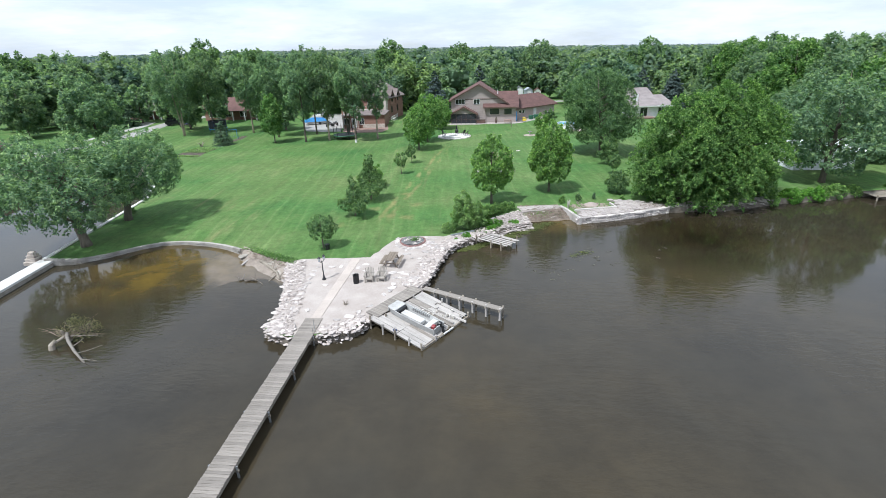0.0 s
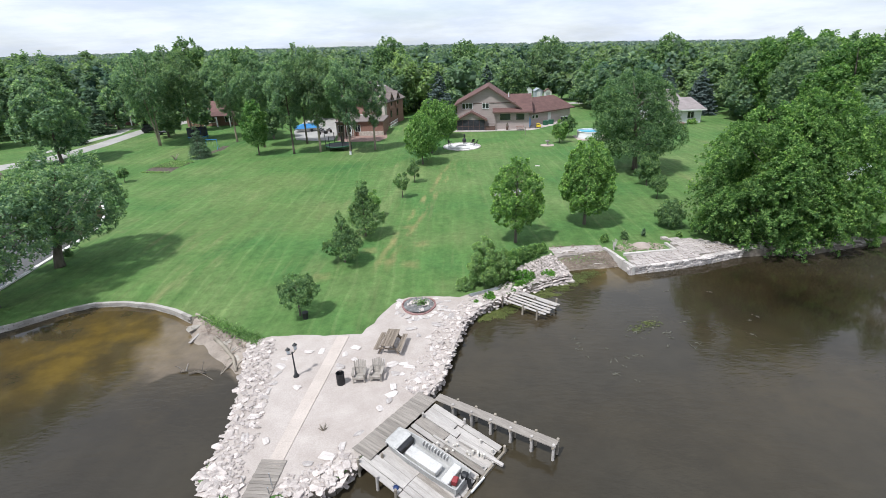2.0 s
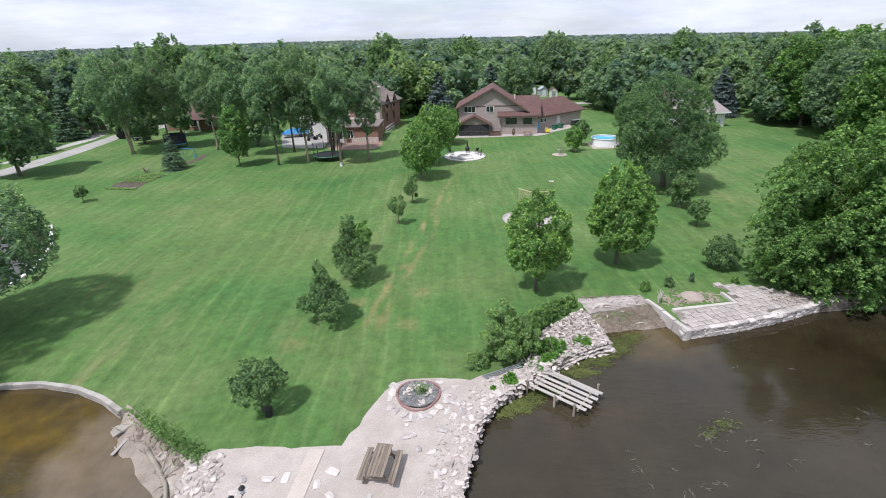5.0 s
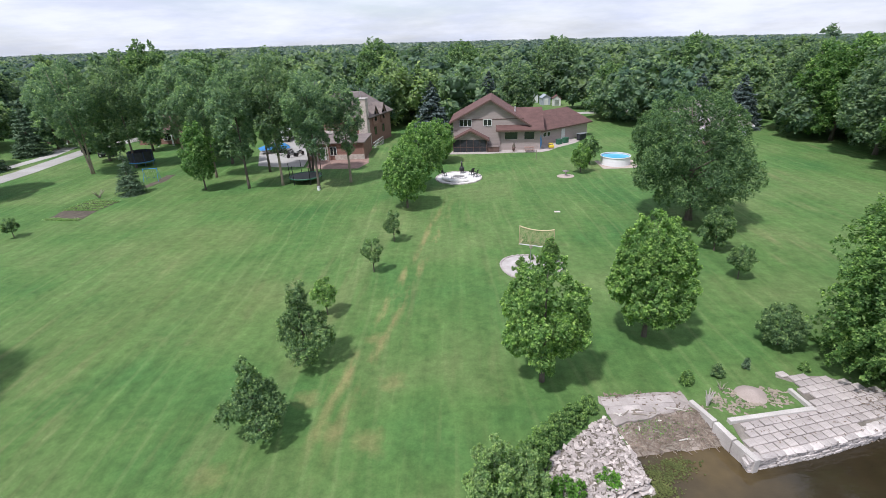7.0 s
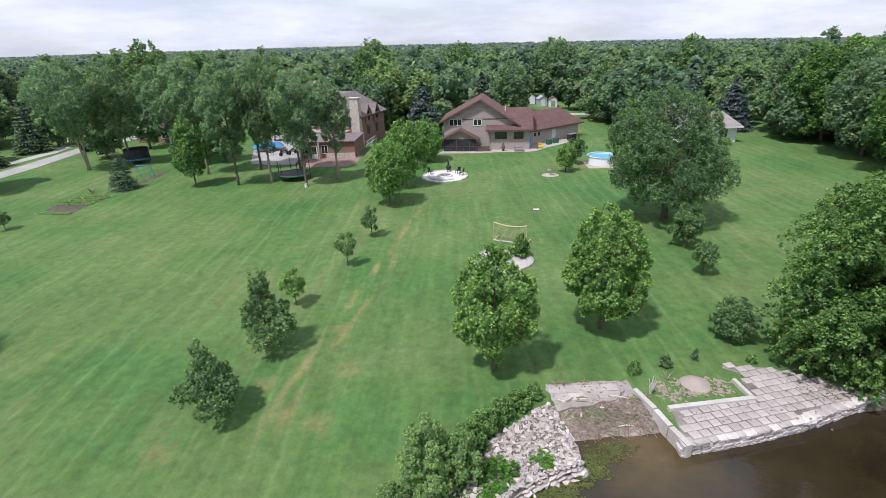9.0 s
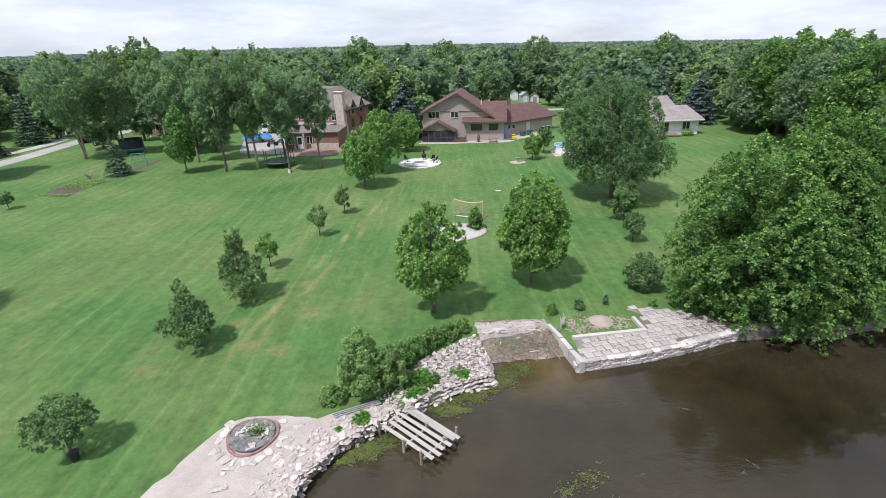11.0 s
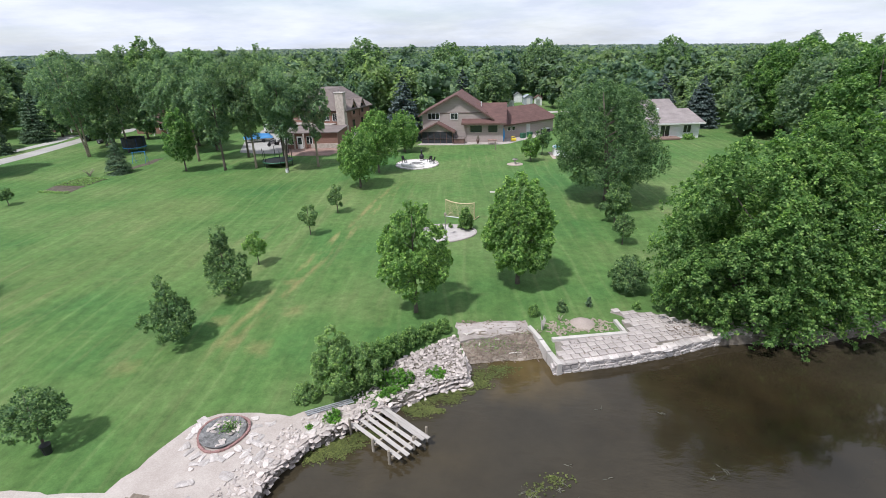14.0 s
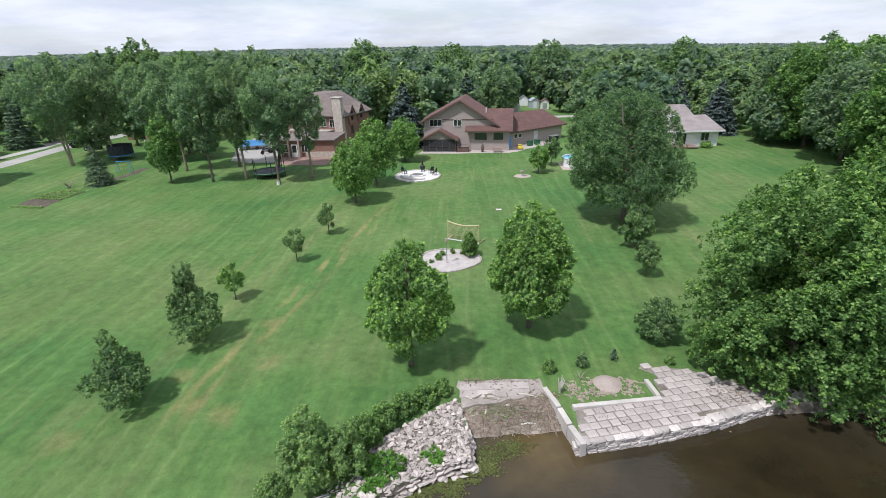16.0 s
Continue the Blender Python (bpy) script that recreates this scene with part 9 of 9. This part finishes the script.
def play_things():
    ob = thing("trampoline", (-49.3, 106.2), "blue trampoline with a dark safety net", "trampoline")
    ob.scale = (0.95, 0.95, 0.95)
    n = 20
    part("pad", Shape().tube([(0, 0, 0.72), (0, 0, 0.82)], [1.95, 1.95], n), BLUE, ob)
    part("mat", Shape().tube([(0, 0, 0.8), (0, 0, 0.84)], [1.6, 1.6], n), BLACK, ob)
    for k in range(8):
        a = k * math.pi / 4
        part("leg", Shape().tube([(1.85 * math.cos(a), 1.85 * math.sin(a), 0), (1.9 * math.cos(a), 1.9 * math.sin(a), 2.5)], [0.04, 0.04], 6), BLUE_DARK, ob)
    part("safety_net", Shape().tube([(0, 0, 0.85), (0, 0, 2.4)], [1.88, 1.88], n, False), SCREEN, ob, "dark mesh net")
    ob = thing("swing_set", (-42.0, 96.2), "small blue metal swing frame at the sandpit", "swing set", 10)
    ob.scale = (0.6, 0.8, 0.9)
    part("top_bar", Shape().tube([(-1.6, 0, 1.9), (1.6, 0, 1.9)], [0.045, 0.045], 7), BLUE, ob)
    for x in (-1.5, 1.5):
        for y in (-0.7, 0.7):
            part("leg", Shape().tube([(x, 0, 1.9), (x * 1.05, y, 0)], [0.04, 0.04], 7), BLUE, ob)
    for x in (-0.7, 0.5):
        part("swing_seat", Shape().box(x, 0, 0.5, 0.45, 0.18, 0.04), BLUE_DARK, ob)
        for d in (-0.2, 0.2):
            part("chain", Shape().tube([(x + d, 0, 0.52), (x + d, 0, 1.9)], [0.012, 0.012], 5), METAL, ob)
    flat("garden_bed", ragged([(-41.9, 92.6), (-40.6, 92.4), (-39.9, 96.0), (-40.3, 99.3), (-41.6, 99.0), (-41.3, 96.0)], 0.5, 0.12, 11), LAWN + 0.02, SOIL, "dark strip of bare soil behind the spruce", "soil")
    ob = thing("trampoline", (-19.4, 93.3), "dark trampoline with tall net poles under the trees", "trampoline")
    part("mat", Shape().tube([(0, 0, 0.68), (0, 0, 0.76)], [2.1, 2.1], n), BLACK, ob)
    part("pad", Shape().tube([(2.1 * math.cos(2 * math.pi * k / n), 2.1 * math.sin(2 * math.pi * k / n), 0.75) for k in range(n + 1)], [0.09] * (n + 1), 6), GREEN_BOX, ob)
    for k in range(6):
        a = k * math.pi / 3
        part("leg", Shape().tube([(2.1 * math.cos(a), 2.1 * math.sin(a), 0), (2.15 * math.cos(a), 2.15 * math.sin(a), 2.5)], [0.045, 0.045], 6), BLACK, ob)
    ob = thing("boat", (-29.9, 112.8), "small boat under a bright blue cover on the drive", "boat", 20)
    part("cover", Shape().add([(-2.6, -0.9, 0.7), (2.3, -1.0, 0.7), (2.3, 1.0, 0.7), (-2.6, 0.9, 0.7), (-2.9, 0, 1.05), (-1.0, -0.35, 1.55), (1.6, -0.5, 1.35), (1.6, 0.5, 1.35), (-1.0, 0.35, 1.55)],
                              [(0, 1, 6, 5), (1, 2, 7, 6), (2, 3, 8, 7), (5, 6, 7, 8), (0, 5, 4), (4, 8, 3), (4, 5, 8), (0, 4, 3)]), BLUE, ob, "bright blue tarpaulin")
    part("hull", Shape().add([(-2.7, -0.8, 0.72), (2.25, -0.95, 0.72), (2.25, 0.95, 0.72), (-2.7, 0.8, 0.72), (-2.0, -0.4, 0.3), (2.2, -0.6, 0.3), (2.2, 0.6, 0.3), (-2.0, 0.4, 0.3)], [(0, 1, 5, 4), (1, 2, 6, 5), (2, 3, 7, 6), (3, 0, 4, 7), (4, 5, 6, 7)]), WHITE_HULL, ob)
    for y in (-0.95, 0.95):
        part("wheel", Shape().tube([(0.6, y - 0.1, 0.3), (0.6, y + 0.1, 0.3)], [0.3, 0.3], 14), BLACK, ob)
    for i, (x, y) in enumerate(((-26.0, 108.5), (-25.0, 109.6), (-26.8, 110.6))):
        ob = thing("motorcycle", (x, y, LAWN + 0.02), "dark motorcycle parked on the drive", "motorcycle", 60 + 8 * i, "motorcycles on the drive")
        for wx in (-0.72, 0.72):
            part("wheel", Shape().tube([(wx, -0.07, 0.32), (wx, 0.07, 0.32)], [0.32, 0.32], 16), BLACK, ob)
        part("body", Shape().box(0, 0, 0.35, 0.9, 0.3, 0.4, 0, 0.08), METAL, ob)
        part("tank", Shape().box(0.2, 0, 0.72, 0.5, 0.28, 0.2, 0, 0.07), BLACK, ob)
        part("seat", Shape().box(-0.4, 0, 0.68, 0.6, 0.28, 0.12, 0, 0.04), BLACK, ob)
        part("handlebar", Shape().tube([(0.55, -0.4, 1.05), (0.65, 0, 1.0), (0.55, 0.4, 1.05)], [0.025] * 3, 6), METAL, ob)
        part("fork", Shape().beam((0.72, 0, 0.32), (0.55, 0, 1.0), 0.12, 0.05), METAL, ob)
    ob = thing("off_road_car", (-65.0, 117.5), "dark open off-road car parked beside the drive", "car", 30)
    part("body", Shape().box(0, 0, 0.4, 3.7, 1.6, 0.65, 0, 0.12), BLACK, ob)
    part("cab", Shape().box(-0.4, 0, 1.05, 2.0, 1.45, 0.75, 0, 0.15), SCREEN, ob)
    part("roof", Shape().box(-0.4, 0, 1.78, 2.0, 1.45, 0.06, 0, 0.02), BLACK, ob)
    for x in (-1.2, 1.2):
        for y in (-0.78, 0.78):
            part("wheel", Shape().tube([(x, y - 0.12, 0.38), (x, y + 0.12, 0.38)], [0.38, 0.38], 16), BLACK, ob)
    ob = thing("van", (-31.5, 124.0), "white van parked behind the trees", "van", 85)
    part("body", Shape().box(0, 0, 0.4, 5.0, 1.9, 1.5, 0, 0.2), WHITE, ob)
    part("windscreen", Shape().box(-2.45, 0, 1.2, 0.15, 1.6, 0.6, 0, 0.05), GLASS, ob)
    for x in (-1.6, 1.6):
        for y in (-0.92, 0.92):
            part("wheel", Shape().tube([(x, y - 0.1, 0.36), (x, y + 0.1, 0.36)], [0.36, 0.36], 16), BLACK, ob)


play_things()
ob = thing("tree_guard", (-16.6, 88.9), "small white guard at the foot of a tree", "tree guard")
part("collar", Shape().tube([(0, 0, -0.05), (0, 0, 0.5)], [0.2, 0.19], 10, False), WHITE, ob)
part("band", Shape().tube([(0, 0, 0.42), (0, 0, 0.5)], [0.2, 0.2], 10, False), BOARD_PALE, ob)
ob = thing("bucket", (-9.75, 39.35), "dark bucket standing under the young tree", "bucket")
part("shell", Shape().tube([(0, 0, 0), (0, 0, 0.45)], [0.16, 0.2], 12), BLACK, ob)
part("rim", Shape().tube([(0, 0, 0.43), (0, 0, 0.46)], [0.215, 0.215], 12), BLACK, ob)
